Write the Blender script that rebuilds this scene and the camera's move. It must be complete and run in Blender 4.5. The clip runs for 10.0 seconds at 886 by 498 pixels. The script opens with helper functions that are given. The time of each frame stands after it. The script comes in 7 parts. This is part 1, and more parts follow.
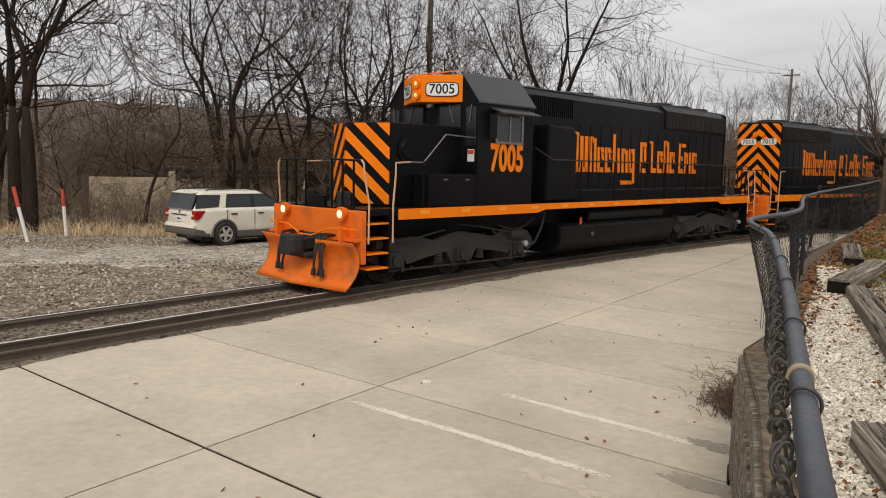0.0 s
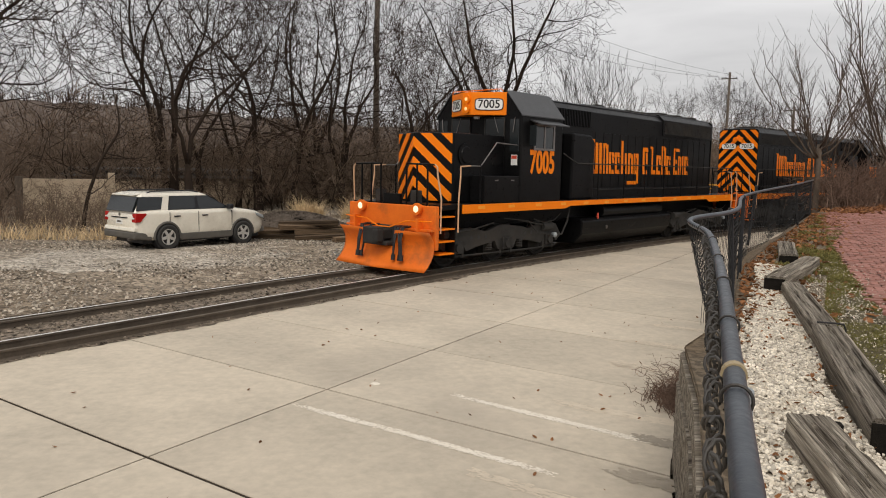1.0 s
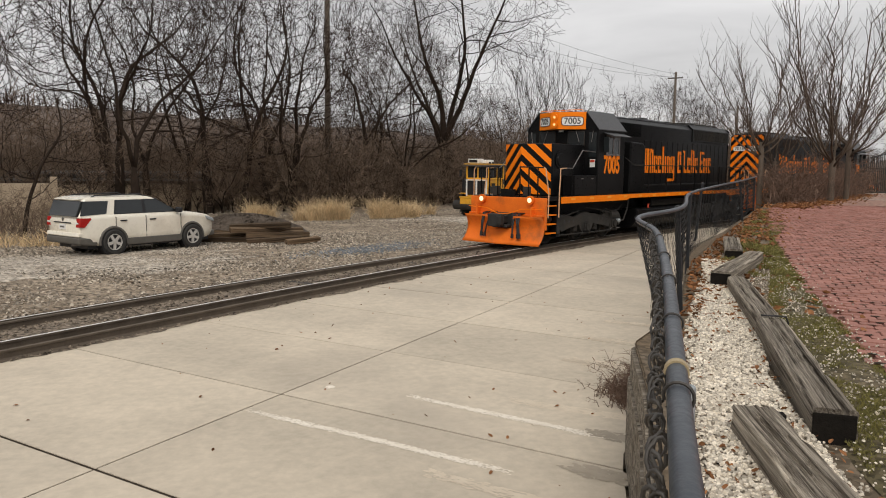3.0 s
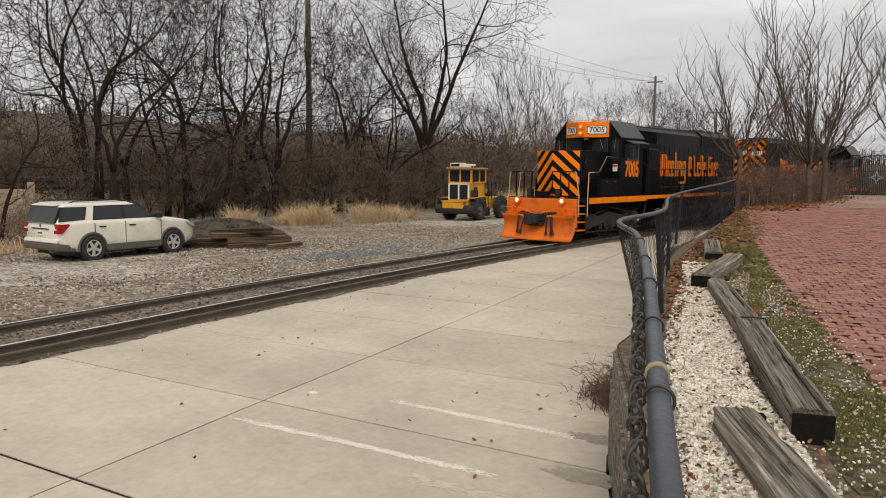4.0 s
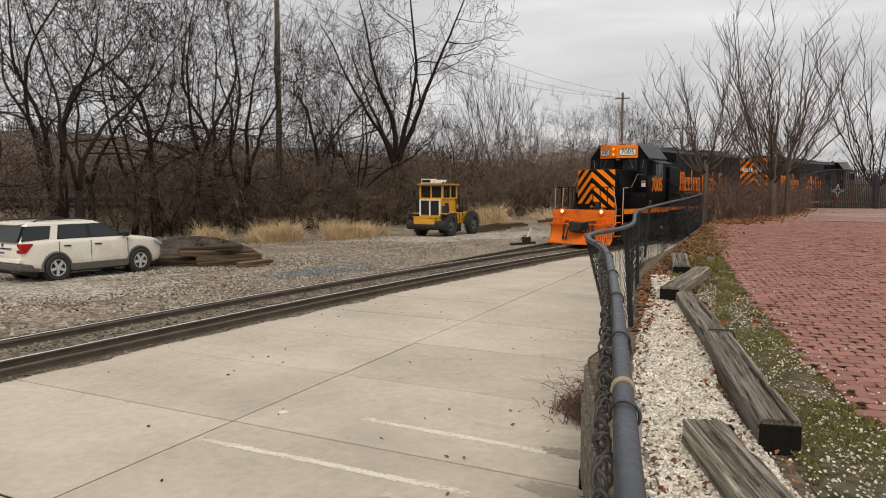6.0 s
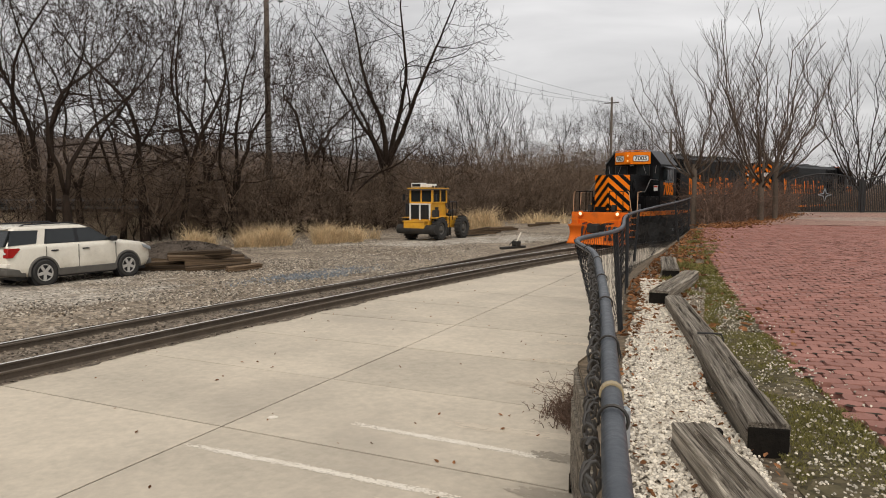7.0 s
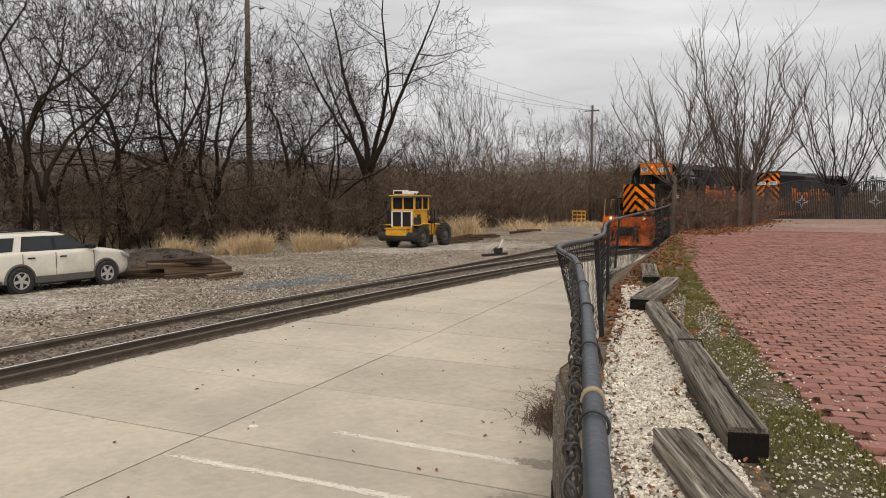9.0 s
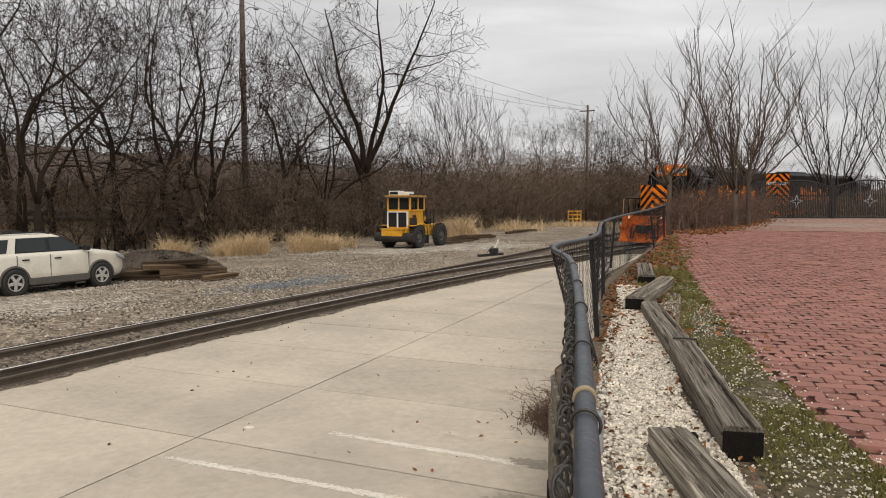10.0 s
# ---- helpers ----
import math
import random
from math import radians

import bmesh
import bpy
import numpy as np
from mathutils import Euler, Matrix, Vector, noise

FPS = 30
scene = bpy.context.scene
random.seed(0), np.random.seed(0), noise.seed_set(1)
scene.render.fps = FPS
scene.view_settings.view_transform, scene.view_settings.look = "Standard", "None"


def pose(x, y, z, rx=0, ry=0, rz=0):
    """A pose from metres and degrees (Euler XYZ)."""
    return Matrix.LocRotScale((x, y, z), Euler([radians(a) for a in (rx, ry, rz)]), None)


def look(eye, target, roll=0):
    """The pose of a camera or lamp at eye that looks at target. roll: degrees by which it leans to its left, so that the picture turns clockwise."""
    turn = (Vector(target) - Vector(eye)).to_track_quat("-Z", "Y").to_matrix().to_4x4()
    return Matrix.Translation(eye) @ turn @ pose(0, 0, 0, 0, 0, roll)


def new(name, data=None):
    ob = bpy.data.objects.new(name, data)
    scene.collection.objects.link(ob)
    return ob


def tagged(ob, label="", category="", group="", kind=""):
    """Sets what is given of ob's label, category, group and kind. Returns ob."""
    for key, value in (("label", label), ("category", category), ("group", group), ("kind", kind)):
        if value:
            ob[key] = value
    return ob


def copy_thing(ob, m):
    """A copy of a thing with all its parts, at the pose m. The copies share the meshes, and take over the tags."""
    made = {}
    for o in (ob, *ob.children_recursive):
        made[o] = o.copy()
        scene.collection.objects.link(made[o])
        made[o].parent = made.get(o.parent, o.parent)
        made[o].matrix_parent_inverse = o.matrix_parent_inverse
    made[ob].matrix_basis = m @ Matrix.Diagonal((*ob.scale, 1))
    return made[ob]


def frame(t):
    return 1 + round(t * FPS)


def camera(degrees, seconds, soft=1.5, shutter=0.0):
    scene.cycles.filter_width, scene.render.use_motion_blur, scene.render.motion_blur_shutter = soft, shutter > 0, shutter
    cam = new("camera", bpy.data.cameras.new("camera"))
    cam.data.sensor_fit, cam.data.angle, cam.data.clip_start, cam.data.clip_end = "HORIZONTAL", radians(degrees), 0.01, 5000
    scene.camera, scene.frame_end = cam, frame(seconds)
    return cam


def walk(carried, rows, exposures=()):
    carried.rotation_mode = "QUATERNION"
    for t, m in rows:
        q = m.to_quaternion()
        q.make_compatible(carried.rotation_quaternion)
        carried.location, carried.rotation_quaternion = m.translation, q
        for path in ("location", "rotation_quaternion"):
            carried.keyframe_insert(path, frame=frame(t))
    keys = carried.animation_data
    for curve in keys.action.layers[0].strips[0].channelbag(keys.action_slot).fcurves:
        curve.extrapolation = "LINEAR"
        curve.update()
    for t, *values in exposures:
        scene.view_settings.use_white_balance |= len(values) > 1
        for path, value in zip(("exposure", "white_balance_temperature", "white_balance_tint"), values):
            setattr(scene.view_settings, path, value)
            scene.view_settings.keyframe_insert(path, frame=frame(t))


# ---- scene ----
# ---------------------------------------------------------------- camera
PATH = [
    (0.0, 0.000, 0.000, 2.530, 0.000, -6.500, 1.200),
    (0.5, 0.020, 0.016, 2.533, -2.290, -6.424, 1.139),
    (1.0, 0.020, 0.011, 2.533, -4.003, -6.349, 1.119),
    (1.5, 0.028, 0.015, 2.536, -5.182, -6.346, 0.987),
    (2.0, 0.031, 0.014, 2.540, -6.073, -6.371, 0.826),
    (2.5, 0.035, 0.011, 2.541, -6.854, -6.351, 0.679),
    (4.0, 0.038, 0.005, 2.547, -8.937, -5.977, 0.348),
    (4.5, 0.043, 0.002, 2.548, -9.595, -5.650, 0.215),
    (5.0, 0.047, -0.003, 2.553, -10.160, -5.282, 0.068),
    (5.5, 0.050, 0.001, 2.551, -10.690, -4.952, -0.003),
    (7.0, 0.055, 0.005, 2.552, -11.929, -4.412, -0.021),
    (7.5, 0.060, 0.003, 2.554, -12.322, -4.199, -0.080),
    (8.0, 0.060, 0.007, 2.555, -12.747, -3.995, -0.091),
    (8.5, 0.066, 0.015, 2.548, -13.062, -3.863, -0.106),
    (9.0, 0.057, 0.006, 2.550, -13.340, -3.844, -0.049),
    (9.5, 0.061, 0.006, 2.549, -13.512, -3.849, -0.144),
    (10.0, 0.068, 0.008, 2.547, -13.653, -3.807, -0.220),
]
cam = camera(62.5, 10.0, soft=1.0)


def held(x, y, z, yaw, pitch, roll):
    return pose(x, y, z, 90 + pitch, 0, yaw) @ pose(0, 0, 0, 0, 0, roll)


walk(cam, [(t, held(*row)) for t, *row in PATH], exposures=[(0.0, 0.0), (10.0, 0.0)])

# ---------------------------------------------------------------- sky and light
world = bpy.data.worlds.new("overcast")
scene.world = world
world.use_nodes = True
wn, wl = world.node_tree.nodes, world.node_tree.links
wn.clear()
w_out, w_bg = wn.new("ShaderNodeOutputWorld"), wn.new("ShaderNodeBackground")
w_sky = wn.new("ShaderNodeTexSky")
w_sky.sky_type, w_sky.sun_disc = "NISHITA", False
w_sky.sun_elevation, w_sky.sun_rotation = radians(38), radians(200)
w_sky.dust_density = 4.0
w_tex, w_map, w_noise, w_ramp, w_mix = (wn.new(k) for k in ("ShaderNodeTexCoord", "ShaderNodeMapping", "ShaderNodeTexNoise", "ShaderNodeValToRGB", "ShaderNodeMix"))
w_map.inputs["Scale"].default_value = (1.2, 1.2, 6.0)
w_noise.inputs["Scale"].default_value = 2.2
w_noise.inputs["Detail"].default_value = 7
w_noise.inputs["Distortion"].default_value = 0.4
w_ramp.color_ramp.elements[0].position, w_ramp.color_ramp.elements[0].color = 0.34, (5.95, 5.85, 5.85, 1)
w_ramp.color_ramp.elements[1].position, w_ramp.color_ramp.elements[1].color = 0.68, (8.55, 8.4, 8.35, 1)
w_mix.data_type = "RGBA"
w_mix.inputs["Factor"].default_value = 0.93
wl.new(w_tex.outputs["Generated"], w_map.inputs["Vector"])
wl.new(w_map.outputs["Vector"], w_noise.inputs["Vector"])
wl.new(w_noise.outputs["Fac"], w_ramp.inputs["Fac"])
wl.new(w_sky.outputs["Color"], w_mix.inputs[6])
wl.new(w_ramp.outputs["Color"], w_mix.inputs[7])
wl.new(w_mix.outputs[2], w_bg.inputs["Color"])
w_bg.inputs["Strength"].default_value = 0.102
wl.new(w_bg.outputs["Background"], w_out.inputs["Surface"])

sun_data = bpy.data.lights.new("sun", "SUN")
sun_data.energy, sun_data.angle, sun_data.color = 1.6, radians(35), (1.0, 0.93, 0.83)
sun = new("sun", sun_data)
sun.matrix_world = look((0, -20, 40), (8, 14, 0))


# ---------------------------------------------------------------- materials
def mat(name, a, b=None, rough=0.7, metal=0.0, scale=6.0, fine=60.0, bump=0.15, spread=0.5, stretch=(1, 1, 1), dirt=None, island=0.0, piece=0.0, coat=0.0, spec=0.5, speck=0.0, cell=14.0):
    """Two colours mixed by coarse and fine grain, a stain colour in patches, and fine relief."""
    m = bpy.data.materials.new(name)
    m.use_nodes = True
    n, l = m.node_tree.nodes, m.node_tree.links
    s = n["Principled BSDF"]
    s.inputs["Metallic"].default_value = metal
    s.inputs["Specular IOR Level"].default_value = spec
    if coat:
        s.inputs["Coat Weight"].default_value = coat
        s.inputs["Coat Roughness"].default_value = 0.12
    b = b or tuple(c * 0.7 for c in a)
    tc, mp = n.new("ShaderNodeTexCoord"), n.new("ShaderNodeMapping")
    mp.inputs["Scale"].default_value = stretch
    l.new(tc.outputs["Object"], mp.inputs["Vector"])

    def tex(sc, detail):
        t = n.new("ShaderNodeTexNoise")
        t.inputs["Scale"].default_value, t.inputs["Detail"].default_value, t.inputs["Roughness"].default_value = sc, detail, 0.62
        l.new(mp.outputs["Vector"], t.inputs["Vector"])
        return t.outputs["Fac"]

    def mixed(f, p, q):
        x = n.new("ShaderNodeMix")
        x.data_type = "RGBA"
        l.new(f, x.inputs["Factor"])
        for k, v in ((6, p), (7, q)):
            if isinstance(v, tuple):
                x.inputs[k].default_value = (*v, 1)
            else:
                l.new(v, x.inputs[k])
        return x.outputs[2]

    def span(f, lo, hi, to0=0.0, to1=1.0):
        r = n.new("ShaderNodeMapRange")
        r.inputs["From Min"].default_value, r.inputs["From Max"].default_value = lo, hi
        r.inputs["To Min"].default_value, r.inputs["To Max"].default_value = to0, to1
        l.new(f, r.inputs["Value"])
        return r.outputs["Result"]

    def plus(p, q, op="ADD"):
        x = n.new("ShaderNodeMath")
        x.operation = op
        l.new(p, x.inputs[0])
        if isinstance(q, float):
            x.inputs[1].default_value = q
        else:
            l.new(q, x.inputs[1])
        return x.outputs[0]

    big, small = tex(scale, 5), tex(fine, 4)
    f = plus(plus(big, 0.6, "MULTIPLY"), plus(small, 0.4, "MULTIPLY"))
    f = span(f, 0.5 - 0.25 * spread - 0.05, 0.5 + 0.25 * spread + 0.05)
    col = mixed(f, a, b)
    if dirt:
        col = mixed(span(tex(scale * 0.37, 6), 0.5, 0.68, 0.0, 0.85), col, dirt)
    if speck:
        v, h = n.new("ShaderNodeTexVoronoi"), n.new("ShaderNodeHueSaturation")
        v.inputs["Scale"].default_value, v.inputs["Randomness"].default_value = cell, 1.0
        l.new(mp.outputs["Vector"], v.inputs["Vector"])
        sp = n.new("ShaderNodeSeparateColor")
        l.new(v.outputs["Color"], sp.inputs["Color"])
        l.new(span(sp.outputs["Red"], 0, 1, 1 - speck, 1 + speck), h.inputs["Value"])
        l.new(col, h.inputs["Color"])
        col = h.outputs["Color"]
    for amount, node, socket in ((island, "ShaderNodeNewGeometry", "Random Per Island"), (piece, "ShaderNodeObjectInfo", "Random")):
        if amount:
            g, h = n.new(node), n.new("ShaderNodeHueSaturation")
            l.new(span(g.outputs[socket], 0, 1, 1 - amount, 1 + amount), h.inputs["Value"])
            l.new(col, h.inputs["Color"])
            col = h.outputs["Color"]
    l.new(col, s.inputs["Base Color"])
    l.new(span(small, 0.25, 0.75, max(rough - 0.12, 0.03), min(rough + 0.12, 1)), s.inputs["Roughness"])
    if bump:
        k = n.new("ShaderNodeBump")
        k.inputs["Strength"].default_value, k.inputs["Distance"].default_value = bump, 0.02
        l.new(f, k.inputs["Height"])
        l.new(k.outputs["Normal"], s.inputs["Normal"])
    return m


def glow(name, colour, strength):
    m = bpy.data.materials.new(name)
    m.use_nodes = True
    s = m.node_tree.nodes["Principled BSDF"]
    s.inputs["Base Color"].default_value = (*colour, 1)
    s.inputs["Emission Color"].default_value = (*colour, 1)
    s.inputs["Emission Strength"].default_value = strength
    return m


BLACK = mat("black_paint", (0.004, 0.004, 0.0045), (0.008, 0.008, 0.0085), rough=0.34, scale=1.2, fine=14, bump=0.02, dirt=(0.012, 0.0115, 0.011), spec=0.10)
# Greyer than the body's black; for roof panels, visors and hatches.
ROOFBLK = mat("grey_black_roof_paint", (0.030, 0.031, 0.034), (0.055, 0.056, 0.059), rough=0.42, scale=2, fine=22, bump=0.03)
ORANGE = mat("orange_paint", (0.96, 0.235, 0.006), (0.88, 0.205, 0.005), rough=0.42, scale=1.5, fine=18, bump=0.02, spec=0.15)
PLOWOR = mat("worn_orange_paint", (0.84, 0.185, 0.016), (0.70, 0.14, 0.014), rough=0.55, scale=2.5, fine=24, bump=0.05, dirt=(0.25, 0.085, 0.03), spec=0.2)
YELLOWTAPE = mat("yellow_reflector", (0.95, 0.36, 0.02), (0.9, 0.3, 0.02), rough=0.4, bump=0)
GRIME = mat("grimy_iron", (0.017, 0.016, 0.015), (0.046, 0.043, 0.040), rough=0.75, scale=3, fine=30, bump=0.2, dirt=(0.048, 0.040, 0.033), spec=0.3)
STEEL = mat("worn_steel", (0.30, 0.29, 0.28), (0.18, 0.16, 0.15), rough=0.35, metal=0.9, bump=0.05)
# Nearly unmetallic and pale: the rail head's shine is put in the colour.
RAILSHINE = mat("polished_rail_shine", (0.82, 0.80, 0.77), (0.66, 0.63, 0.59), rough=0.3, metal=0.1, scale=1, fine=20, bump=0.02)
RAILRUST = mat("rusty_rail", (0.062, 0.047, 0.034), (0.135, 0.105, 0.078), rough=0.85, scale=3, fine=40, bump=0.2)
WHITE = mat("white_panel", (0.82, 0.82, 0.80), (0.74, 0.74, 0.72), rough=0.4, bump=0)
TEXTBLK = mat("sign_black", (0.01, 0.01, 0.012), rough=0.5, bump=0)
GLASSDK = mat("dark_window", (0.015, 0.018, 0.02), (0.02, 0.024, 0.026), rough=0.08, bump=0)
LAMPON = glow("lit_lens", (1.0, 0.80, 0.50), 0.8)
LAMPAMB = glow("lit_headlight", (1.0, 0.55, 0.22), 0.6)
CONCRETE = mat("concrete", (0.628, 0.546, 0.433), (0.42, 0.370, 0.296), rough=0.85, scale=0.5, fine=9, bump=0.10, spread=0.5, dirt=(0.37, 0.325, 0.265), piece=0.06, spec=0.3)
# Dirt of the slab joints; also the painted dark of the paver pits.
JOINT = mat("joint_dirt", (0.055, 0.043, 0.032), rough=0.95, scale=8, spec=0.1)
WASH = mat("pale_wash", (0.66, 0.575, 0.455), (0.55, 0.475, 0.375), rough=0.85, scale=1.5, fine=8, bump=0.05, spec=0.3)
CHALK = mat("worn_white_line", (0.86, 0.80, 0.70), (0.72, 0.65, 0.54), rough=0.9, scale=3, fine=25)
DAMP = mat("damp_stain", (0.27, 0.23, 0.175), (0.38, 0.33, 0.26), rough=0.7, scale=2, fine=20)
GROUND = mat("gravel_yard", (0.38, 0.315, 0.24), (0.125, 0.097, 0.07), rough=0.95, scale=0.45, fine=8, bump=0.9, spread=0.55, dirt=(0.15, 0.112, 0.076), spec=0.2, speck=0.62, cell=13)
BALLAST = mat("ballast", (0.24, 0.197, 0.153), (0.088, 0.070, 0.053), rough=0.95, scale=2.5, fine=14, bump=0.9, spread=0.6, island=0.4, spec=0.2, speck=0.6, cell=17)
PALEGRAVEL = mat("pale_gravel", (0.52, 0.47, 0.40), (0.20, 0.17, 0.135), rough=0.95, scale=1.3, fine=9, bump=0.9, spread=0.55, dirt=(0.20, 0.16, 0.115), island=0.35, spec=0.2, speck=0.55, cell=13)
BLUESTONE = mat("blue_grey_gravel", (0.24, 0.26, 0.28), (0.13, 0.145, 0.16), rough=0.9, scale=3, fine=14, island=0.35, spec=0.2)
WHITESTONE = mat("white_stone_chips", (0.74, 0.68, 0.58), (0.45, 0.395, 0.315), rough=0.9, scale=5, fine=40, bump=0.2, island=0.42)
STONEBED = mat("stone_chip_bed", (0.42, 0.37, 0.30), (0.13, 0.105, 0.078), rough=0.95, scale=4, fine=28, bump=0.9, spread=0.5, spec=0.2, speck=0.6, cell=38)
SOIL = mat("bank_soil", (0.22, 0.175, 0.125), (0.085, 0.066, 0.045), rough=0.95, scale=1.0, fine=12, bump=0.8, spread=0.6, dirt=(0.15, 0.108, 0.068), spec=0.2, speck=0.4, cell=20)
GREENBLADE = mat("green_blades", (0.110, 0.102, 0.036), (0.225, 0.20, 0.062), rough=0.9, bump=0, island=0.4, spec=0.2)
APRON = mat("dusty_dirt", (0.37, 0.235, 0.185), (0.24, 0.135, 0.105), rough=0.95, scale=0.35, fine=6, bump=0.4, spread=0.5, dirt=(0.36, 0.31, 0.26), spec=0.2, speck=0.35, cell=9)
MOSS = mat("mossy_grass", (0.060, 0.056, 0.026), (0.115, 0.090, 0.055), rough=0.95, scale=1.6, fine=16, bump=0.6, spread=0.6, dirt=(0.185, 0.145, 0.10), spec=0.2, speck=0.5, cell=24)
WORNWHITE = mat("worn_orange_rail", (0.66, 0.40, 0.24), (0.50, 0.30, 0.17), rough=0.6, scale=6, fine=30, bump=0.05)
HEAP = mat("heap_soil", (0.125, 0.10, 0.08), (0.035, 0.028, 0.022), rough=0.95, scale=3, fine=14, bump=0.9, spread=0.6, island=0.5, spec=0.2)
YARDSTONE = mat("yard_stone", (0.50, 0.44, 0.36), (0.17, 0.138, 0.105), rough=0.95, scale=3, fine=20, island=0.65)
BRICK = mat("red_paver", (0.350, 0.163, 0.128), (0.262, 0.116, 0.090), rough=0.9, scale=1.2, fine=35, bump=0.25, spread=0.9, dirt=(0.30, 0.135, 0.105), island=0.16)
BRICKBED = mat("paver_joint_sand", (0.075, 0.040, 0.030), (0.040, 0.024, 0.018), rough=0.95, scale=2, fine=12, spread=0.6, spec=0.2)
TIMBER = mat("weathered_timber", (0.54, 0.475, 0.385), (0.060, 0.046, 0.034), rough=0.92, scale=2.6, fine=13, bump=1.0, spread=0.22, dirt=(0.17, 0.138, 0.10), stretch=(0.16, 6.0, 6.0), piece=0.2, spec=0.2)
TIMBEREND = mat("tarred_end_grain", (0.009, 0.008, 0.007), (0.020, 0.017, 0.014), spec=0.08, rough=0.9, scale=8, fine=50, bump=0.4)
FENCEBLK = mat("black_vinyl_pipe", (0.022, 0.028, 0.036), (0.060, 0.070, 0.083), rough=0.42, scale=4, fine=40, bump=0.08)
OLDTIE = mat("old_tie_wood", (0.17, 0.115, 0.07), (0.018, 0.013, 0.009), rough=0.95, scale=3.0, fine=16, bump=0.9, spread=0.3, stretch=(0.12, 5.0, 5.0), piece=0.55, spec=0.2)
POSTBLK = mat("black_post_coating", (0.010, 0.011, 0.013), (0.025, 0.027, 0.03), rough=0.5, scale=4, fine=40, bump=0.05, spec=0.3)
MESHBLK = mat("black_mesh_wire", (0.010, 0.010, 0.011), (0.022, 0.021, 0.02), rough=0.6, bump=0, spec=0.25)
WIRE = mat("fence_wire", (0.020, 0.019, 0.018), (0.060, 0.052, 0.044), rough=0.55, scale=10, fine=60, bump=0.1)
BAND = mat("tan_tie_band", (0.42, 0.33, 0.19), rough=0.6)
GALV = mat("galvanized", (0.42, 0.45, 0.47), (0.3, 0.33, 0.35), rough=0.5, metal=0.4)
BARK = mat("bark", (0.015, 0.0105, 0.008), (0.048, 0.034, 0.025), rough=0.95, scale=4, fine=30, bump=0.5, stretch=(1, 1, 0.25), spec=0.12)
TWIG = mat("twigs", (0.020, 0.0120, 0.0085), (0.044, 0.028, 0.019), rough=0.9, scale=2, fine=10, bump=0, spec=0.12)
PALEBARK = mat("pale_bark", (0.075, 0.058, 0.045), (0.145, 0.115, 0.09), rough=0.9, scale=4, fine=30, bump=0.3, stretch=(1, 1, 0.3), spec=0.12)
SHOOT = mat("brown_shoots", (0.050, 0.036, 0.028), (0.090, 0.066, 0.050), rough=0.9, scale=1, fine=8, bump=0, island=0.3, spec=0.12)
BRUSH = mat("brush_stems", (0.112, 0.078, 0.056), (0.215, 0.160, 0.118), rough=0.95, scale=1, fine=8, bump=0, island=0.4, spec=0.12)
REDBRUSH = mat("red_brown_brush", (0.115, 0.074, 0.055), (0.19, 0.128, 0.096), rough=0.95, scale=1, fine=8, bump=0, island=0.4, spec=0.12)
STRAW = mat("dry_grass", (0.74, 0.57, 0.35), (0.46, 0.34, 0.20), rough=0.9, scale=1, fine=8, bump=0, island=0.35, spec=0.12)
LEAF = mat("dead_leaves", (0.30, 0.135, 0.055), (0.16, 0.078, 0.040), rough=0.85, scale=2, fine=14, bump=0, island=0.5, spec=0.12)
HILL = mat("wooded_hill", (0.160, 0.126, 0.104), (0.080, 0.061, 0.050), rough=1.0, scale=0.12, fine=1.6, bump=0.0, spread=0.8, spec=0.12)
POLEWOOD = mat("pole_wood", (0.085, 0.068, 0.055), (0.14, 0.115, 0.094), rough=0.9, scale=2, fine=20, bump=0.3, stretch=(1, 1, 0.15), spec=0.12)
CARWHITE = mat("white_car_paint", (0.82, 0.775, 0.67), (0.75, 0.70, 0.59), rough=0.3, scale=1.2, fine=10, bump=0, dirt=(0.56, 0.51, 0.42), coat=0.6)
CARTRIM = mat("car_grey_plastic", (0.075, 0.07, 0.062), (0.12, 0.11, 0.095), rough=0.6, scale=4, fine=30, bump=0.05)
RUBBER = mat("tyre_rubber", (0.018, 0.018, 0.018), (0.04, 0.037, 0.033), rough=0.85, scale=5, fine=30, bump=0.1)
ALLOY = mat("alloy_wheel", (0.62, 0.60, 0.57), (0.5, 0.48, 0.45), rough=0.4, metal=0.3, bump=0)
REDLENS = mat("red_lens", (0.45, 0.015, 0.012), (0.3, 0.01, 0.01), rough=0.15, bump=0)
YELLOW = mat("yellow_machine_paint", (0.80, 0.42, 0.030), (0.62, 0.30, 0.022), rough=0.5, scale=2, fine=20, bump=0.05, dirt=(0.32, 0.17, 0.04))
REDPAINT = mat("red_marker", (0.62, 0.07, 0.03), (0.5, 0.06, 0.03), rough=0.6)
TAN = mat("tan_block", (0.62, 0.50, 0.36), (0.46, 0.36, 0.25), rough=0.9, scale=1.2, fine=20, bump=0.15, dirt=(0.24, 0.19, 0.125))
GREYROOF = mat("grey_roof", (0.16, 0.155, 0.15), (0.10, 0.096, 0.09), rough=0.85, scale=2)
IRON = mat("black_iron", (0.010, 0.010, 0.011), (0.022, 0.021, 0.021), rough=0.6, scale=3, fine=30)


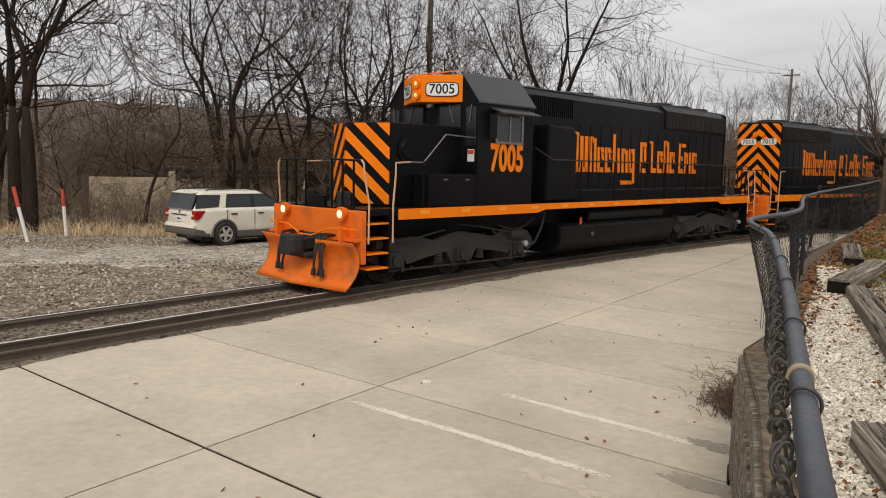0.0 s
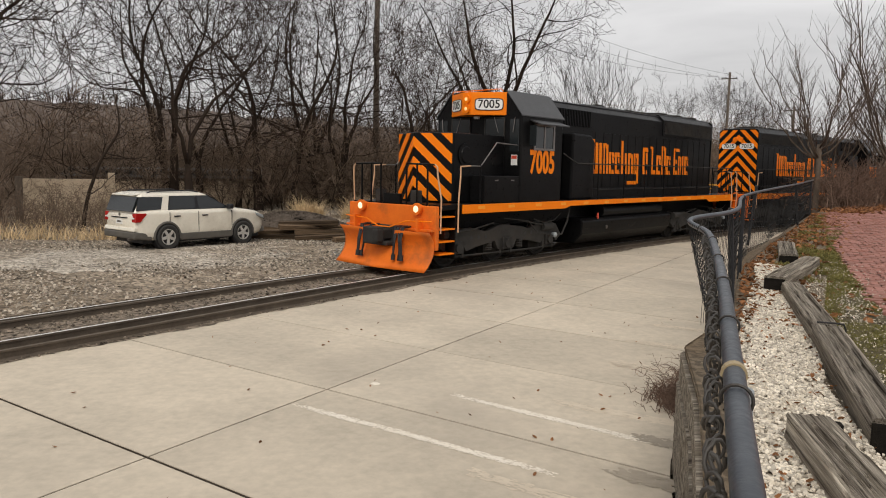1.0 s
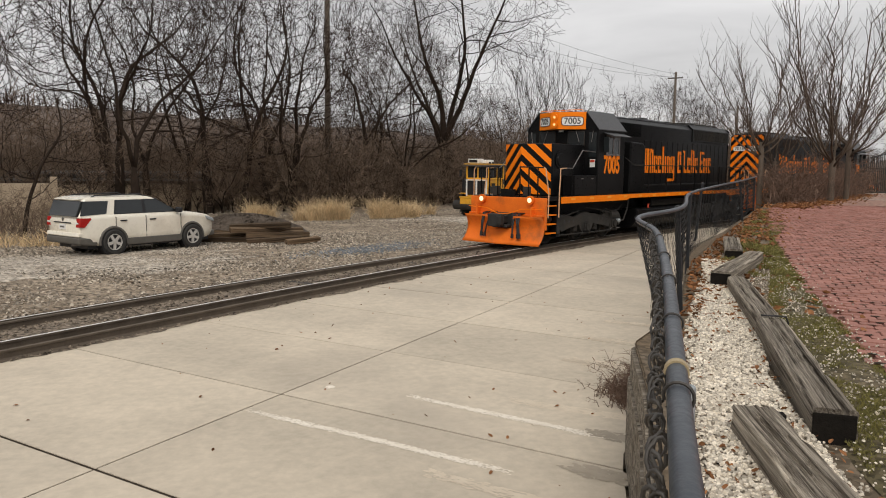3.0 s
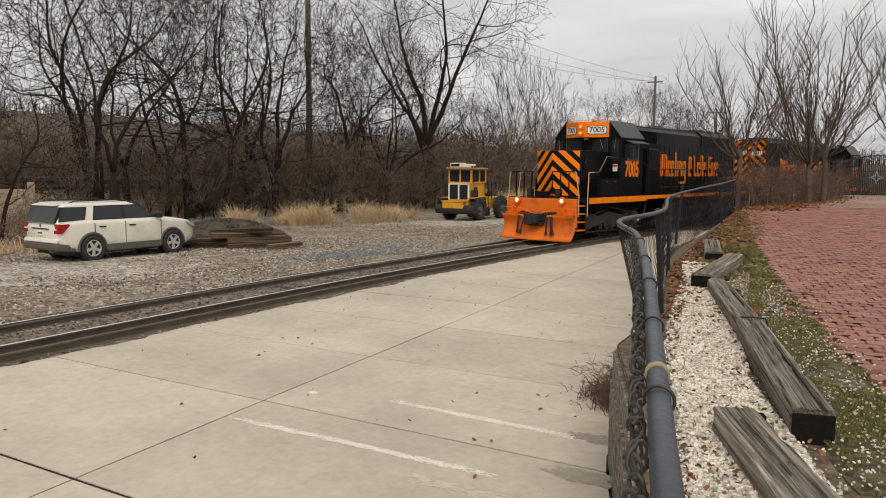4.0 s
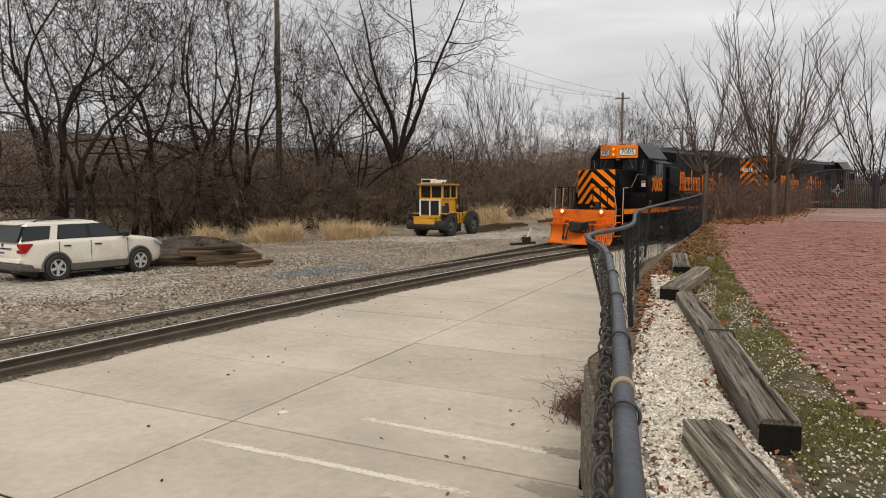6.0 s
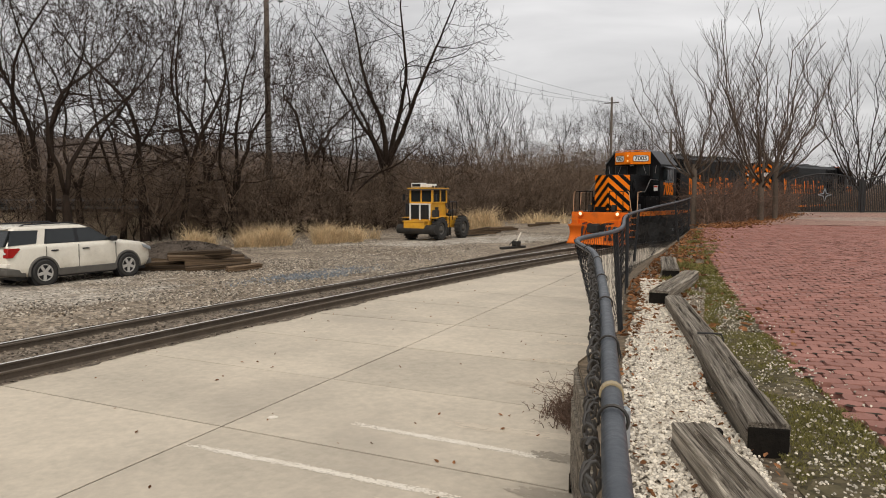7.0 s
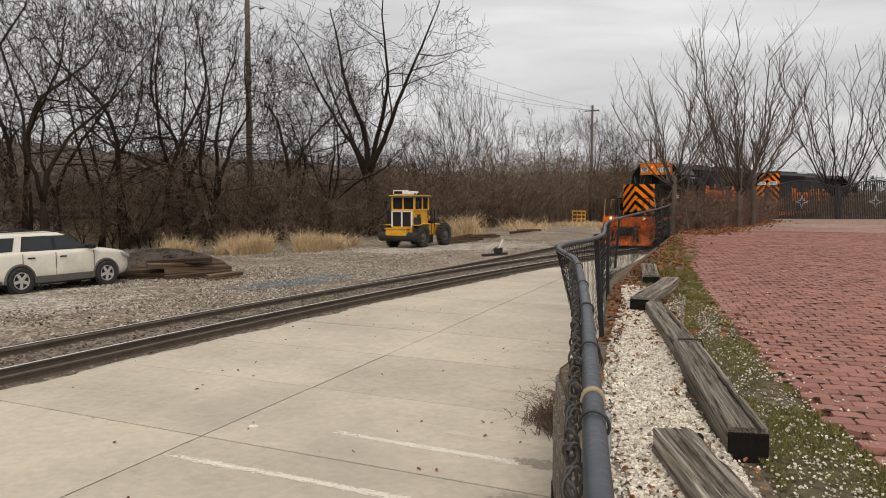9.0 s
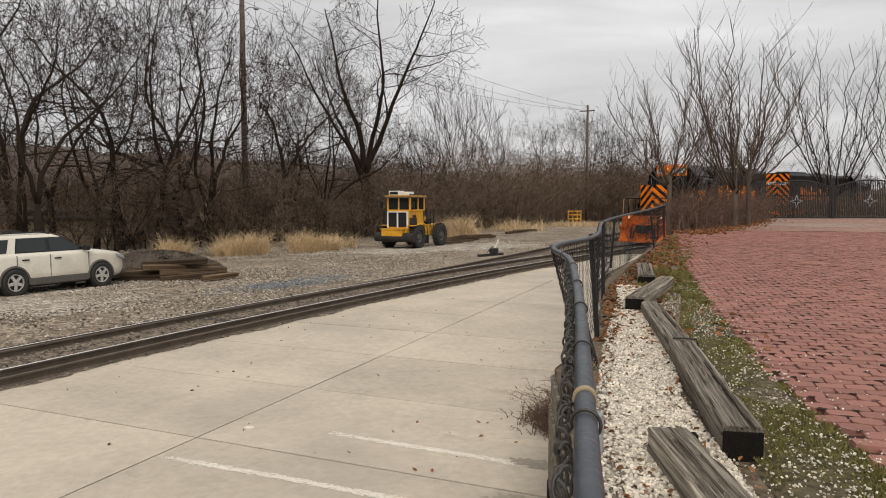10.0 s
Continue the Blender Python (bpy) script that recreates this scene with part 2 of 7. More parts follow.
# ---------------------------------------------------------------- mesh tools
class Geo:
    """Gathers vertices and faces for one mesh."""

    def __init__(self):
        self.v, self.f = [], []

    def add(self, verts, faces):
        k = len(self.v)
        self.v.extend(tuple(p) for p in verts)
        self.f.extend(tuple(k + i for i in q) for q in faces)
        return self

    def box(self, x0, x1, y0, y1, z0, z1, m=None):
        p = [Vector((x, y, z)) for z in (z0, z1) for x, y in ((x0, y0), (x1, y0), (x1, y1), (x0, y1))]
        if m is not None:
            p = [m @ q for q in p]
        return self.add(p, [(3, 2, 1, 0), (4, 5, 6, 7), (0, 1, 5, 4), (1, 2, 6, 5), (2, 3, 7, 6), (3, 0, 4, 7)])

    def prism(self, poly, axis, lo, hi, m=None):
        """A polygon, in the two axes other than axis, extruded from lo to hi along it."""
        def at(p, h):
            q = {"x": (h, p[0], p[1]), "y": (p[0], h, p[1]), "z": (p[0], p[1], h)}[axis]
            return m @ Vector(q) if m is not None else Vector(q)
        n = len(poly)
        v = [at(p, lo) for p in poly] + [at(p, hi) for p in poly]
        return self.add(v, [tuple(range(n))[::-1], tuple(range(n, 2 * n))] + [(i, (i + 1) % n, n + (i + 1) % n, n + i) for i in range(n)])

    def tube(self, pts, radii, sides=8, caps=True):
        pts = [Vector(p) for p in pts]
        if not isinstance(radii, (list, tuple)):
            radii = [radii] * len(pts)
        k0, up = len(self.v), None
        for i, p in enumerate(pts):
            d = (pts[min(i + 1, len(pts) - 1)] - pts[max(i - 1, 0)]).normalized()
            if up is None:
                up = Vector((0, 0, 1)) if abs(d.z) < 0.9 else Vector((1, 0, 0))
            side = d.cross(up)
            if side.length < 1e-4:
                side = d.cross(Vector((0.3, 0.9, 0.2)))
            side.normalize()
            up = side.cross(d).normalized()
            for j in range(sides):
                a = 2 * math.pi * j / sides
                self.v.append(tuple(p + radii[i] * (math.cos(a) * side + math.sin(a) * up)))
        for i in range(len(pts) - 1):
            for j in range(sides):
                a, b = k0 + i * sides + j, k0 + i * sides + (j + 1) % sides
                self.f.append((a, b, b + sides, a + sides))
        if caps:
            self.f.append(tuple(k0 + j for j in range(sides))[::-1])
            self.f.append(tuple(k0 + (len(pts) - 1) * sides + j for j in range(sides)))
        return self

    def cyl(self, p, q, r, sides=16, r2=None):
        return self.tube([p, q], [r, r if r2 is None else r2], sides)

    def lathe(self, profile, centre, axis="y", sides=20):
        """Turns a profile of (along, radius) about an axis through centre."""
        c, k0 = Vector(centre), len(self.v)
        for h, r in profile:
            for j in range(sides):
                a = 2 * math.pi * j / sides
                u, w = r * math.cos(a), r * math.sin(a)
                self.v.append(tuple(c + Vector({"y": (u, h, w), "x": (h, u, w), "z": (u, w, h)}[axis])))
        for i in range(len(profile) - 1):
            for j in range(sides):
                a, b = k0 + i * sides + j, k0 + i * sides + (j + 1) % sides
                self.f.append((a, b, b + sides, a + sides))
        self.f.append(tuple(k0 + j for j in range(sides))[::-1])
        self.f.append(tuple(k0 + (len(profile) - 1) * sides + j for j in range(sides)))
        return self

    def mesh(self, name, material, smooth=False):
        me = bpy.data.meshes.new(name)
        me.from_pydata(self.v, [], self.f)
        me.materials.append(material)
        if smooth:
            me.polygons.foreach_set("use_smooth", [True] * len(me.polygons))
        me.update()
        return me


def part(name, geo, material, parent=None, label="", bevel=0.0, smooth=False):
    """One mesh object, under a thing or a part."""
    me = geo if isinstance(geo, bpy.types.Mesh) else geo.mesh(name, material, smooth)
    ob = new(name, me)
    if not isinstance(geo, bpy.types.Mesh):
        bm = bmesh.new()
        bm.from_mesh(me)
        if len(bm.faces) < 4000:
            bmesh.ops.recalc_face_normals(bm, faces=bm.faces)
            bm.to_mesh(me)
        bm.free()
    if parent is not None:
        ob.parent = parent
    if bevel:
        b = ob.modifiers.new("edge", "BEVEL")
        b.width, b.segments, b.limit_method, b.angle_limit = bevel, 2, "ANGLE", radians(40)
    if label:
        ob["label"] = label
    return ob


def thing(name, label, category, group="", kind="", m=None):
    ob = new(name)
    ob.empty_display_size = 0.2
    if m is not None:
        ob.matrix_basis = m
    return tagged(ob, label, category, group, kind)


def letters(text, size, depth, bold):
    """The mesh of a text in the built-in font, centred."""
    cu = bpy.data.curves.new("text", "FONT")
    cu.body, cu.size, cu.extrude, cu.align_x, cu.align_y, cu.offset = text, size, depth, "CENTER", "CENTER", bold
    tmp = bpy.data.objects.new("text_tmp", cu)
    scene.collection.objects.link(tmp)
    me = bpy.data.meshes.new_from_object(tmp.evaluated_get(bpy.context.evaluated_depsgraph_get()))
    bpy.data.objects.remove(tmp)
    bpy.data.curves.remove(cu)
    return me


def writing(name, text, size, material, m, parent, depth=0.004, squeeze=1.0, bold=0.0):
    """Letters as meshes of their own, in a row centred on the pose m."""
    whole = letters(text, size, depth, bold)
    xs = [v.co.x for v in whole.vertices]
    pitch = (max(xs) - min(xs)) / (len(text) - 0.2)
    bpy.data.meshes.remove(whole)
    for i, ch in enumerate(text):
        me = letters(ch, size, depth, bold)
        me.materials.clear()
        me.materials.append(material)
        me.transform(m @ Matrix.Diagonal((squeeze, 1, 1, 1)) @ Matrix.Translation(((i - (len(text) - 1) / 2) * pitch, 0, 0)))
        ob = new(name, me)
        ob.parent = parent


def clip_poly(poly, a, b, c):
    """The part of a convex polygon where a*x + b*y <= c."""
    out = []
    for i, p in enumerate(poly):
        q = poly[(i + 1) % len(poly)]
        dp, dq = a * p[0] + b * p[1] - c, a * q[0] + b * q[1] - c
        if dp <= 0:
            out.append(p)
        if dp * dq < 0:
            t = dp / (dp - dq)
            out.append((p[0] + t * (q[0] - p[0]), p[1] + t * (q[1] - p[1])))
    return out


# ---------------------------------------------------------------- the track's line
TRACK_S = np.arange(-70, 140, 0.25)
_th = 0.9019 + 0.005516 * TRACK_S + 0.001703 * TRACK_S * np.abs(TRACK_S) / 100
_th = np.where(TRACK_S < -34, 0.9019 + 0.005516 * -34 - 0.001703 * 34 * 34 / 100, _th)
TRACK_X, TRACK_Y = np.cumsum(np.sin(_th)) * 0.25, np.cumsum(np.cos(_th)) * 0.25
TRACK_X += 21.33 - np.interp(0, TRACK_S, TRACK_X)
TRACK_Y += 38.02 - np.interp(0, TRACK_S, TRACK_Y)


def track(s, side=0.0):
    """The track's centre at s, or a point that far to the right of it looking along it."""
    th = float(np.interp(s, TRACK_S, _th))
    return Vector((float(np.interp(s, TRACK_S, TRACK_X)) + side * math.cos(th), float(np.interp(s, TRACK_S, TRACK_Y)) - side * math.sin(th), 0.0))


def bank_z(x, y):
    """The height of the upper ground."""
    d = math.hypot(x, y)
    return 0.95 + 0.25 * min(max((d - 9) / 22, 0), 1)


FENCE = [(-0.42, -1.2), (0.14, 0.1), (0.52, 0.97), (0.64, 1.24), (0.88, 1.78), (1.19, 2.48), (1.63, 3.51), (2.18, 4.86), (2.68, 6.35), (3.77, 7.75), (5.65, 11.39), (8.2, 15.2), (11.1, 19.34), (14.45, 24.33), (19.0, 30.0), (26.0, 38.0), (32.77, 43.21)]
# ---------------------------------------------------------------- ground, track and lot
def sheet(name, points, faces, material, label, kind="structure"):
    g = Geo().add(points, faces)
    ob = part(name, g, material)
    return tagged(ob, label, "", "", kind)


def yard_ground():
    """One sheet to the horizon, finer near the yard, with soft unevenness."""
    xs = np.concatenate([[-2500, -800, -300, -140], np.arange(-80, 100, 1.5), [140, 300, 800, 2500]])
    ys = np.concatenate([[-2500, -800, -200, -60], np.arange(-20, 110, 1.5), [160, 300, 800, 2500]])
    pts, faces = [], []
    for y in ys:
        for x in xs:
            d = min((TRACK_X - x) ** 2 + (TRACK_Y - y) ** 2) ** 0.5
            z = -0.27 + 0.05 * noise.noise(Vector((x * 0.35, y * 0.35, 0))) + 0.05 * noise.noise(Vector((x * 0.08, y * 0.08, 3)))
            pts.append((x, y, z if d > 2.0 else min(z, -0.26)))
    n = len(xs)
    for j in range(len(ys) - 1):
        for i in range(n - 1):
            faces.append((j * n + i, j * n + i + 1, (j + 1) * n + i + 1, (j + 1) * n + i))
    ob = sheet("ground", pts, faces, GROUND, "grey-brown gravel and dirt rail yard ground")
    ob.data.polygons.foreach_set("use_smooth", [True] * len(ob.data.polygons))


def ribbon(name, line, offsets, material, label, kind="structure"):
    """A strip along a line: line(s) gives centre and right for each s; offsets are (side, z)."""
    pts, faces, n = [], [], len(offsets)
    for c, right in line:
        for side, z in offsets:
            p = c + right * side
            pts.append((p.x, p.y, z))
    for i in range(len(line) - 1):
        for j in range(n - 1):
            a = i * n + j
            faces.append((a, a + 1, a + n + 1, a + n))
    return sheet(name, pts, faces, material, label, kind)


def track_line(s0, s1, step, shift=lambda s: 0.0):
    out = []
    for s in np.arange(s0, s1 + step / 2, step):
        c, r = track(s, shift(s)), (track(s, 1.0) - track(s)).normalized()
        out.append((c, r))
    return out


def rail_line(name, line, side, label, top=True):
    """A rail with foot, web and head, and a worn running band on top whose pale colour paints its shine."""
    prof = [(-0.07, -0.155), (-0.07, -0.14), (-0.012, -0.115), (-0.012, -0.04), (-0.036, -0.03), (-0.036, -0.004), (0.036, -0.004), (0.036, -0.03), (0.012, -0.04), (0.012, -0.115), (0.07, -0.14), (0.07, -0.155)]
    g, n = Geo(), len(prof)
    for c, r in line:
        for o, z in prof:
            p = c + r * (side + o)
            g.v.append((p.x, p.y, z))
    for i in range(len(line) - 1):
        for j in range(n - 1):
            a = i * n + j
            g.f.append((a, a + 1, a + n + 1, a + n))
    ob = tagged(part(name, g, RAILRUST), label, "rail", "rails", "structure")
    if top:
        h = Geo()
        for c, r in line:
            for o in (-0.03, 0.03):
                p = c + r * (side + o)
                h.v.append((p.x, p.y, 0.0))
        for i in range(len(line) - 1):
            h.f.append((2 * i, 2 * i + 1, 2 * i + 3, 2 * i + 2))
        part("running_surface", h, RAILSHINE, ob, "polished steel rail head with its shine painted pale")
    return ob


def branch_shift(s):
    """The siding leaves the main track to its left past the turnout."""
    return -0.0042 * max(s + 30, 0) ** 2 if s < 4 else -0.0042 * 34 ** 2 - 0.2856 * (s - 4)


def tie_row():
    base = Geo().box(-1.25, 1.25, -0.11, 0.11, -0.3, -0.135).mesh("tie", GRIME)
    owner = thing("track_ties", "dark creosoted wooden ties half buried in ballast", "railway ties", kind="structure")
    for i, s in enumerate(np.arange(-48, 20, 0.56)):
        c, r = track(s), track(s, 1.0) - track(s)
        ob = part("tie", base, GRIME, owner)
        ob.matrix_basis = Matrix.Translation(c) @ pose(0, 0, random.uniform(-0.01, 0.012), 0, 0, math.degrees(math.atan2(r.y, r.x)) + random.uniform(-1, 1))


def stones(name, spots, lo, hi, material, label, base=None, tris=None):
    """Loose angular stones at spots (x, y, z), one joined mesh."""
    base = base or [Vector(p) for p in ((1, 0, 0), (-1, 0, 0), (0, 1, 0), (0, -1, 0), (0, 0, 1), (0, 0, -1))]
    tris = tris or [(0, 2, 4), (2, 1, 4), (1, 3, 4), (3, 0, 4)]
    g = Geo()
    for x, y, z in spots:
        r = random.uniform(lo, hi)
        e = Euler((random.uniform(-0.7, 0.7), random.uniform(-0.7, 0.7), random.uniform(0, 6))).to_matrix()
        g.add([Vector((x, y, z)) + e @ Vector((p.x * r * random.uniform(0.7, 1.3), p.y * r * random.uniform(0.6, 1.1), p.z * r * random.uniform(0.5, 0.9))) for p in base], tris)
    return tagged(part(name, g, material), label, "stones", "", "stuff")


yard_ground()
main_line = track_line(-66, 120, 1.0)
ribbon("ballast_bed", main_line, [(-2.3, -0.32), (-1.7, -0.2), (-0.95, -0.125), (0.95, -0.125), (1.5, -0.17), (1.7, -0.3)], BALLAST, "grey crushed stone ballast under the track")
side_line = track_line(-14, 60, 1.0, branch_shift)
ribbon("siding_bed", side_line, [(-2.1, -0.30), (-1.5, -0.195), (1.5, -0.195), (2.1, -0.30)], BALLAST, "grey crushed stone ballast under the siding")
for side in (-0.754, 0.754):
    rail_line("rail", main_line, side, "rusty steel rail with a polished head")
    rail_line("guard_rail", track_line(-66, -6, 1.0), side * 0.78 if side < 0 else side + 0.52, "rusty spare rail lying beside the running rail", False)
for side in (-0.754, 0.754):
    rail_line("siding_rail", track_line(-28 if side < 0 else -12, 60, 1.0, branch_shift), side, "rusty rail of the siding", False)
tie_row()
spots = []
for i in range(22000):
    s, o = random.uniform(-48, 10), random.uniform(-2.2, 1.42)
    if abs(abs(o) - 0.754) < 0.08:
        continue
    p = track(s, o)
    spots.append((p.x, p.y, (-0.125 if abs(o) < 1 else -0.142 if o > 1.2 else -0.19 - max(0, abs(o) - 1.3) * 0.09)))
stones("ballast_stones", spots, 0.018, 0.05, BALLAST, "loose grey and brown ballast stones along the rails")
spots = []
for i in range(50000):
    x, y = random.uniform(-22, 18), random.uniform(12, 50)
    d = min((TRACK_X - x) ** 2 + (TRACK_Y - y) ** 2) ** 0.5
    side = (x - float(np.interp(y, TRACK_Y, TRACK_X)))
    if d < 2 or side > 0 or noise.noise(Vector((x * 0.22, y * 0.22, 7))) < -0.12:
        continue
    spots.append((x, y, -0.25))
for i in range(40000):
    x, y = random.uniform(-17, 6), random.uniform(11, 31)
    if x < float(np.interp(y, TRACK_Y, TRACK_X)) - 2.6 and noise.noise(Vector((x * 0.35, y * 0.55, 3))) > random.uniform(-0.35, 0.25):
        spots.append((x, y, -0.235))
stones("yard_gravel", spots, 0.018, 0.055, YARDSTONE, "scattered pale gravel across the yard")

stones("blue_gravel", [(1.0 + 2.0 * a * 0.72 + b * 0.5, 25.4 + 2.0 * a * 0.69 - b * 0.5, -0.245) for a, b in ((random.gauss(0, 0.75), random.gauss(0, 0.7)) for _ in range(1400))], 0.02, 0.055, BLUESTONE, "spilled blue-grey gravel beside the track")

# a patch of pale spread gravel where the car stands
pts, faces = [], []
for ring in range(7):
    for k in range(160):
        a, r = 2 * math.pi * k / 160, ring / 6
        w = 1 + 0.5 * noise.noise(Vector((math.cos(a) * 1.9, math.sin(a) * 1.9, 1))) + 0.35 * noise.noise(Vector((math.cos(a) * 7, math.sin(a) * 7, 1))) + 0.22 * noise.noise(Vector((math.cos(a) * 22, math.sin(a) * 22, 1)))
        pts.append((-9.5 + 8.5 * r * w * math.cos(a) * 0.94 - 3.4 * r * w * math.sin(a) * 0.34, 21.5 + 8.5 * r * w * math.cos(a) * 0.34 + 3.4 * r * w * math.sin(a) * 0.94, -0.215 - 0.10 * r ** 3))
for ring in range(6):
    for k in range(160):
        a, b = ring * 160 + k, ring * 160 + (k + 1) % 160
        faces.append((a, b, b + 160, a + 160))
sheet("gravel_patch", pts, faces, PALEGRAVEL, "pale gravel spread where the car is parked")
pts = [(x + 9.5 + 11, y - 21.5 + 36 + 6, z) for x, y, z in pts]
sheet("far_gravel_patch", pts, faces, PALEGRAVEL, "pale gravel where the tractor is parked")


# ---- concrete lot in panels
A0, AU, AV = Vector((-0.745, 8.64)), Vector((0.580, 0.8146)), Vector((-0.785, 0.6195))
PANEL = 2.36


def lot_uv(x, y):
    k = AU.x * AV.y - AU.y * AV.x
    return (x * AV.y - y * AV.x) / k, (AU.x * y - AU.y * x) / k


def edge_v(u):
    """Where the lot ends at the track, for a place u along its long joint."""
    best = None
    for s in np.arange(-62, 20, 0.5):
        p = track(s, 1.28) - Vector((A0.x, A0.y, 0))
        q = lot_uv(p.x, p.y)
        if best is None or abs(q[0] - u) < abs(best[0] - u):
            best = q
    return best[1] + 0.06 * noise.noise(Vector((u * 1.3, 0, 0)))


def wall_v(u):
    """Where the lot meets the bank."""
    uv = [lot_uv(x - A0.x, y - A0.y) for x, y in FENCE]
    uv = [(-40, -2.2)] + uv
    return float(np.interp(u, [p[0] for p in uv], [p[1] for p in uv])) + 0.085


def joint_u(k):
    return k * PANEL - (0.14 if k < 0 else 0.0)


def lot():
    owner = thing("pavement", "worn beige concrete driveway slabs with dark joints", "pavement", kind="structure")
    part("joint_bed", Geo().add([(A0.x + AU.x * u + AV.x * v, A0.y + AU.y * u + AV.y * v, -0.158) for u in np.arange(-30, 31, 1.5) for v in (wall_v(u), edge_v(u) - 0.02)],
         [(2 * i, 2 * i + 1, 2 * i + 3, 2 * i + 2) for i in range(40)]), JOINT, owner)
    for k in range(-13, 13):
        u0, u1 = joint_u(k) + (0.019 if k == -1 else 0.012), joint_u(k + 1) - (0.019 if k == -2 else 0.012)
        us = list(np.linspace(u0, u1, 7))
        for lo, hi in ((0, 1), (1, 2)):
            low = [wall_v(u) if lo == 0 else 0.011 for u in us]
            high = [-0.011 if lo == 0 else edge_v(u) for u in us]
            if max(h - l for l, h in zip(low, high)) < 0.1:
                continue
            ring = [(u, min(l, h - 0.01)) for u, l, h in zip(us, low, high)] + [(u, h) for u, h in zip(us[::-1], high[::-1])]
            w = [(A0.x + AU.x * u + AV.x * v, A0.y + AU.y * u + AV.y * v) for u, v in ring]
            g = Geo().prism(w, "z", -0.30, -0.15 + random.uniform(-0.002, 0.002))
            part("concrete_slab", g, CONCRETE, owner)


lot()


def edge_soil():
    """Ballast dirt that has crept over the lot's edge."""
    g, us = Geo(), np.arange(-14, 26, 0.12)
    for u in us:
        e = edge_v(u)
        w = 0.10 + 0.32 * max(0, noise.noise(Vector((u * 0.55, 3, 0))) + 0.15) + 0.10 * abs(noise.noise(Vector((u * 3.1, 5, 0))))
        for v in (e + 0.15, e - w * 0.6, e - w):
            g.v.append((A0.x + AU.x * u + AV.x * v, A0.y + AU.y * u + AV.y * v, -0.1435 if v > e - w * 0.9 else -0.1455))
    for i in range(len(us) - 1):
        for j in range(2):
            a = i * 3 + j
            g.f.append((a, a + 1, a + 4, a + 3))
    tagged(part("edge_soil", g, BALLAST), "dark ballast dirt crept over the concrete edge", "", "", "structure")


edge_soil()


def mark(name, pts, width, material, label, z=-0.1466, grain=0.011, count=1100):
    """A worn painted line: many flakes of paint, thinning out towards its sides and ends."""
    g = Geo()
    a, b = Vector(pts[0]), Vector(pts[1])
    d = (b - a).normalized()
    nrm = Vector((-d.y, d.x))
    length = (b - a).length
    for _ in range(int(count * length)):
        t, o = random.random(), random.gauss(0, 0.27)
        worn = 0.5 + 0.9 * noise.noise(Vector((t * length * 1.6, a.x, a.y))) + 0.5 * noise.noise(Vector((t * length * 9, o * 3, a.y)))
        if random.random() > worn + 0.25 or abs(o) > 0.55 or random.random() > min(1, 5 * t + 0.15, 5 * (1 - t) + 0.15):
            continue
        p = a + d * t * length + nrm * (o * width + 0.012 * noise.noise(Vector((t * length, a.y, 2))))
        l, w = grain * random.uniform(0.7, 2.6), grain * random.uniform(0.3, 0.9)
        k0, m = len(g.v), 6
        for k in range(m):
            q = p + d * l * math.cos(k * 1.047) * random.uniform(0.6, 1.2) + nrm * w * math.sin(k * 1.047) * random.uniform(0.6, 1.2)
            g.v.append((q.x, q.y, z + random.uniform(0.0, 0.0006)))
        g.f.append(tuple(range(k0, k0 + m)))
    return tagged(part(name, g, material), label, "marking", "parking lines", "structure")


random.seed(15)
mark("parking_line", [(0.75, 8.44), (2.62, 6.85)], 0.12, CHALK, "faded whitish parking line on concrete")
mark("parking_line", [(-1.06, 8.09), (1.5, 6.12)], 0.11, CHALK, "faded whitish parking line on concrete")


for (xa, ya, xb, yb, w) in ((3.1, 9.9, 4.5, 8.9, 0.30), (3.8, 11.2, 5.2, 10.3, 0.22), (1.9, 8.2, 3.2, 7.3, 0.20), (4.6, 12.4, 5.9, 11.6, 0.25), (0.6, 6.3, 1.9, 5.3, 0.18)):
    mark("pale_streak", [(xa, ya), (xb, yb)], w, WASH, "pale washed streak on concrete", -0.1468, 0.024, 420)


def blot(name, x, y, rx, ry, turn, material, label, z=-0.1464):
    g = Geo()
    for _ in range(420):
        a, r = random.uniform(0, 2 * math.pi), random.random() ** 0.6
        w = 1 + 0.5 * noise.noise(Vector((math.cos(a) * 1.4 + x, math.sin(a) * 1.4 + y, 0)))
        if random.random() < (r - 0.55) * 1.6:
            continue
        px, py = rx * w * r * math.cos(a), ry * w * r * math.sin(a)
        c = Vector((x + px * math.cos(turn) - py * math.sin(turn), y + px * math.sin(turn) + py * math.cos(turn)))
        k0, m, q = len(g.v), 6, min(rx, ry) * random.uniform(0.06, 0.24)
        for k in range(m):
            o = Vector((math.cos(k * 1.047) * 1.5, math.sin(k * 1.047) * 0.8)) * q * random.uniform(0.6, 1.2)
            g.v.append((c.x + o.x * math.cos(turn) - o.y * math.sin(turn), c.y + o.x * math.sin(turn) + o.y * math.cos(turn), z + random.uniform(0, 0.0015)))
        g.f.append(tuple(range(k0, k0 + m)))
    return tagged(part(name, g, material), label, "stain", "", "structure")


blot("damp_patch", 2.75, 6.85, 0.38, 0.12, -0.75, DAMP, "damp dark stain on concrete by the wall")
blot("damp_patch", 2.25, 6.0, 0.36, 0.15, -0.7, DAMP, "damp dark stain on concrete by the wall")
blot("damp_patch", 3.75, 9.0, 0.25, 0.08, -0.7, DAMP, "damp dark stain on concrete by the wall")
blot("white_spot", -0.17, 8.87, 0.06, 0.055, 0, CHALK, "white paint spot on concrete")


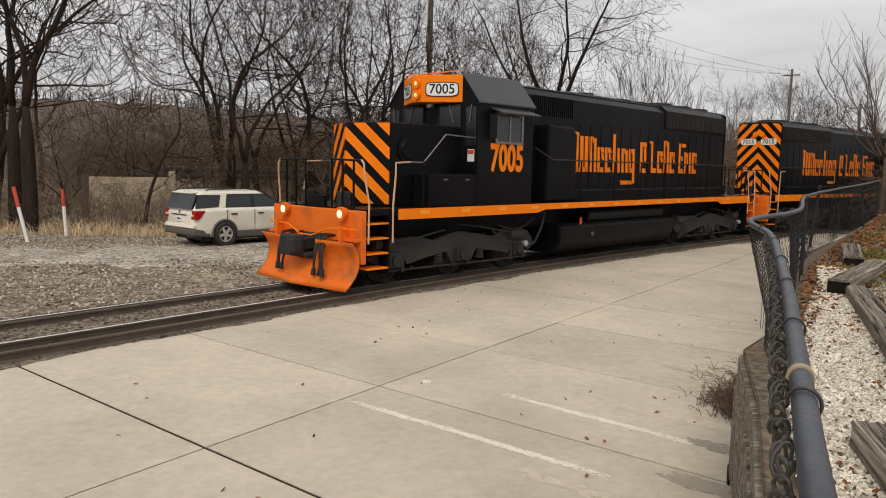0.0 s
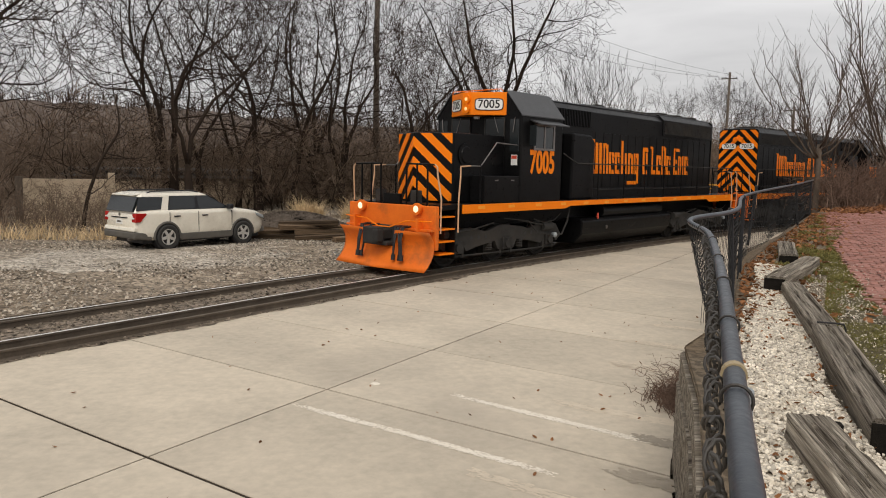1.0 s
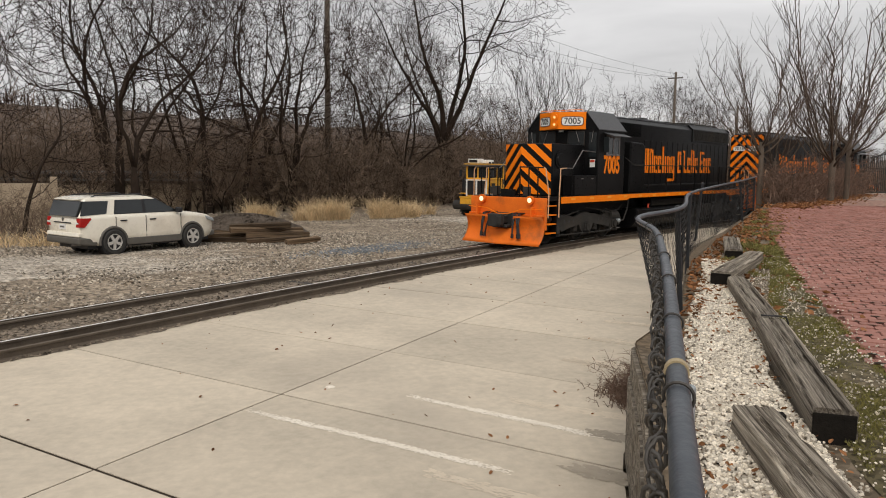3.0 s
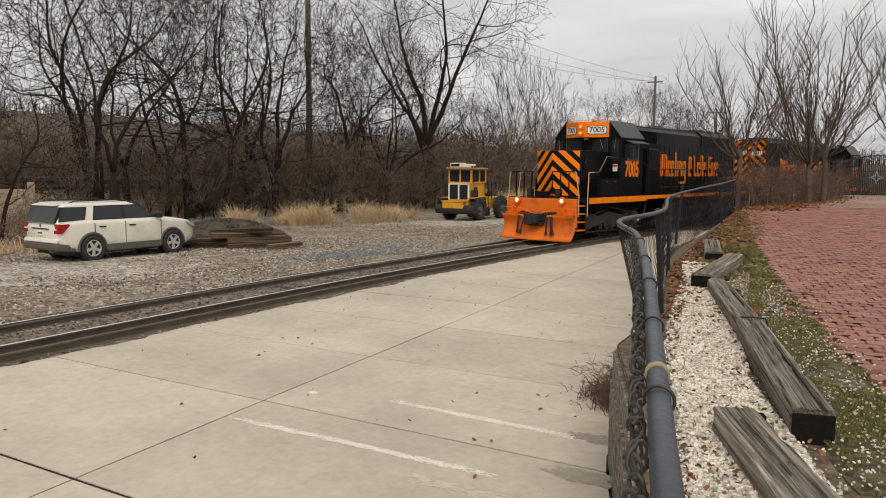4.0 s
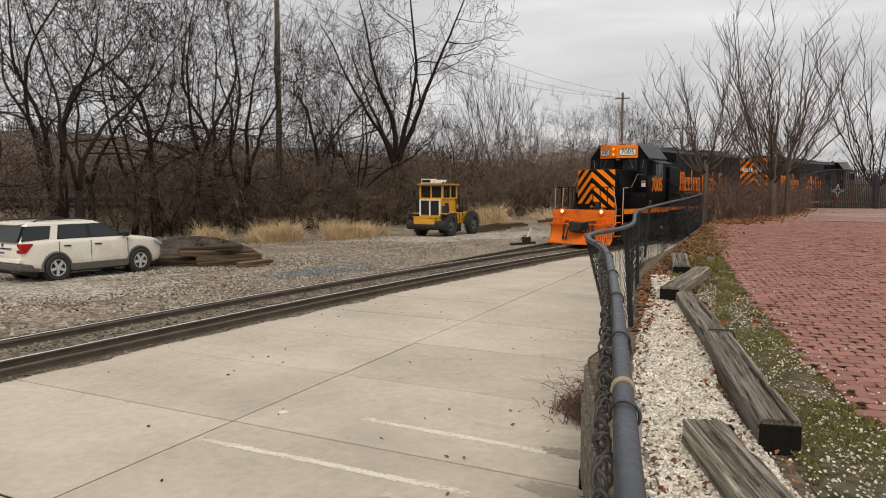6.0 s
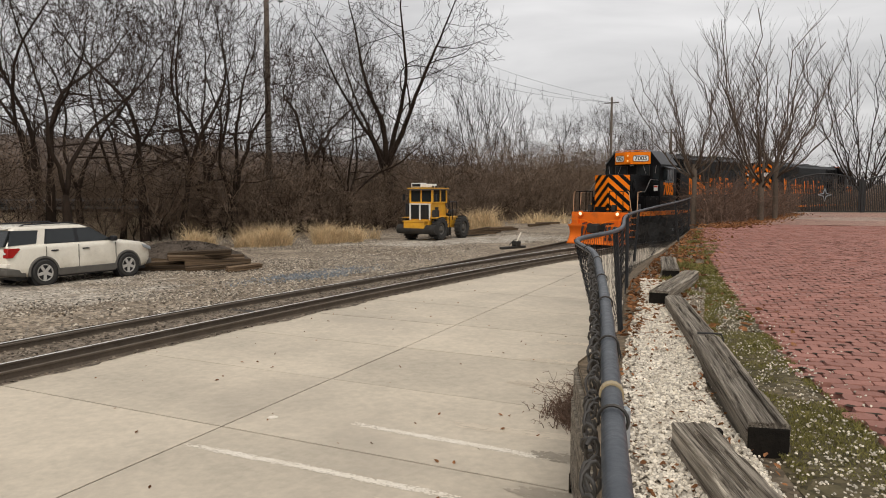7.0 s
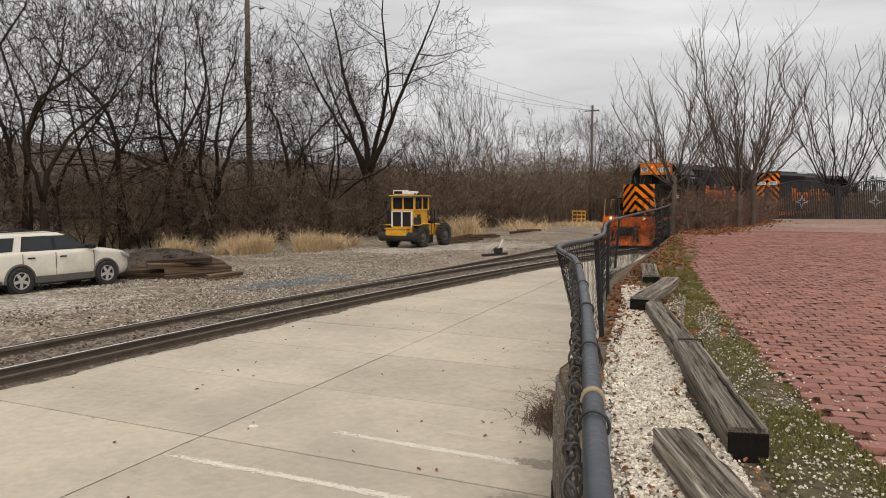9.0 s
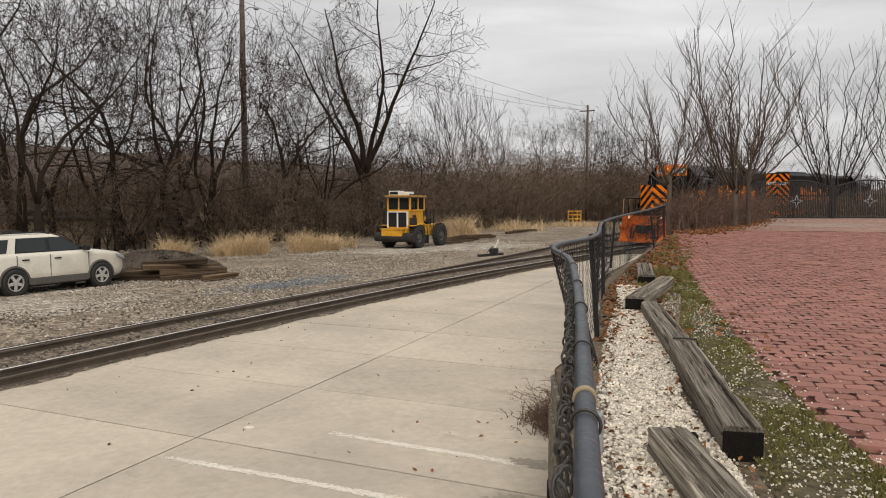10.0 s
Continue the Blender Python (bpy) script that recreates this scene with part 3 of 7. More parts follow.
# ---- upper ground: bank, stone chips, moss and brick plaza
def bank():
    """The raised ground behind the fence, from the wall to beyond the gate."""
    line = [Vector((x, y)) for x, y in [(-3.5, -9.0)] + FENCE + [(41, 48), (60, 62)]]
    pts, faces, cols = [], [], [0.0, 0.5, 1.0, 1.6, 2.4, 3.6, 6, 10, 18, 40, 120]
    dense = []
    for a, b in zip(line, line[1:]):
        m = max(1, int((b - a).length / 0.9))
        dense += [a.lerp(b, i / m) for i in range(m)]
    dense.append(line[-1])
    for i, p in enumerate(dense):
        for c in cols:
            x, y = p.x + c * 0.86, p.y - c * 0.51
            pts.append((x, y, bank_z(x, y) + 0.025 * noise.noise(Vector((x * 1.1, y * 1.1, 0))) - (0.02 if c > 1.5 else 0)))
    n = len(cols)
    for i in range(len(dense) - 1):
        for j in range(n - 1):
            faces.append((i * n + j, i * n + j + 1, (i + 1) * n + j + 1, (i + 1) * n + j))
    sheet("bank_ground", pts, faces, SOIL, "leaf-strewn soil bank behind the fence")
    pts, faces = [], []
    for p in dense:
        z = bank_z(p.x, p.y)
        far = min(max((math.hypot(p.x, p.y) - 14) / 10, 0), 1)
        for off, h in ((0.01, z + 0.02), (-0.0 - 1.0 * far, 0.35), (-0.02 - 2.2 * far, -0.3)):
            pts.append((p.x + off * 0.86, p.y - off * 0.51, h))
    for i in range(len(dense) - 1):
        for j in range(2):
            faces.append((i * 3 + j, i * 3 + j + 1, i * 3 + j + 4, i * 3 + j + 3))
    sheet("bank_face", pts, faces, SOIL, "soil face of the bank behind the wall timbers")


bank()


def along_fence(d):
    """The place d metres along the fence, and its direction."""
    for (x0, y0), (x1, y1) in zip(FENCE, FENCE[1:]):
        l = math.hypot(x1 - x0, y1 - y0)
        if d <= l:
            return Vector((x0 + (x1 - x0) * d / l, y0 + (y1 - y0) * d / l)), Vector(((x1 - x0) / l, (y1 - y0) / l))
        d -= l
    return Vector(FENCE[-1]), Vector((0.8, 0.6))


def strip(name, left, right, material, label, z=0.02, step=0.35):
    """A flat strip of upper ground between two polylines of equal length."""
    g = Geo()
    m = 0
    for (a, b), (c, d) in zip(zip(left, left[1:]), zip(right, right[1:])):
        k = max(1, int(math.hypot(b[0] - a[0], b[1] - a[1]) / step))
        for i in range(k):
            t = i / k
            for j in range(7):
                u = j / 6
                x = (a[0] + (b[0] - a[0]) * t) * (1 - u) + (c[0] + (d[0] - c[0]) * t) * u
                y = (a[1] + (b[1] - a[1]) * t) * (1 - u) + (c[1] + (d[1] - c[1]) * t) * u
                w = 0.10 * noise.noise(Vector((x * 2, y * 2, 5))) if j in (0, 6) else 0
                x, y = x + w, y + w * 0.5
                g.v.append((x, y, bank_z(x, y) + z + 0.02 * noise.noise(Vector((x * 3, y * 3, 0))) - (0.03 if j in (0, 6) else 0)))
            m += 1
    for i in range(m - 1):
        for j in range(6):
            g.f.append((i * 7 + j, i * 7 + j + 1, i * 7 + j + 8, i * 7 + j + 7))
    return tagged(part(name, g, material), label, "", "", "structure")


CHIP_L = [(0.1, -1.5), (0.75, 1.0), (1.35, 2.4), (2.3, 4.7), (3.6, 7.2), (5.3, 10.2), (6.6, 12.8)]
CHIP_R = [(1.6, -1.5), (1.95, 1.0), (2.3, 2.6), (3.2, 5.0), (4.75, 7.9), (5.7, 10.0), (7.0, 12.6)]
strip("stone_chip_strip", CHIP_L, CHIP_R, STONEBED, "strip of white stone chips beside the fence", 0.035)
spots = []
for i in range(38000):
    k = random.random() ** 1.5 * 5.6
    j, t = int(k), k - int(k)
    u = random.random()
    if u < 0.16 + 0.2 * noise.noise(Vector((k * 2.0, 0, 0))) and random.random() < 0.6:
        continue
    x = (CHIP_L[j][0] * (1 - t) + CHIP_L[j + 1][0] * t) * (1 - u) + (CHIP_R[j][0] * (1 - t) + CHIP_R[j + 1][0] * t) * u
    y = (CHIP_L[j][1] * (1 - t) + CHIP_L[j + 1][1] * t) * (1 - u) + (CHIP_R[j][1] * (1 - t) + CHIP_R[j + 1][1] * t) * u
    spots.append((x, y, bank_z(x, y) + 0.045))
strewn = []
for i in range(3000):
    k = random.random() * 5.2
    j, t = int(k), k - int(k)
    x = CHIP_R[j][0] * (1 - t) + CHIP_R[j + 1][0] * t + abs(random.gauss(0.45, 0.3))
    y = CHIP_R[j][1] * (1 - t) + CHIP_R[j + 1][1] * t + random.uniform(-0.2, 0.2)
    strewn.append((x, y, bank_z(x, y) + 0.035))
for i in range(1500):
    k = random.random() ** 1.3 * 4.2
    side = random.gauss(-0.28, 0.26) if random.random() < 0.9 else random.uniform(0.0, 1.2)
    y = 2.6 + k * 2.2 + random.gauss(0, 0.3)
    x = float(np.interp(y, [2.8, 5.0, 7.3, 10.95, 16.6], [3.3, 4.2, 5.35, 7.2, 10.3])) + side
    if noise.noise(Vector((x * 2.1, y * 2.1, 6))) > -0.1:
        strewn.append((x, y, bank_z(x, y) + 0.05))
chip_shape = [Vector(p) for p in ((-0.7, -0.6, -0.5), (0.7, -0.65, -0.5), (0.75, 0.6, -0.5), (-0.65, 0.7, -0.5), (-0.6, -0.5, 0.5), (0.55, -0.6, 0.55), (0.65, 0.5, 0.45), (-0.5, 0.6, 0.5))]
chip_faces = [(4, 5, 6, 7), (0, 1, 5, 4), (1, 2, 6, 5), (2, 3, 7, 6), (3, 0, 4, 7)]
stones("stone_chips", spots, 0.009, 0.022, WHITESTONE, "loose white stone chips", chip_shape, chip_faces)
stones("strewn_chips", strewn, 0.005, 0.014, WHITESTONE, "white stone chips strewn over moss", chip_shape, chip_faces)

MOSS_L = [(2.0, 1.0), (2.45, 2.6), (3.4, 5.0), (4.95, 7.9), (6.4, 10.2), (8.6, 13.8), (12.0, 18.5)]
MOSS_R = [(2.75, 1.0), (3.3, 2.8), (4.2, 5.0), (5.35, 7.3), (7.2, 10.95), (10.3, 16.6), (14.6, 23.8)]
strip("moss_strip", MOSS_L, MOSS_R, MOSS, "patchy green moss and thin grass beside the pavers", 0.03)

# brick plaza in rows that run with the fence
BR0, BRU = Vector((3.5, 3.0)), Vector((0.88, -0.475))
BRV = Vector((0.475, 0.88))
PLAZA = [(2.75, -4.0), (2.6, 0.8), (3.3, 2.8), (4.2, 5.0), (5.35, 7.3), (7.2, 10.95), (10.3, 16.6), (14.6, 23.8), (19.4, 30.05), (31.5, 33.0), (60, 20), (40, -8)]
g = Geo()
pl = [(x, y) for x, y in PLAZA]
cx, cy = 18.0, 12.0
for k in range(len(pl)):
    (xa, ya), (xb, yb) = pl[k], pl[(k + 1) % len(pl)]
    m = 12
    for i in range(m):
        x, y = xa + (xb - xa) * i / m, ya + (yb - ya) * i / m
        for r in range(1, 13):
            q = r / 12
            px, py = cx + (x - cx) * q, cy + (y - cy) * q
            g.v.append((px, py, bank_z(px, py) + 0.004 + 0.02 * noise.noise(Vector((px * 0.4, py * 0.4, 9)))))
g.v.append((cx, cy, bank_z(cx, cy) + 0.004))
N = len(pl) * 12
for k in range(N):
    a, b = k * 12, ((k + 1) % N) * 12
    g.f.append((len(g.v) - 1, a, b))
    for r in range(11):
        g.f.append((a + r, a + r + 1, b + r + 1, b + r))
apron = [(17.4, 27.5), (19.6, 30.2), (25.5, 36.6), (32.6, 42.4), (41.0, 39.2), (52.0, 33.0), (60.0, 21.0), (34.0, 4.0), (30.2, 14.6), (24.9, 22.4), (21.0, 25.6)]
sheet("gate_apron", [(x, y, bank_z(x, y) + 0.05) for x, y in apron], [tuple(range(len(apron)))[::-1]], APRON, "dusty reddish dirt over pavers before the gate")
plaza = tagged(part("brick_plaza", g, BRICKBED), "worn red brick plaza with dirty open joints", "pavement", "", "structure")


def inside(x, y, poly):
    hit = False
    for (xa, ya), (xb, yb) in zip(poly, poly[1:] + poly[:1]):
        if (ya > y) != (yb > y) and x < (xb - xa) * (y - ya) / (yb - ya) + xa:
            hit = not hit
    return hit
# ---------------------------------------------------------------- locomotives
# local axes: x ahead from the cab-end coupler, y to its left, z up from the rail
def stripes(owner, x, halfw, z0, z1, peak, pitch, width, sign, name="stripe", slope=1.0):
    """Orange chevron bands on a flat end panel at x; sign: the way the panel faces."""
    for side in (-1, 1):
        k = -8
        while k < 16:
            c = peak + k * pitch
            poly = [(0.0, z0), (halfw * side, z0), (halfw * side, z1), (0.0, z1)]
            # band between two lines z = c - slope*|y| and that plus width
            poly = clip_poly(poly, slope * side, 1, c + width)
            if len(poly) > 2:
                poly = clip_poly(poly, -slope * side, -1, -c)
            if len(poly) > 2:
                part(name, Geo().prism(poly, "x", x, x + 0.006 * sign), ORANGE, owner)
            k += 1


def facet_stripes(owner, tip, back, halfw, z0, z1, peak, pitch, width):
    """Orange chevron bands on the two faces of a pointed nose."""
    slope = (tip - back) / halfw
    for side in (-1, 1):
        for k in range(-8, 8):
            c = peak + k * pitch
            poly = [(0.0, z0), (halfw * side, z0), (halfw * side, z1), (0.0, z1)]
            poly = clip_poly(poly, side, 1, c + width)
            poly = clip_poly(poly, -side, -1, -c) if len(poly) > 2 else poly
            if len(poly) < 3:
                continue
            n = len(poly)
            v = [(tip + 0.034 - slope * abs(y) + d, y, z) for d in (-0.03, 0.0) for y, z in poly]
            part("stripe", Geo().add(v, [tuple(range(n))[::-1], tuple(range(n, 2 * n))] + [(i, (i + 1) % n, n + (i + 1) % n, n + i) for i in range(n)]), ORANGE, owner)


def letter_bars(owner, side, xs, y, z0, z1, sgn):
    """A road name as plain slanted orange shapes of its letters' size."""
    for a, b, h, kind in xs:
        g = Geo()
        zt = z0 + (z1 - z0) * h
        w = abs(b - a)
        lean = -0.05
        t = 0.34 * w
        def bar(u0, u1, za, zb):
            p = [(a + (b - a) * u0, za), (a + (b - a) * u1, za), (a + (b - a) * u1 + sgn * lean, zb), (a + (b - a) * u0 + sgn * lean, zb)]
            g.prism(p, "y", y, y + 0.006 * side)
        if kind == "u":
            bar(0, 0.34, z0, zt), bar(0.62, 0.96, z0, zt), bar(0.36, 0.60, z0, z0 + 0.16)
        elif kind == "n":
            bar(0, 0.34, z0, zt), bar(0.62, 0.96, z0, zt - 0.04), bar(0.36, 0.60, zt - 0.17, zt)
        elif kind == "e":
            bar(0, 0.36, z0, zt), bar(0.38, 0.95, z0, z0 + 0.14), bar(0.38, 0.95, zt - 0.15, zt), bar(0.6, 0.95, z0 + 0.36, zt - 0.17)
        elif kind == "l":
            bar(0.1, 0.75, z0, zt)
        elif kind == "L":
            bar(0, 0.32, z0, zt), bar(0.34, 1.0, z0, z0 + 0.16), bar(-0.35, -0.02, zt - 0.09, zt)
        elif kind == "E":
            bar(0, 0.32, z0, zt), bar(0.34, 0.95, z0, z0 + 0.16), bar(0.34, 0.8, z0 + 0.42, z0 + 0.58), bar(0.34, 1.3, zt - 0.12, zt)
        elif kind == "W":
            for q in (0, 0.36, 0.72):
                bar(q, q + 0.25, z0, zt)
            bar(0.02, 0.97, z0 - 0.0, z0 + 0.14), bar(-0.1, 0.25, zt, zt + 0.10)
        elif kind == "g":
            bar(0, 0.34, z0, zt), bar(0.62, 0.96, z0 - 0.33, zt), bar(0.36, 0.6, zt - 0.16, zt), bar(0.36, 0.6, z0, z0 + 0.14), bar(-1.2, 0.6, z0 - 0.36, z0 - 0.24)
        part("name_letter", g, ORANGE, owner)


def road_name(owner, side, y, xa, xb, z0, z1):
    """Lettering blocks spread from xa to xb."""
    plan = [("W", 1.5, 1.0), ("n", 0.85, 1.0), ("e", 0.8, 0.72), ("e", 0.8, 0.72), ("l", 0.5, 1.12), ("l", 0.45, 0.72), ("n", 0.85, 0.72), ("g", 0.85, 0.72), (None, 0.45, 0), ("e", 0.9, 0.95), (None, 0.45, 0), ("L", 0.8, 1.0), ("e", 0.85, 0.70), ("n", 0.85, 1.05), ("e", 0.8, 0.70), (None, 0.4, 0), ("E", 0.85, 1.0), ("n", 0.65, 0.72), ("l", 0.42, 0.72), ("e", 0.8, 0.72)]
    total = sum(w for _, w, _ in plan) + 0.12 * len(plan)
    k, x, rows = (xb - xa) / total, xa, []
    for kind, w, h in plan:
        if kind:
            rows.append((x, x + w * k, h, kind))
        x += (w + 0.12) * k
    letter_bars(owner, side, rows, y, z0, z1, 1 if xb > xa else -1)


def truck(owner, xc):
    """A three-axle bogie with side frames, springs and brake gear."""
    frame_ob = part("truck", Geo().box(xc - 0.35, xc + 0.35, -1.07, 1.07, 0.62, 1.02), GRIME, owner, "grimy black three-axle truck frame", bevel=0.015)
    top = [(-2.75, 0.62), (-2.45, 0.95), (-1.5, 1.0), (-1.1, 0.86), (-0.6, 0.95), (0.2, 1.04), (0.9, 0.88), (1.5, 1.0), (2.5, 0.95), (2.8, 0.62)]
    low = [(-2.75, 0.58), (-2.5, 0.42), (-2.3, 0.62), (-1.85, 0.62), (-1.7, 0.4), (-1.2, 0.5), (-0.5, 0.6), (-0.35, 0.36), (0.35, 0.36), (0.5, 0.6), (1.2, 0.5), (1.7, 0.4), (1.85, 0.62), (2.3, 0.62), (2.5, 0.42), (2.8, 0.58)]
    us = sorted({p[0] for p in top} | {p[0] for p in low})
    for s in (-1, 1):
        g = Geo()
        for u in us:
            zt = float(np.interp(u, [p[0] for p in top], [p[1] for p in top]))
            zl = float(np.interp(u, [p[0] for p in low], [p[1] for p in low]))
            g.v += [(xc + u, s * 1.08, zl), (xc + u, s * 1.08, zt), (xc + u, s * 1.2, zt), (xc + u, s * 1.2, zl)]
        for k in range(len(us) - 1):
            a = 4 * k
            g.f += [(a + q, a + (q + 1) % 4, a + 4 + (q + 1) % 4, a + 4 + q) for q in range(4)]
        g.f += [(3, 2, 1, 0), tuple(4 * (len(us) - 1) + q for q in range(4))]
        part("side_frame", g, GRIME, frame_ob, "cast side frame", bevel=0.015)
        # Black discs on the solid frame paint the shade inside its holes.
        for hx in (-1.5, -1.2, -0.9, 0.9, 1.2, 1.5):
            part("frame_hole", Geo().cyl((xc + hx, s * 1.19, 0.74), (xc + hx, s * 1.204, 0.74), 0.05, 12), TEXTBLK, frame_ob, "black disc painting a shaded hole in the side frame")
        part("pedestal", Geo().box(xc - 0.22, xc + 0.22, min(s * 1.0, s * 1.07), max(s * 1.0, s * 1.07), 0.5, 1.0), GRIME, frame_ob)
    for ax in (-2.07, 0.0, 2.07):
        for s in (-1, 1):
            b = Geo().box(xc + ax - 0.17, xc + ax + 0.17, s * 1.02, s * 1.24, 0.36, 0.68)
            b.cyl((xc + ax, s * 1.22, 0.51), (xc + ax, s * 1.30, 0.51), 0.12, 14)
            b.box(xc + ax - 0.28, xc + ax - 0.2, s * 1.06, s * 1.2, 0.24, 0.66)
            b.box(xc + ax + 0.2, xc + ax + 0.28, s * 1.06, s * 1.2, 0.24, 0.66)
            part("journal_box", b, GRIME, frame_ob, "", bevel=0.01)
    for sx in (-1.25, 1.25):
        for s in (-1, 1):
            h = Geo().cyl((xc + sx * 1.75, s * 1.2, 0.88), (xc + sx * 1.75 + 0.5, s * 1.2, 0.88), 0.13, 14)
            h.tube([(xc + sx * 1.75 + 0.5, s * 1.22, 0.88), (xc + sx * 1.3, s * 1.28, 0.95), (xc + sx * 0.5, s * 1.26, 1.1)], 0.02, 6)
            part("brake_cylinder", h, GRIME, frame_ob)
    for s in (-1, 1):
        h = Geo().tube([(xc - 2.5, s * 1.16, 0.3), (xc - 1.2, s * 1.16, 0.27), (xc + 2.5, s * 1.16, 0.3)], 0.025, 6)
        for q in (-1.55, -0.55, 0.55, 1.55):
            h.box(xc + q - 0.06, xc + q + 0.06, s * 0.7, s * 0.9, 0.25, 0.7)
        part("brake_rigging", h, GRIME, frame_ob)
    for s in (-1, 1):
        c = Geo().tube([(xc - 1.2, s * 1.28, 1.12), (xc - 1.7, s * 1.31, 1.0), (xc - 2.2, s * 1.3, 1.05), (xc - 2.6, s * 1.28, 1.25)], 0.016, 6)
        c.tube([(xc + 0.2, s * 1.26, 1.2), (xc - 0.9, s * 1.3, 1.08), (xc - 1.3, s * 1.32, 0.75), (xc - 2.1, s * 1.3, 0.62)], 0.014, 6)
        part("brake_hose", c, GRIME, frame_ob, "dark bent hose")
        part("air_valve", Geo().lathe([(0, 0.07), (s * 0.1, 0.08), (s * 0.14, 0.04)], (xc - 2.25, s * 1.24, 0.62), "y", 12), GALV, frame_ob, "pale valve")
        for q in (-0.7, 0.7):
            sp = Geo()
            for k in range(5):
                sp.lathe([(k * 0.045, 0.09), (k * 0.045 + 0.022, 0.11), (k * 0.045 + 0.04, 0.09)], (xc + q, s * 1.13, 0.36), "z", 10)
            part("coil_spring", sp, GRIME, frame_ob)
    out = []
    for ax in (-2.07, 0.0, 2.07):
        w = Geo().cyl((0, -0.9, 0), (0, 0.9, 0), 0.09, 12)
        for s in (-1, 1):
            w.lathe([(s * 0.66, 0.20), (s * 0.67, 0.545), (s * 0.70, 0.55), (s * 0.715, 0.512), (s * 0.81, 0.506), (s * 0.82, 0.44), (s * 0.77, 0.40), (s * 0.77, 0.18), (s * 0.86, 0.15)], (0, 0, 0), "y", 28)
            for q in range(4):
                a = q * math.pi / 2
                w.cyl((0.29 * math.cos(a), s * 0.765, 0.29 * math.sin(a)), (0.29 * math.cos(a), s * 0.785, 0.29 * math.sin(a)), 0.05, 8)
        # Motors as plain black boxes, filling the see-through gap so it stays in shade.
        part("traction_motor", Geo().box(xc + ax - 0.62, xc + ax + 0.62, -0.58, 0.58, 0.16, 0.9), TEXTBLK, frame_ob, "", bevel=0.05)
        ob = part("wheelset", w, GRIME, frame_ob)
        ob.location = (xc + ax, 0, 0.51)
        out.append((ob, xc + ax))
    return out


def rounded_front(w, z0, z1, r):
    return [(-w, z0), (w, z0), (w, z1 - r), (w - r * 0.3, z1 - r * 0.3), (w - r, z1), (-w + r, z1), (-w + r * 0.3, z1 - r * 0.3), (-w, z1 - r)]


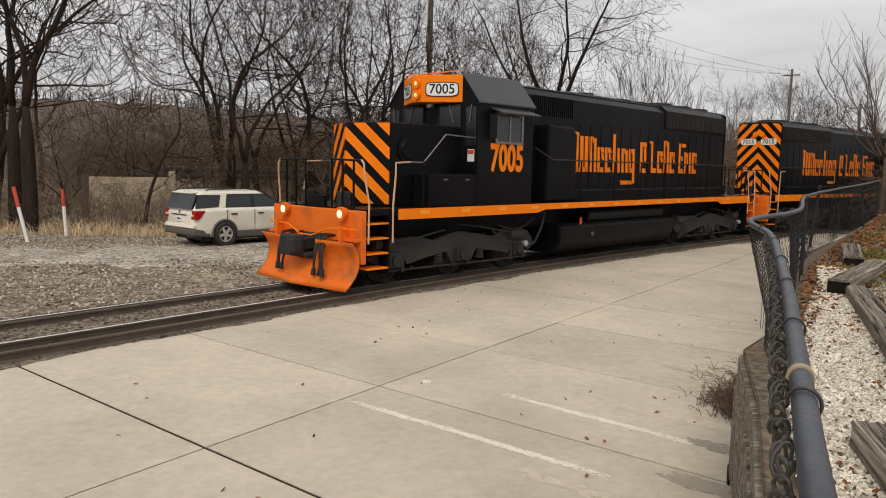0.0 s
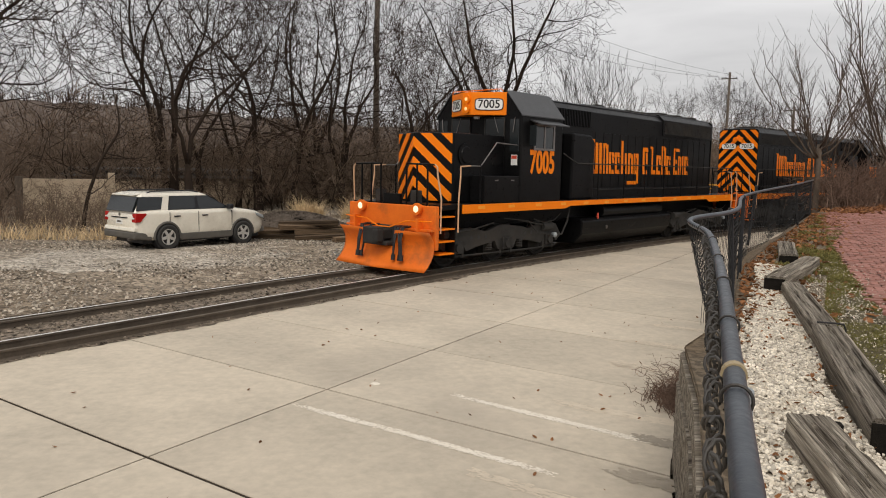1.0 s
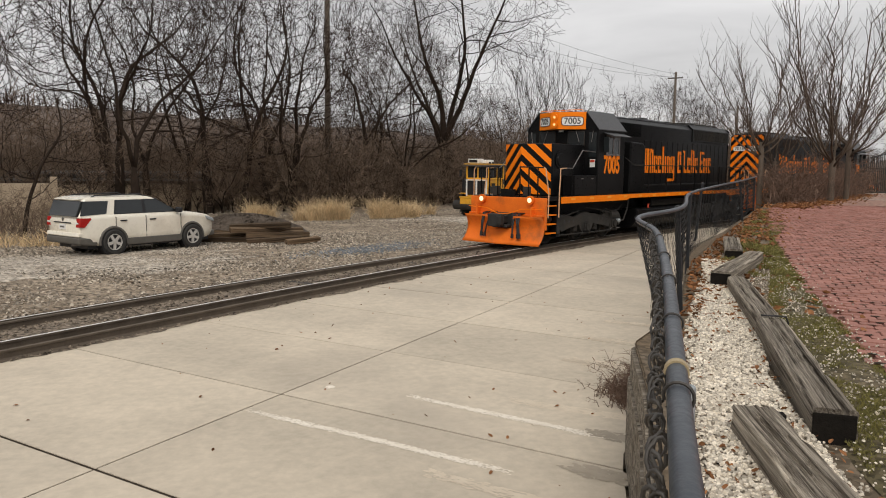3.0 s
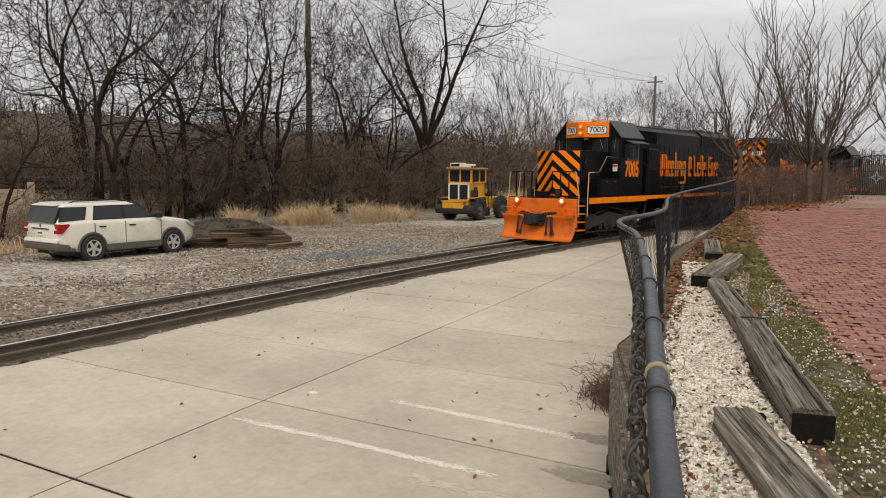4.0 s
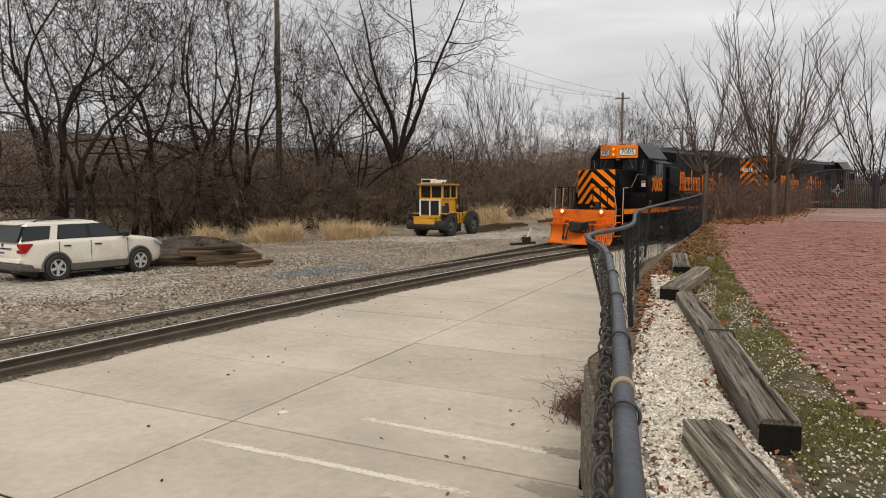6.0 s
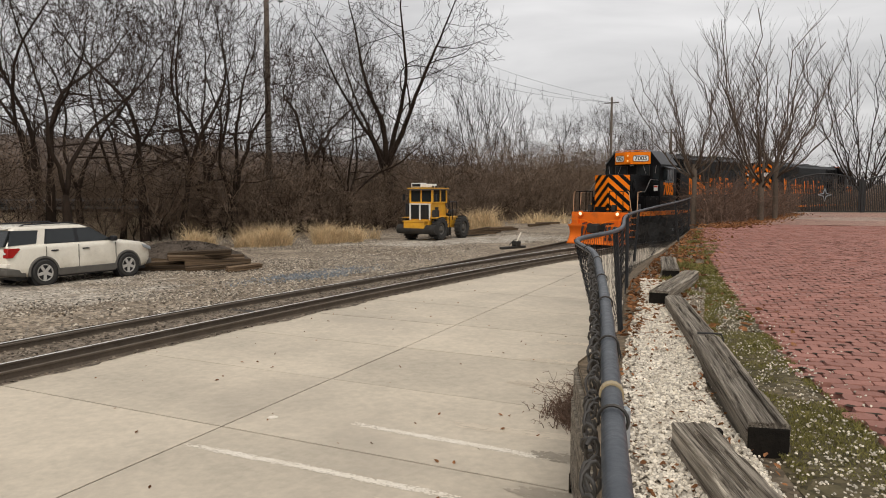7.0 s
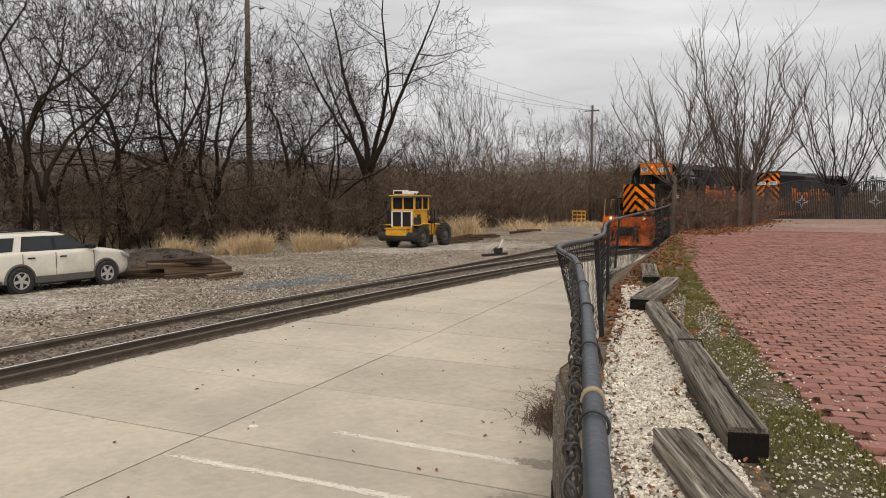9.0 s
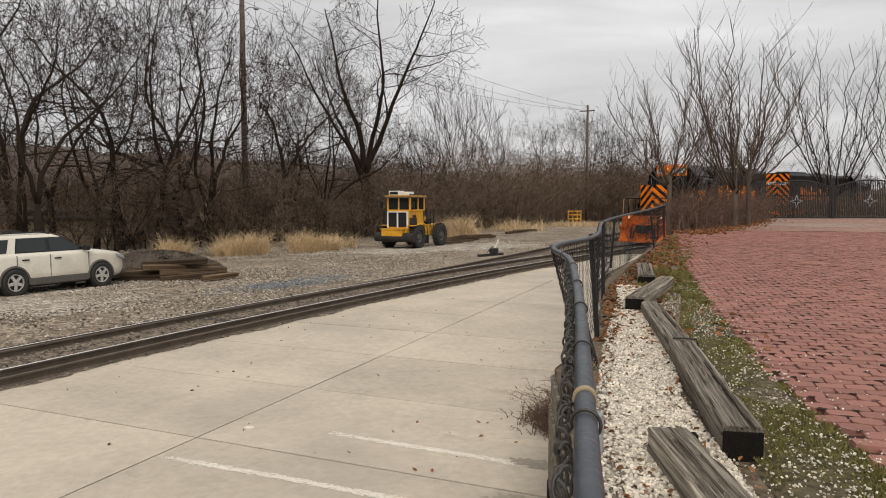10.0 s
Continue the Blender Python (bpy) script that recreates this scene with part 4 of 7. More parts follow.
def locomotive(number, label, front_lit):
    loco = thing("diesel_locomotive", label, "locomotive", "coupled locomotives")
    wheels = truck(loco, -3.86) + truck(loco, -17.12)
    # underframe and deck
    g = Geo().box(-20.2, -0.75, -1.5, 1.5, 1.5, 1.63)
    g.box(-19.6, -1.5, -0.75, 0.75, 0.95, 1.5)
    part("underframe", g, BLACK, loco, "", bevel=0.01)
    for s in (-1, 1):
        poly = [(-1.6, 1.40), (-6.3, 1.40), (-6.6, 1.46), (-16.9, 1.46), (-17.2, 1.40), (-19.75, 1.34), (-19.75, 1.62), (-1.6, 1.62)]
        g = Geo()
        for a, b, za, zb in ((-1.6, -6.3, 1.40, 1.40), (-6.3, -6.6, 1.40, 1.47), (-6.6, -16.9, 1.47, 1.47), (-16.9, -17.2, 1.47, 1.36), (-17.2, -19.75, 1.36, 1.36)):
            g.prism([(a, za), (b, zb), (b, 1.62), (a, 1.62)], "y", s * 1.5, s * 1.53)
        sill = part("side_sill", g, ORANGE, loco, "orange painted side sill")
        for k in range(14):
            x = -2.2 - k * 1.28
            part("reflector", Geo().box(x - 0.28, x, s * 1.53, s * 1.536, 1.50, 1.575), YELLOWTAPE, sill, "yellow reflective strip")
    # pilot, plow and coupler, at both ends
    for end, sg in ((0.0, 1), (-20.98, -1)):
        X = lambda q: end + sg * q
        g = Geo().box(min(X(-0.75), X(-0.62)), max(X(-0.75), X(-0.62)), -1.52, 1.52, 0.55, 1.60)
        pilot = part("pilot_plate", g, PLOWOR, loco, "orange end plate", bevel=0.02)
        if sg > 0:
            g = Geo()
            ny, nv = 29, 9
            rows = []
            for y in np.linspace(-1.56, 1.56, ny):
                gap = min(max((abs(y) - 0.36) / 0.14, 0), 1)
                crest = 0.58 + 0.42 * gap * gap * (3 - 2 * gap)
                bow = 0.16 * (1 - abs(y) / 1.56)
                row = []
                for k in range(nv):
                    v = k / (nv - 1)
                    z = 0.07 + (crest - 0.07) * v
                    h = (z - 0.07) / 0.93
                    row.append((X(-0.52 + bow + 0.34 * (1.75 * h - 1) ** 2), y, z))
                rows.append(row)
            for back in (0.0, -0.03):
                g.v += [(x + back, y, z) for r in rows for x, y, z in r]
            n = ny * nv
            for i in range(ny - 1):
                for j in range(nv - 1):
                    a = i * nv + j
                    g.f.append((a, a + 1, a + nv + 1, a + nv))
                    g.f.append((n + a + nv, n + a + nv + 1, n + a + 1, n + a))
                for j in (0, nv - 1):
                    a = i * nv + j
                    g.f.append((a, a + nv, n + a + nv, n + a))
            for j in range(nv - 1):
                for i in (0, ny - 1):
                    a = i * nv + j
                    g.f.append((a, a + 1, n + a + 1, n + a))
            part("snow_plow", g, PLOWOR, loco, "scuffed orange snow plow", smooth=True)
            for y in (-1.1, 1.1):
                part("plow_bracket", Geo().box(X(-0.62), X(-0.40), y - 0.03, y + 0.03, 0.95, 1.3), PLOWOR, pilot, "", bevel=0.01)
                part("plow_top_flange", Geo().box(X(-0.64), X(-0.5), y - 0.4, y + 0.4, 1.0, 1.05), PLOWOR, pilot)
        # coupler
        c = Geo().box(min(X(-0.65), X(-0.1)), max(X(-0.65), X(-0.1)), -0.12, 0.12, 0.74, 0.98)
        c.box(min(X(-0.22), X(0.02)), max(X(-0.22), X(0.02)), -0.32, 0.2, 0.64, 1.06)
        c.box(min(X(-0.55), X(-0.2)), max(X(-0.55), X(-0.2)), -0.3, 0.3, 0.6, 0.7)
        c.box(min(X(-0.15), X(0.06)), max(X(-0.15), X(0.06)), 0.05, 0.24, 0.7, 1.0)
        part("coupler", c, GRIME, loco, "rusty black knuckle coupler", bevel=0.03)
        part("coupler_pocket", Geo().box(min(X(-0.7), X(-0.56)), max(X(-0.7), X(-0.56)), -0.34, 0.34, 0.60, 1.08), GRIME, pilot, bevel=0.02)
        for y0, d in ((0.42, 0.12), (0.48, 0.3), (0.55, -0.02), (0.6, 0.22), (0.64, 0.1), (0.74, 0.0), (-0.34, -0.25), (-0.66, -0.05), (-0.76, 0.02)):
            h = Geo().tube([(X(-0.58), y0, 1.08), (X(-0.34), y0 + d * 0.3, 1.06), (X(-0.24), y0 + d * 0.7, 0.72), (X(-0.2), y0 + d, 0.34)], 0.026, 7)
            h.tube([(X(-0.21), y0 + d, 0.42), (X(-0.19), y0 + d, 0.28)], 0.045, 7)
            part("air_hose", h, TEXTBLK, pilot, "hanging black rubber air hose")
        part("cut_lever", Geo().tube([(X(-0.5), -1.5, 1.25), (X(-0.45), -0.7, 1.22), (X(-0.4), -0.2, 1.05), (X(-0.4), 0.2, 1.05), (X(-0.45), 0.7, 1.22), (X(-0.5), 1.5, 1.25)], 0.017, 6), ORANGE, pilot)
        for y in (-0.98, 0.98):
            b = Geo().lathe([(sg * -0.14, 0.10), (sg * -0.02, 0.145), (sg * 0.06, 0.145), (sg * 0.06, 0.12)], (X(-0.56), y, 1.52), "x", 18)
            lamp = part("ditch_light", b, PLOWOR, loco, "orange ditch light housing", smooth=False)
            part("lens", Geo().lathe([(sg * 0.02, 0.118), (sg * 0.055, 0.10), (sg * 0.07, 0.05)], (X(-0.56), y, 1.52), "x", 16), LAMPON if front_lit and sg > 0 else STEEL, lamp, "glowing lens" if front_lit and sg > 0 else "")
        # corner steps
        for s in (-1, 1):
            g = Geo()
            for k in range(4):
                z = 0.42 + k * 0.30
                g.box(min(X(-0.78), X(-1.35)), max(X(-0.78), X(-1.35)), min(s * 1.12, s * 1.5), max(s * 1.12, s * 1.5), z, z + 0.035)
            part("step_treads", g, ORANGE, loco, "orange edged steel steps", bevel=0.006)
            g = Geo().box(min(X(-1.35), X(-1.38)), max(X(-1.35), X(-1.38)), min(s * 0.9, s * 1.5), max(s * 0.9, s * 1.5), 0.3, 1.6)
            g.box(min(X(-0.76), X(-1.4)), max(X(-0.76), X(-1.4)), s * 1.06, s * 1.1, 0.3, 1.6)
            part("step_well", g, BLACK, loco)
            part("end_railing", Geo().tube([(X(-0.72), s * 1.38, 2.58), (X(-0.72), s * 0.45, 2.6)], 0.022, 8), BLACK, loco)
            r = Geo().tube([(X(-0.80), s * 1.52, 0.95), (X(-0.80), s * 1.53, 1.75), (X(-0.72), s * 1.47, 2.35), (X(-0.72), s * 1.46, 2.52), (X(-0.72), s * 1.38, 2.59)], 0.02, 8)
            part("end_handrail", r, WORNWHITE, loco, "worn pale orange bent grab rail")
            r = Geo().tube([(X(-1.42), s * 1.54, 0.95), (X(-1.42), s * 1.54, 1.7), (X(-1.5), s * 1.52, 2.3), (X(-1.5), s * 1.52, 2.55), (X(-1.9), s * 1.5, 2.57)], 0.02, 8)
            part("step_handrail", r, WORNWHITE, loco, "worn pale orange bent grab rail")
            r = Geo()
            for y in (1.15, 0.8, 0.45):
                r.tube([(X(-0.72), s * y, 1.6), (X(-0.72), s * y, 2.6)], 0.024, 8)
            part("end_railing_post", r, BLACK, loco)
        part("drop_step", Geo().box(min(X(-0.74), X(-0.66)), max(X(-0.74), X(-0.66)), -0.28, 0.28, 1.62, 1.86), BLACK, loco)
        for y in (-0.62, 0.62):
            part("jumper_box", Geo().box(min(X(-1.0), X(-0.78)), max(X(-1.0), X(-0.78)), y - 0.1, y + 0.1, 1.63, 1.95), GRIME, loco, bevel=0.02)
    # low nose
    plan = [(-4.02, -0.95), (-1.92, -0.95), (-1.84, -0.92), (-1.46, -0.04), (-1.46, 0.04), (-1.84, 0.92), (-1.92, 0.95), (-4.02, 0.95)]
    nose = part("nose", Geo().prism(plan, "z", 1.63, 3.40), BLACK, loco, "black pointed low nose", bevel=0.03)
    facet_stripes(nose, -1.445, -1.86, 0.93, 1.68, 3.38, 3.05, 0.50, 0.245)
    for s in (-1, 1):
        hatch = Geo().lathe([(0.0, 0.30), (0.03, 0.30), (0.03, 0.22), (0.06, 0.20)], (-2.35, s * 0.955, 2.85), "y", 20)
        part("sand_hatch", hatch, BLACK, nose)
    # cab: body with chamfered roof shoulders
    sec = [(-1.5, 1.63), (1.5, 1.63), (1.5, 3.98), (0.98, 4.58), (-0.98, 4.58), (-1.5, 3.98)]
    cab = part("cab", Geo().prism(sec, "x", -6.05, -4.020), BLACK, loco, "black angular cab", bevel=0.03)
    for s in (-1, 1):
        sh = Geo()
        a, b = Vector((0, s * 1.53, 3.93)), Vector((0, s * 0.99, 4.60))
        sh.add([(x, p.y, p.z + dz) for x in (-6.08, -3.980) for p, dz in ((a, 0.0), (b, 0.0), (b, 0.03), (a, 0.03))], [(0, 1, 2, 3), (7, 6, 5, 4), (0, 4, 5, 1), (1, 5, 6, 2), (2, 6, 7, 3), (3, 7, 4, 0)])
        part("roof_shoulder", sh, ROOFBLK, cab, "grey-black sloped roof panel")
        # side windows, visor
        wf = Geo()
        for a0, a1 in ((-5.62, -5.54), (-4.66, -4.58), (-5.14, -5.08)):
            wf.box(a0, a1, s * 1.5, s * 1.525, 3.08, 3.74)
        wf.box(-5.62, -4.58, s * 1.5, s * 1.525, 3.04, 3.10)
        wf.box(-5.62, -4.58, s * 1.5, s * 1.525, 3.70, 3.76)
        win = part("side_window", wf, STEEL, cab, "aluminium framed sliding cab window")
        part("pane", Geo().box(-5.56, -4.64, s * 1.495, s * 1.51, 3.10, 3.70), GLASSDK, win, "dark glass")
        v = Geo().add([(-5.85, s * 1.5, 3.86), (-4.4, s * 1.5, 3.86), (-4.4, s * 1.86, 3.74), (-5.85, s * 1.86, 3.74), (-5.85, s * 1.5, 3.83), (-4.4, s * 1.5, 3.83), (-4.4, s * 1.86, 3.71), (-5.85, s * 1.86, 3.71)],
                      [(0, 1, 2, 3), (7, 6, 5, 4), (0, 3, 7, 4), (1, 5, 6, 2), (3, 2, 6, 7), (0, 4, 5, 1)])
        part("sun_visor", v, ROOFBLK, cab, "grey sun visor over the window")
        part("wind_deflector", Geo().box(-4.42, -4.40, s * 1.5, s * 1.72, 3.15, 3.7), GLASSDK, cab)
        # walkway box, front door, notice
        part("battery_box", Geo().box(-6.05, -2.5, min(s * 1.0, s * 1.47), max(s * 1.0, s * 1.47), 1.63, 2.33), BLACK, loco, "", bevel=0.02)
        for q in (-3.0, -3.7, -4.4, -5.1, -5.75):
            part("latch", Geo().box(q - 0.07, q + 0.07, s * 1.47, s * 1.485, 2.2, 2.23), STEEL, loco)
        part("notice", Geo().box(-4.025, -4.010, min(s * 1.18, s * 1.38), max(s * 1.18, s * 1.38), 2.62, 2.9), WHITE, cab, "small white notice with red band")
        part("notice_band", Geo().box(-4.012, -4.006, min(s * 1.19, s * 1.37), max(s * 1.19, s * 1.37), 2.79, 2.88), REDPAINT, cab)
        fm = pose(-5.05, s * 1.506, 2.69, 90, 0, 180 if s > 0 else 0)
        writing("road_number", number, 0.86, ORANGE, fm, cab, 0.004, 0.70, 0.03)
        dw = Geo().box(-4.020, -4.000, min(s * 1.12, s * 1.42), max(s * 1.12, s * 1.42), 2.98, 3.85)
        part("door_window", dw, GLASSDK, cab, "dark glass", bevel=0.005)
        wp = Geo().box(-4.020, -3.995, min(s * 0.28, s * 0.92), max(s * 0.28, s * 0.92), 3.36, 3.88)
        part("windshield", wp, GLASSDK, cab, "dark windshield pane", bevel=0.005)
        fr = Geo()
        for z in (3.34, 3.88):
            fr.box(-4.020, -3.985, min(s * 0.25, s * 0.95), max(s * 0.25, s * 0.95), z, z + 0.03)
        for y in (0.25, 0.92):
            fr.box(-4.020, -3.985, min(s * y, s * (y + 0.03)), max(s * y, s * (y + 0.03)), 3.34, 3.91)
        part("windshield_frame", fr, GRIME, cab)
        part("wiper", Geo().tube([(-3.980, s * 0.6, 3.92), (-3.970, s * 0.75, 3.5)], 0.01, 5), STEEL, cab)
        part("wiper", Geo().tube([(-3.980, s * 1.3, 3.9), (-3.970, s * 1.25, 3.5)], 0.012, 5), STEEL, cab)
    # number board box and headlight
    plan = [(-4.1, -1.0), (-4.02, -0.98), (-3.52, -0.16), (-3.52, 0.16), (-4.02, 0.98), (-4.1, 1.0)]
    nb = part("number_board_box", Geo().prism(plan, "z", 3.96, 4.58), ORANGE, cab, "orange number board housing", bevel=0.015)
    for s in (-1, 1):
        turn = math.degrees(math.atan2(0.50, 0.82))
        face = Matrix.Translation((-3.768, s * 0.57, 4.25)) @ Matrix.Rotation(radians(s * turn), 4, "Z")
        ring = []
        for k in range(24):
            a = 2 * math.pi * k / 24
            ring.append((0.37 * math.copysign(abs(math.cos(a)) ** 0.4, math.cos(a)), 0.145 * math.copysign(abs(math.sin(a)) ** 0.4, math.sin(a))))
        big = [(y * 1.07, z * 1.15) for y, z in ring]
        part("number_board_rim", Geo().prism(big, "x", -0.01, 0.014, face), TEXTBLK, nb)
        board = part("number_board", Geo().prism(ring, "x", 0.0, 0.022, face), WHITE, nb, "white number board")
        writing("board_number", number, 0.31, TEXTBLK, face @ pose(0.024, 0, 0, 90, 0, 90), board, 0.002, 0.98, 0.005)
    for z in (4.13, 4.39):
        hl = part("headlight", Geo().lathe([(0.0, 0.12), (0.06, 0.12), (0.06, 0.09)], (-3.525, 0.0, z), "x", 18), ORANGE, nb)
        part("lens", Geo().lathe([(0.01, 0.09), (0.05, 0.07), (0.062, 0.02)], (-3.52, 0.0, z), "x", 16), LAMPAMB if front_lit else STEEL, hl)
    part("cab_light", Geo().box(-4.000, -3.920, -0.08, 0.08, 3.88, 3.96), WHITE, cab)
    part("antenna", Geo().cyl((-4.6, 0.2, 4.58), (-4.6, 0.2, 4.98), 0.012, 6), GRIME, cab)
    part("antenna_dome", Geo().cyl((-5.1, -0.3, 4.58), (-5.1, -0.3, 4.72), 0.09, 12), GRIME, cab)
    rl = Geo().tube([(-3.960, -0.9, 4.6), (-3.920, -0.85, 4.66), (-3.920, 0.85, 4.66), (-3.960, 0.9, 4.6)], 0.012, 6)
    part("roof_grab_rail", rl, ORANGE, cab)
    # long hood
    hs = [(-0.93, 1.63), (0.93, 1.63), (0.93, 4.36), (0.72, 4.55), (-0.72, 4.55), (-0.93, 4.36)]
    hood = part("long_hood", Geo().prism(hs, "x", -18.45, -6.05), BLACK, loco, "black long engine hood", bevel=0.02)
    up = [(-0.97, 3.85), (0.97, 3.85), (0.97, 4.42), (0.75, 4.62), (-0.75, 4.62), (-0.97, 4.42)]
    part("radiator_section", Geo().prism(up, "x", -18.5, -13.8), BLACK, hood, "", bevel=0.015)
    part("roof_strip", Geo().box(-13.8, -6.4, -0.74, 0.74, 4.55, 4.58).box(-18.5, -13.8, -0.76, 0.76, 4.615, 4.64), ROOFBLK, hood, "", bevel=0.01)
    for s in (-1, 1):
        g = Geo()
        for k in range(20):
            x = -6.75 - k * 0.092
            g.box(x - 0.03, x, s * 0.93, s * 0.965, 3.86, 4.36)
        part("air_intake_grille", g, BLACK, hood, "ribbed black intake grille")
        g = Geo()
        for k in range(44):
            x = -13.95 - k * 0.10
            g.box(x - 0.035, x, s * 0.97, s * 0.985, 3.92, 4.38)
        part("radiator_grille", g, GRIME, hood)
        g = Geo()
        for k in range(17):
            x = -8.9 - k * 0.56
            g.box(x - 0.012, x + 0.012, s * 0.93, s * 0.942, 1.75, 3.75)
        for z in (1.78, 3.74):
            g.box(-18.3, -8.7, s * 0.93, s * 0.94, z, z + 0.025)
        part("hood_door_seams", g, BLACK, hood)
        # blower duct behind the cab
        d = Geo().prism([(-6.9, 1.63), (-8.25, 1.63), (-8.25, 3.42), (-8.0, 3.6), (-6.95, 3.62)], "y", s * 0.93, s * 1.32)
        part("blower_duct", d, BLACK, hood, "", bevel=0.06)
        part("walkway_box", Geo().box(-18.3, -8.4, min(s * 0.93, s * 1.08), max(s * 0.93, s * 1.08), 1.63, 1.95), BLACK, hood, "", bevel=0.01)
        w = Geo()
        for k in range(7):
            x = -8.9 - k * 1.35
            w.box(x - 1.1, x, s * 1.08, s * 1.09, 1.90, 1.93)
        part("walkway_edge", w, GRIME, hood)
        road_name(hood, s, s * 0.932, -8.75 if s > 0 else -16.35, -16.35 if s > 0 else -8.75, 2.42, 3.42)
        r = Geo().tube([(-6.2, s * 1.45, 3.0), (-6.9, s * 1.5, 2.72), (-19.3, s * 1.5, 2.72), (-19.6, s * 1.5, 2.62)], 0.018, 7)
        part("side_handrail", r, GRIME, loco, "thin dark side handrail")
        r = Geo().tube([(-4.0, s * 1.4, 3.15), (-3.0, s * 1.46, 3.18), (-2.3, s * 1.5, 2.57), (-1.9, s * 1.5, 2.57)], 0.018, 7)
        part("front_handrail", r, STEEL, loco)
        for x in (-2.3, -8.2, -9.9, -11.4, -12.9, -14.4, -15.9, -17.4, -18.9, -19.55):
            part("stanchion", Geo().cyl((x, s * 1.5, 1.45), (x, s * 1.5, 2.6 if x > -3 else 2.72), 0.022, 7), BLACK, loco)
        # fuel tank and pipes are mirrored below
        part("air_reservoir", Geo().cyl((-8.9, s * 1.16, 1.22), (-13.2, s * 1.16, 1.22), 0.2, 18), BLACK, loco, "", bevel=0.02)
    for x in (-9.6, -11.2):
        part("roof_hatch", Geo().box(x - 0.7, x + 0.7, -0.5, 0.5, 4.57, 4.66), ROOFBLK, hood, "", bevel=0.02)
    part("exhaust_stack", Geo().box(-10.6, -10.1, -0.25, 0.25, 4.57, 4.75), GRIME, hood, "", bevel=0.02)
    for x in (-14.7, -16.1, -17.5):
        f = part("radiator_fan", Geo().lathe([(0.0, 0.62), (0.10, 0.62), (0.12, 0.58), (0.06, 0.5), (0.06, 0.05)], (x, 0, 4.63), "z", 24), GRIME, hood)
    for x in (-12.0, -13.0):
        part("dynamic_brake_fan", Geo().lathe([(0.0, 0.6), (0.09, 0.6), (0.1, 0.55), (0.05, 0.48), (0.05, 0.05)], (x, 0, 4.57), "z", 24), GRIME, hood)
    hp = part("hood_end", Geo().prism(rounded_front(0.96, 1.66, 4.60, 0.12), "x", -18.52, -18.46), BLACK, hood, bevel=0.01)
    stripes(hp, -18.522, 0.94, 1.68, 4.56, 4.1, 0.50, 0.25, -1)
    for s in (-1, 1):
        ring = []
        for k in range(24):
            a = 2 * math.pi * k / 24
            ring.append((s * 0.44 + 0.34 * math.copysign(abs(math.cos(a)) ** 0.45, math.cos(a)), 3.80 + 0.13 * math.copysign(abs(math.sin(a)) ** 0.45, math.sin(a))))
        board = part("number_board", Geo().prism(ring, "x", -18.57, -18.53), WHITE, hp, "white number board")
        writing("board_number", number, 0.26, TEXTBLK, pose(-18.573, s * 0.44, 3.80, 90, 0, -90), board, 0.002, 1.0, 0.004)
        part("rear_lamp", Geo().lathe([(0.0, 0.11), (-0.08, 0.11), (-0.08, 0.08)], (-18.53, s * 0.13, 4.12), "x", 16), ORANGE, hp)
    # fuel tank
    tank = [(-1.42, 0.95), (-1.38, 0.55), (-1.1, 0.25), (1.1, 0.25), (1.38, 0.55), (1.42, 0.95), (1.3, 1.04), (-1.3, 1.04)]
    ft = part("fuel_tank", Geo().prism(tank, "x", -13.85, -7.5), BLACK, loco, "black fuel tank with a chamfered edge", bevel=0.04)
    for s in (-1, 1):
        part("fuel_gauge", Geo().lathe([(0, 0.06), (s * 0.03, 0.06), (s * 0.03, 0.03)], (-9.0, s * 1.40, 0.72), "y", 14), STEEL, ft)
        part("drain_pipe", Geo().tube([(-6.9, s * 1.3, 1.4), (-6.75, s * 1.32, 1.0), (-6.5, s * 1.3, 0.62), (-5.9, s * 1.26, 0.6)], 0.03, 7), GRIME, loco)
        part("red_handle", Geo().box(-8.35, -8.28, s * 1.46, s * 1.49, 1.02, 1.2), REDPAINT, loco)
    return loco, wheels


LOCO_A, WHEELS_A = locomotive("7005", "black and orange diesel locomotive with lit ditch lights on the track", True)
LOCO_B, WHEELS_B = locomotive("7015", "black diesel locomotive with orange chevrons, coupled hood first", False)

# distance of the leading coupler along the track, by time
RUN = [(0, -33.86), (0.5, -31.78), (1, -29.75), (1.5, -27.76), (2, -25.79), (2.5, -23.82), (4, -18.38), (4.5, -16.72), (5, -15.14), (5.5, -13.55), (7, -9.20), (7.5, -7.84), (8, -6.42), (8.5, -4.97), (9, -3.34), (9.5, -1.81), (10, -0.42)]


def run_at(t):
    """The distance at t, smoothed by a low-order curve through the readings."""
    c = np.polyfit([r[0] for r in RUN], [r[1] for r in RUN], 5)
    return float(np.polyval(c, t))


def on_track(s, flip):
    """The pose of a locomotive whose nearer coupler is at s; flip: it runs hood first."""
    a, b = track(s + 3.86), track(s + 17.12)
    d = (a - b).normalized()
    p = a + d * 3.86
    if flip:
        p, d = p - d * 20.98, -d
    return pose(p.x, p.y, 0.02, 0, 0, math.degrees(math.atan2(d.y, d.x)))


def motions():
    times = [k * 0.1 for k in range(101)]
    walk(LOCO_A, [(t, on_track(run_at(t), False)) for t in times])
    walk(LOCO_B, [(t, on_track(run_at(t) + 20.98, True)) for t in times])
    for wheels, sign in ((WHEELS_A, 1), (WHEELS_B, -1)):
        for ob, x in wheels:
            walk(ob, [(t, pose(x, 0, 0.51, 0, -sign * math.degrees((run_at(t) - run_at(0)) / 0.506), 0)) for t in times])
# ---------------------------------------------------------------- fence and wall
def fence_top(x, y):
    return bank_z(x, y) + 1.19


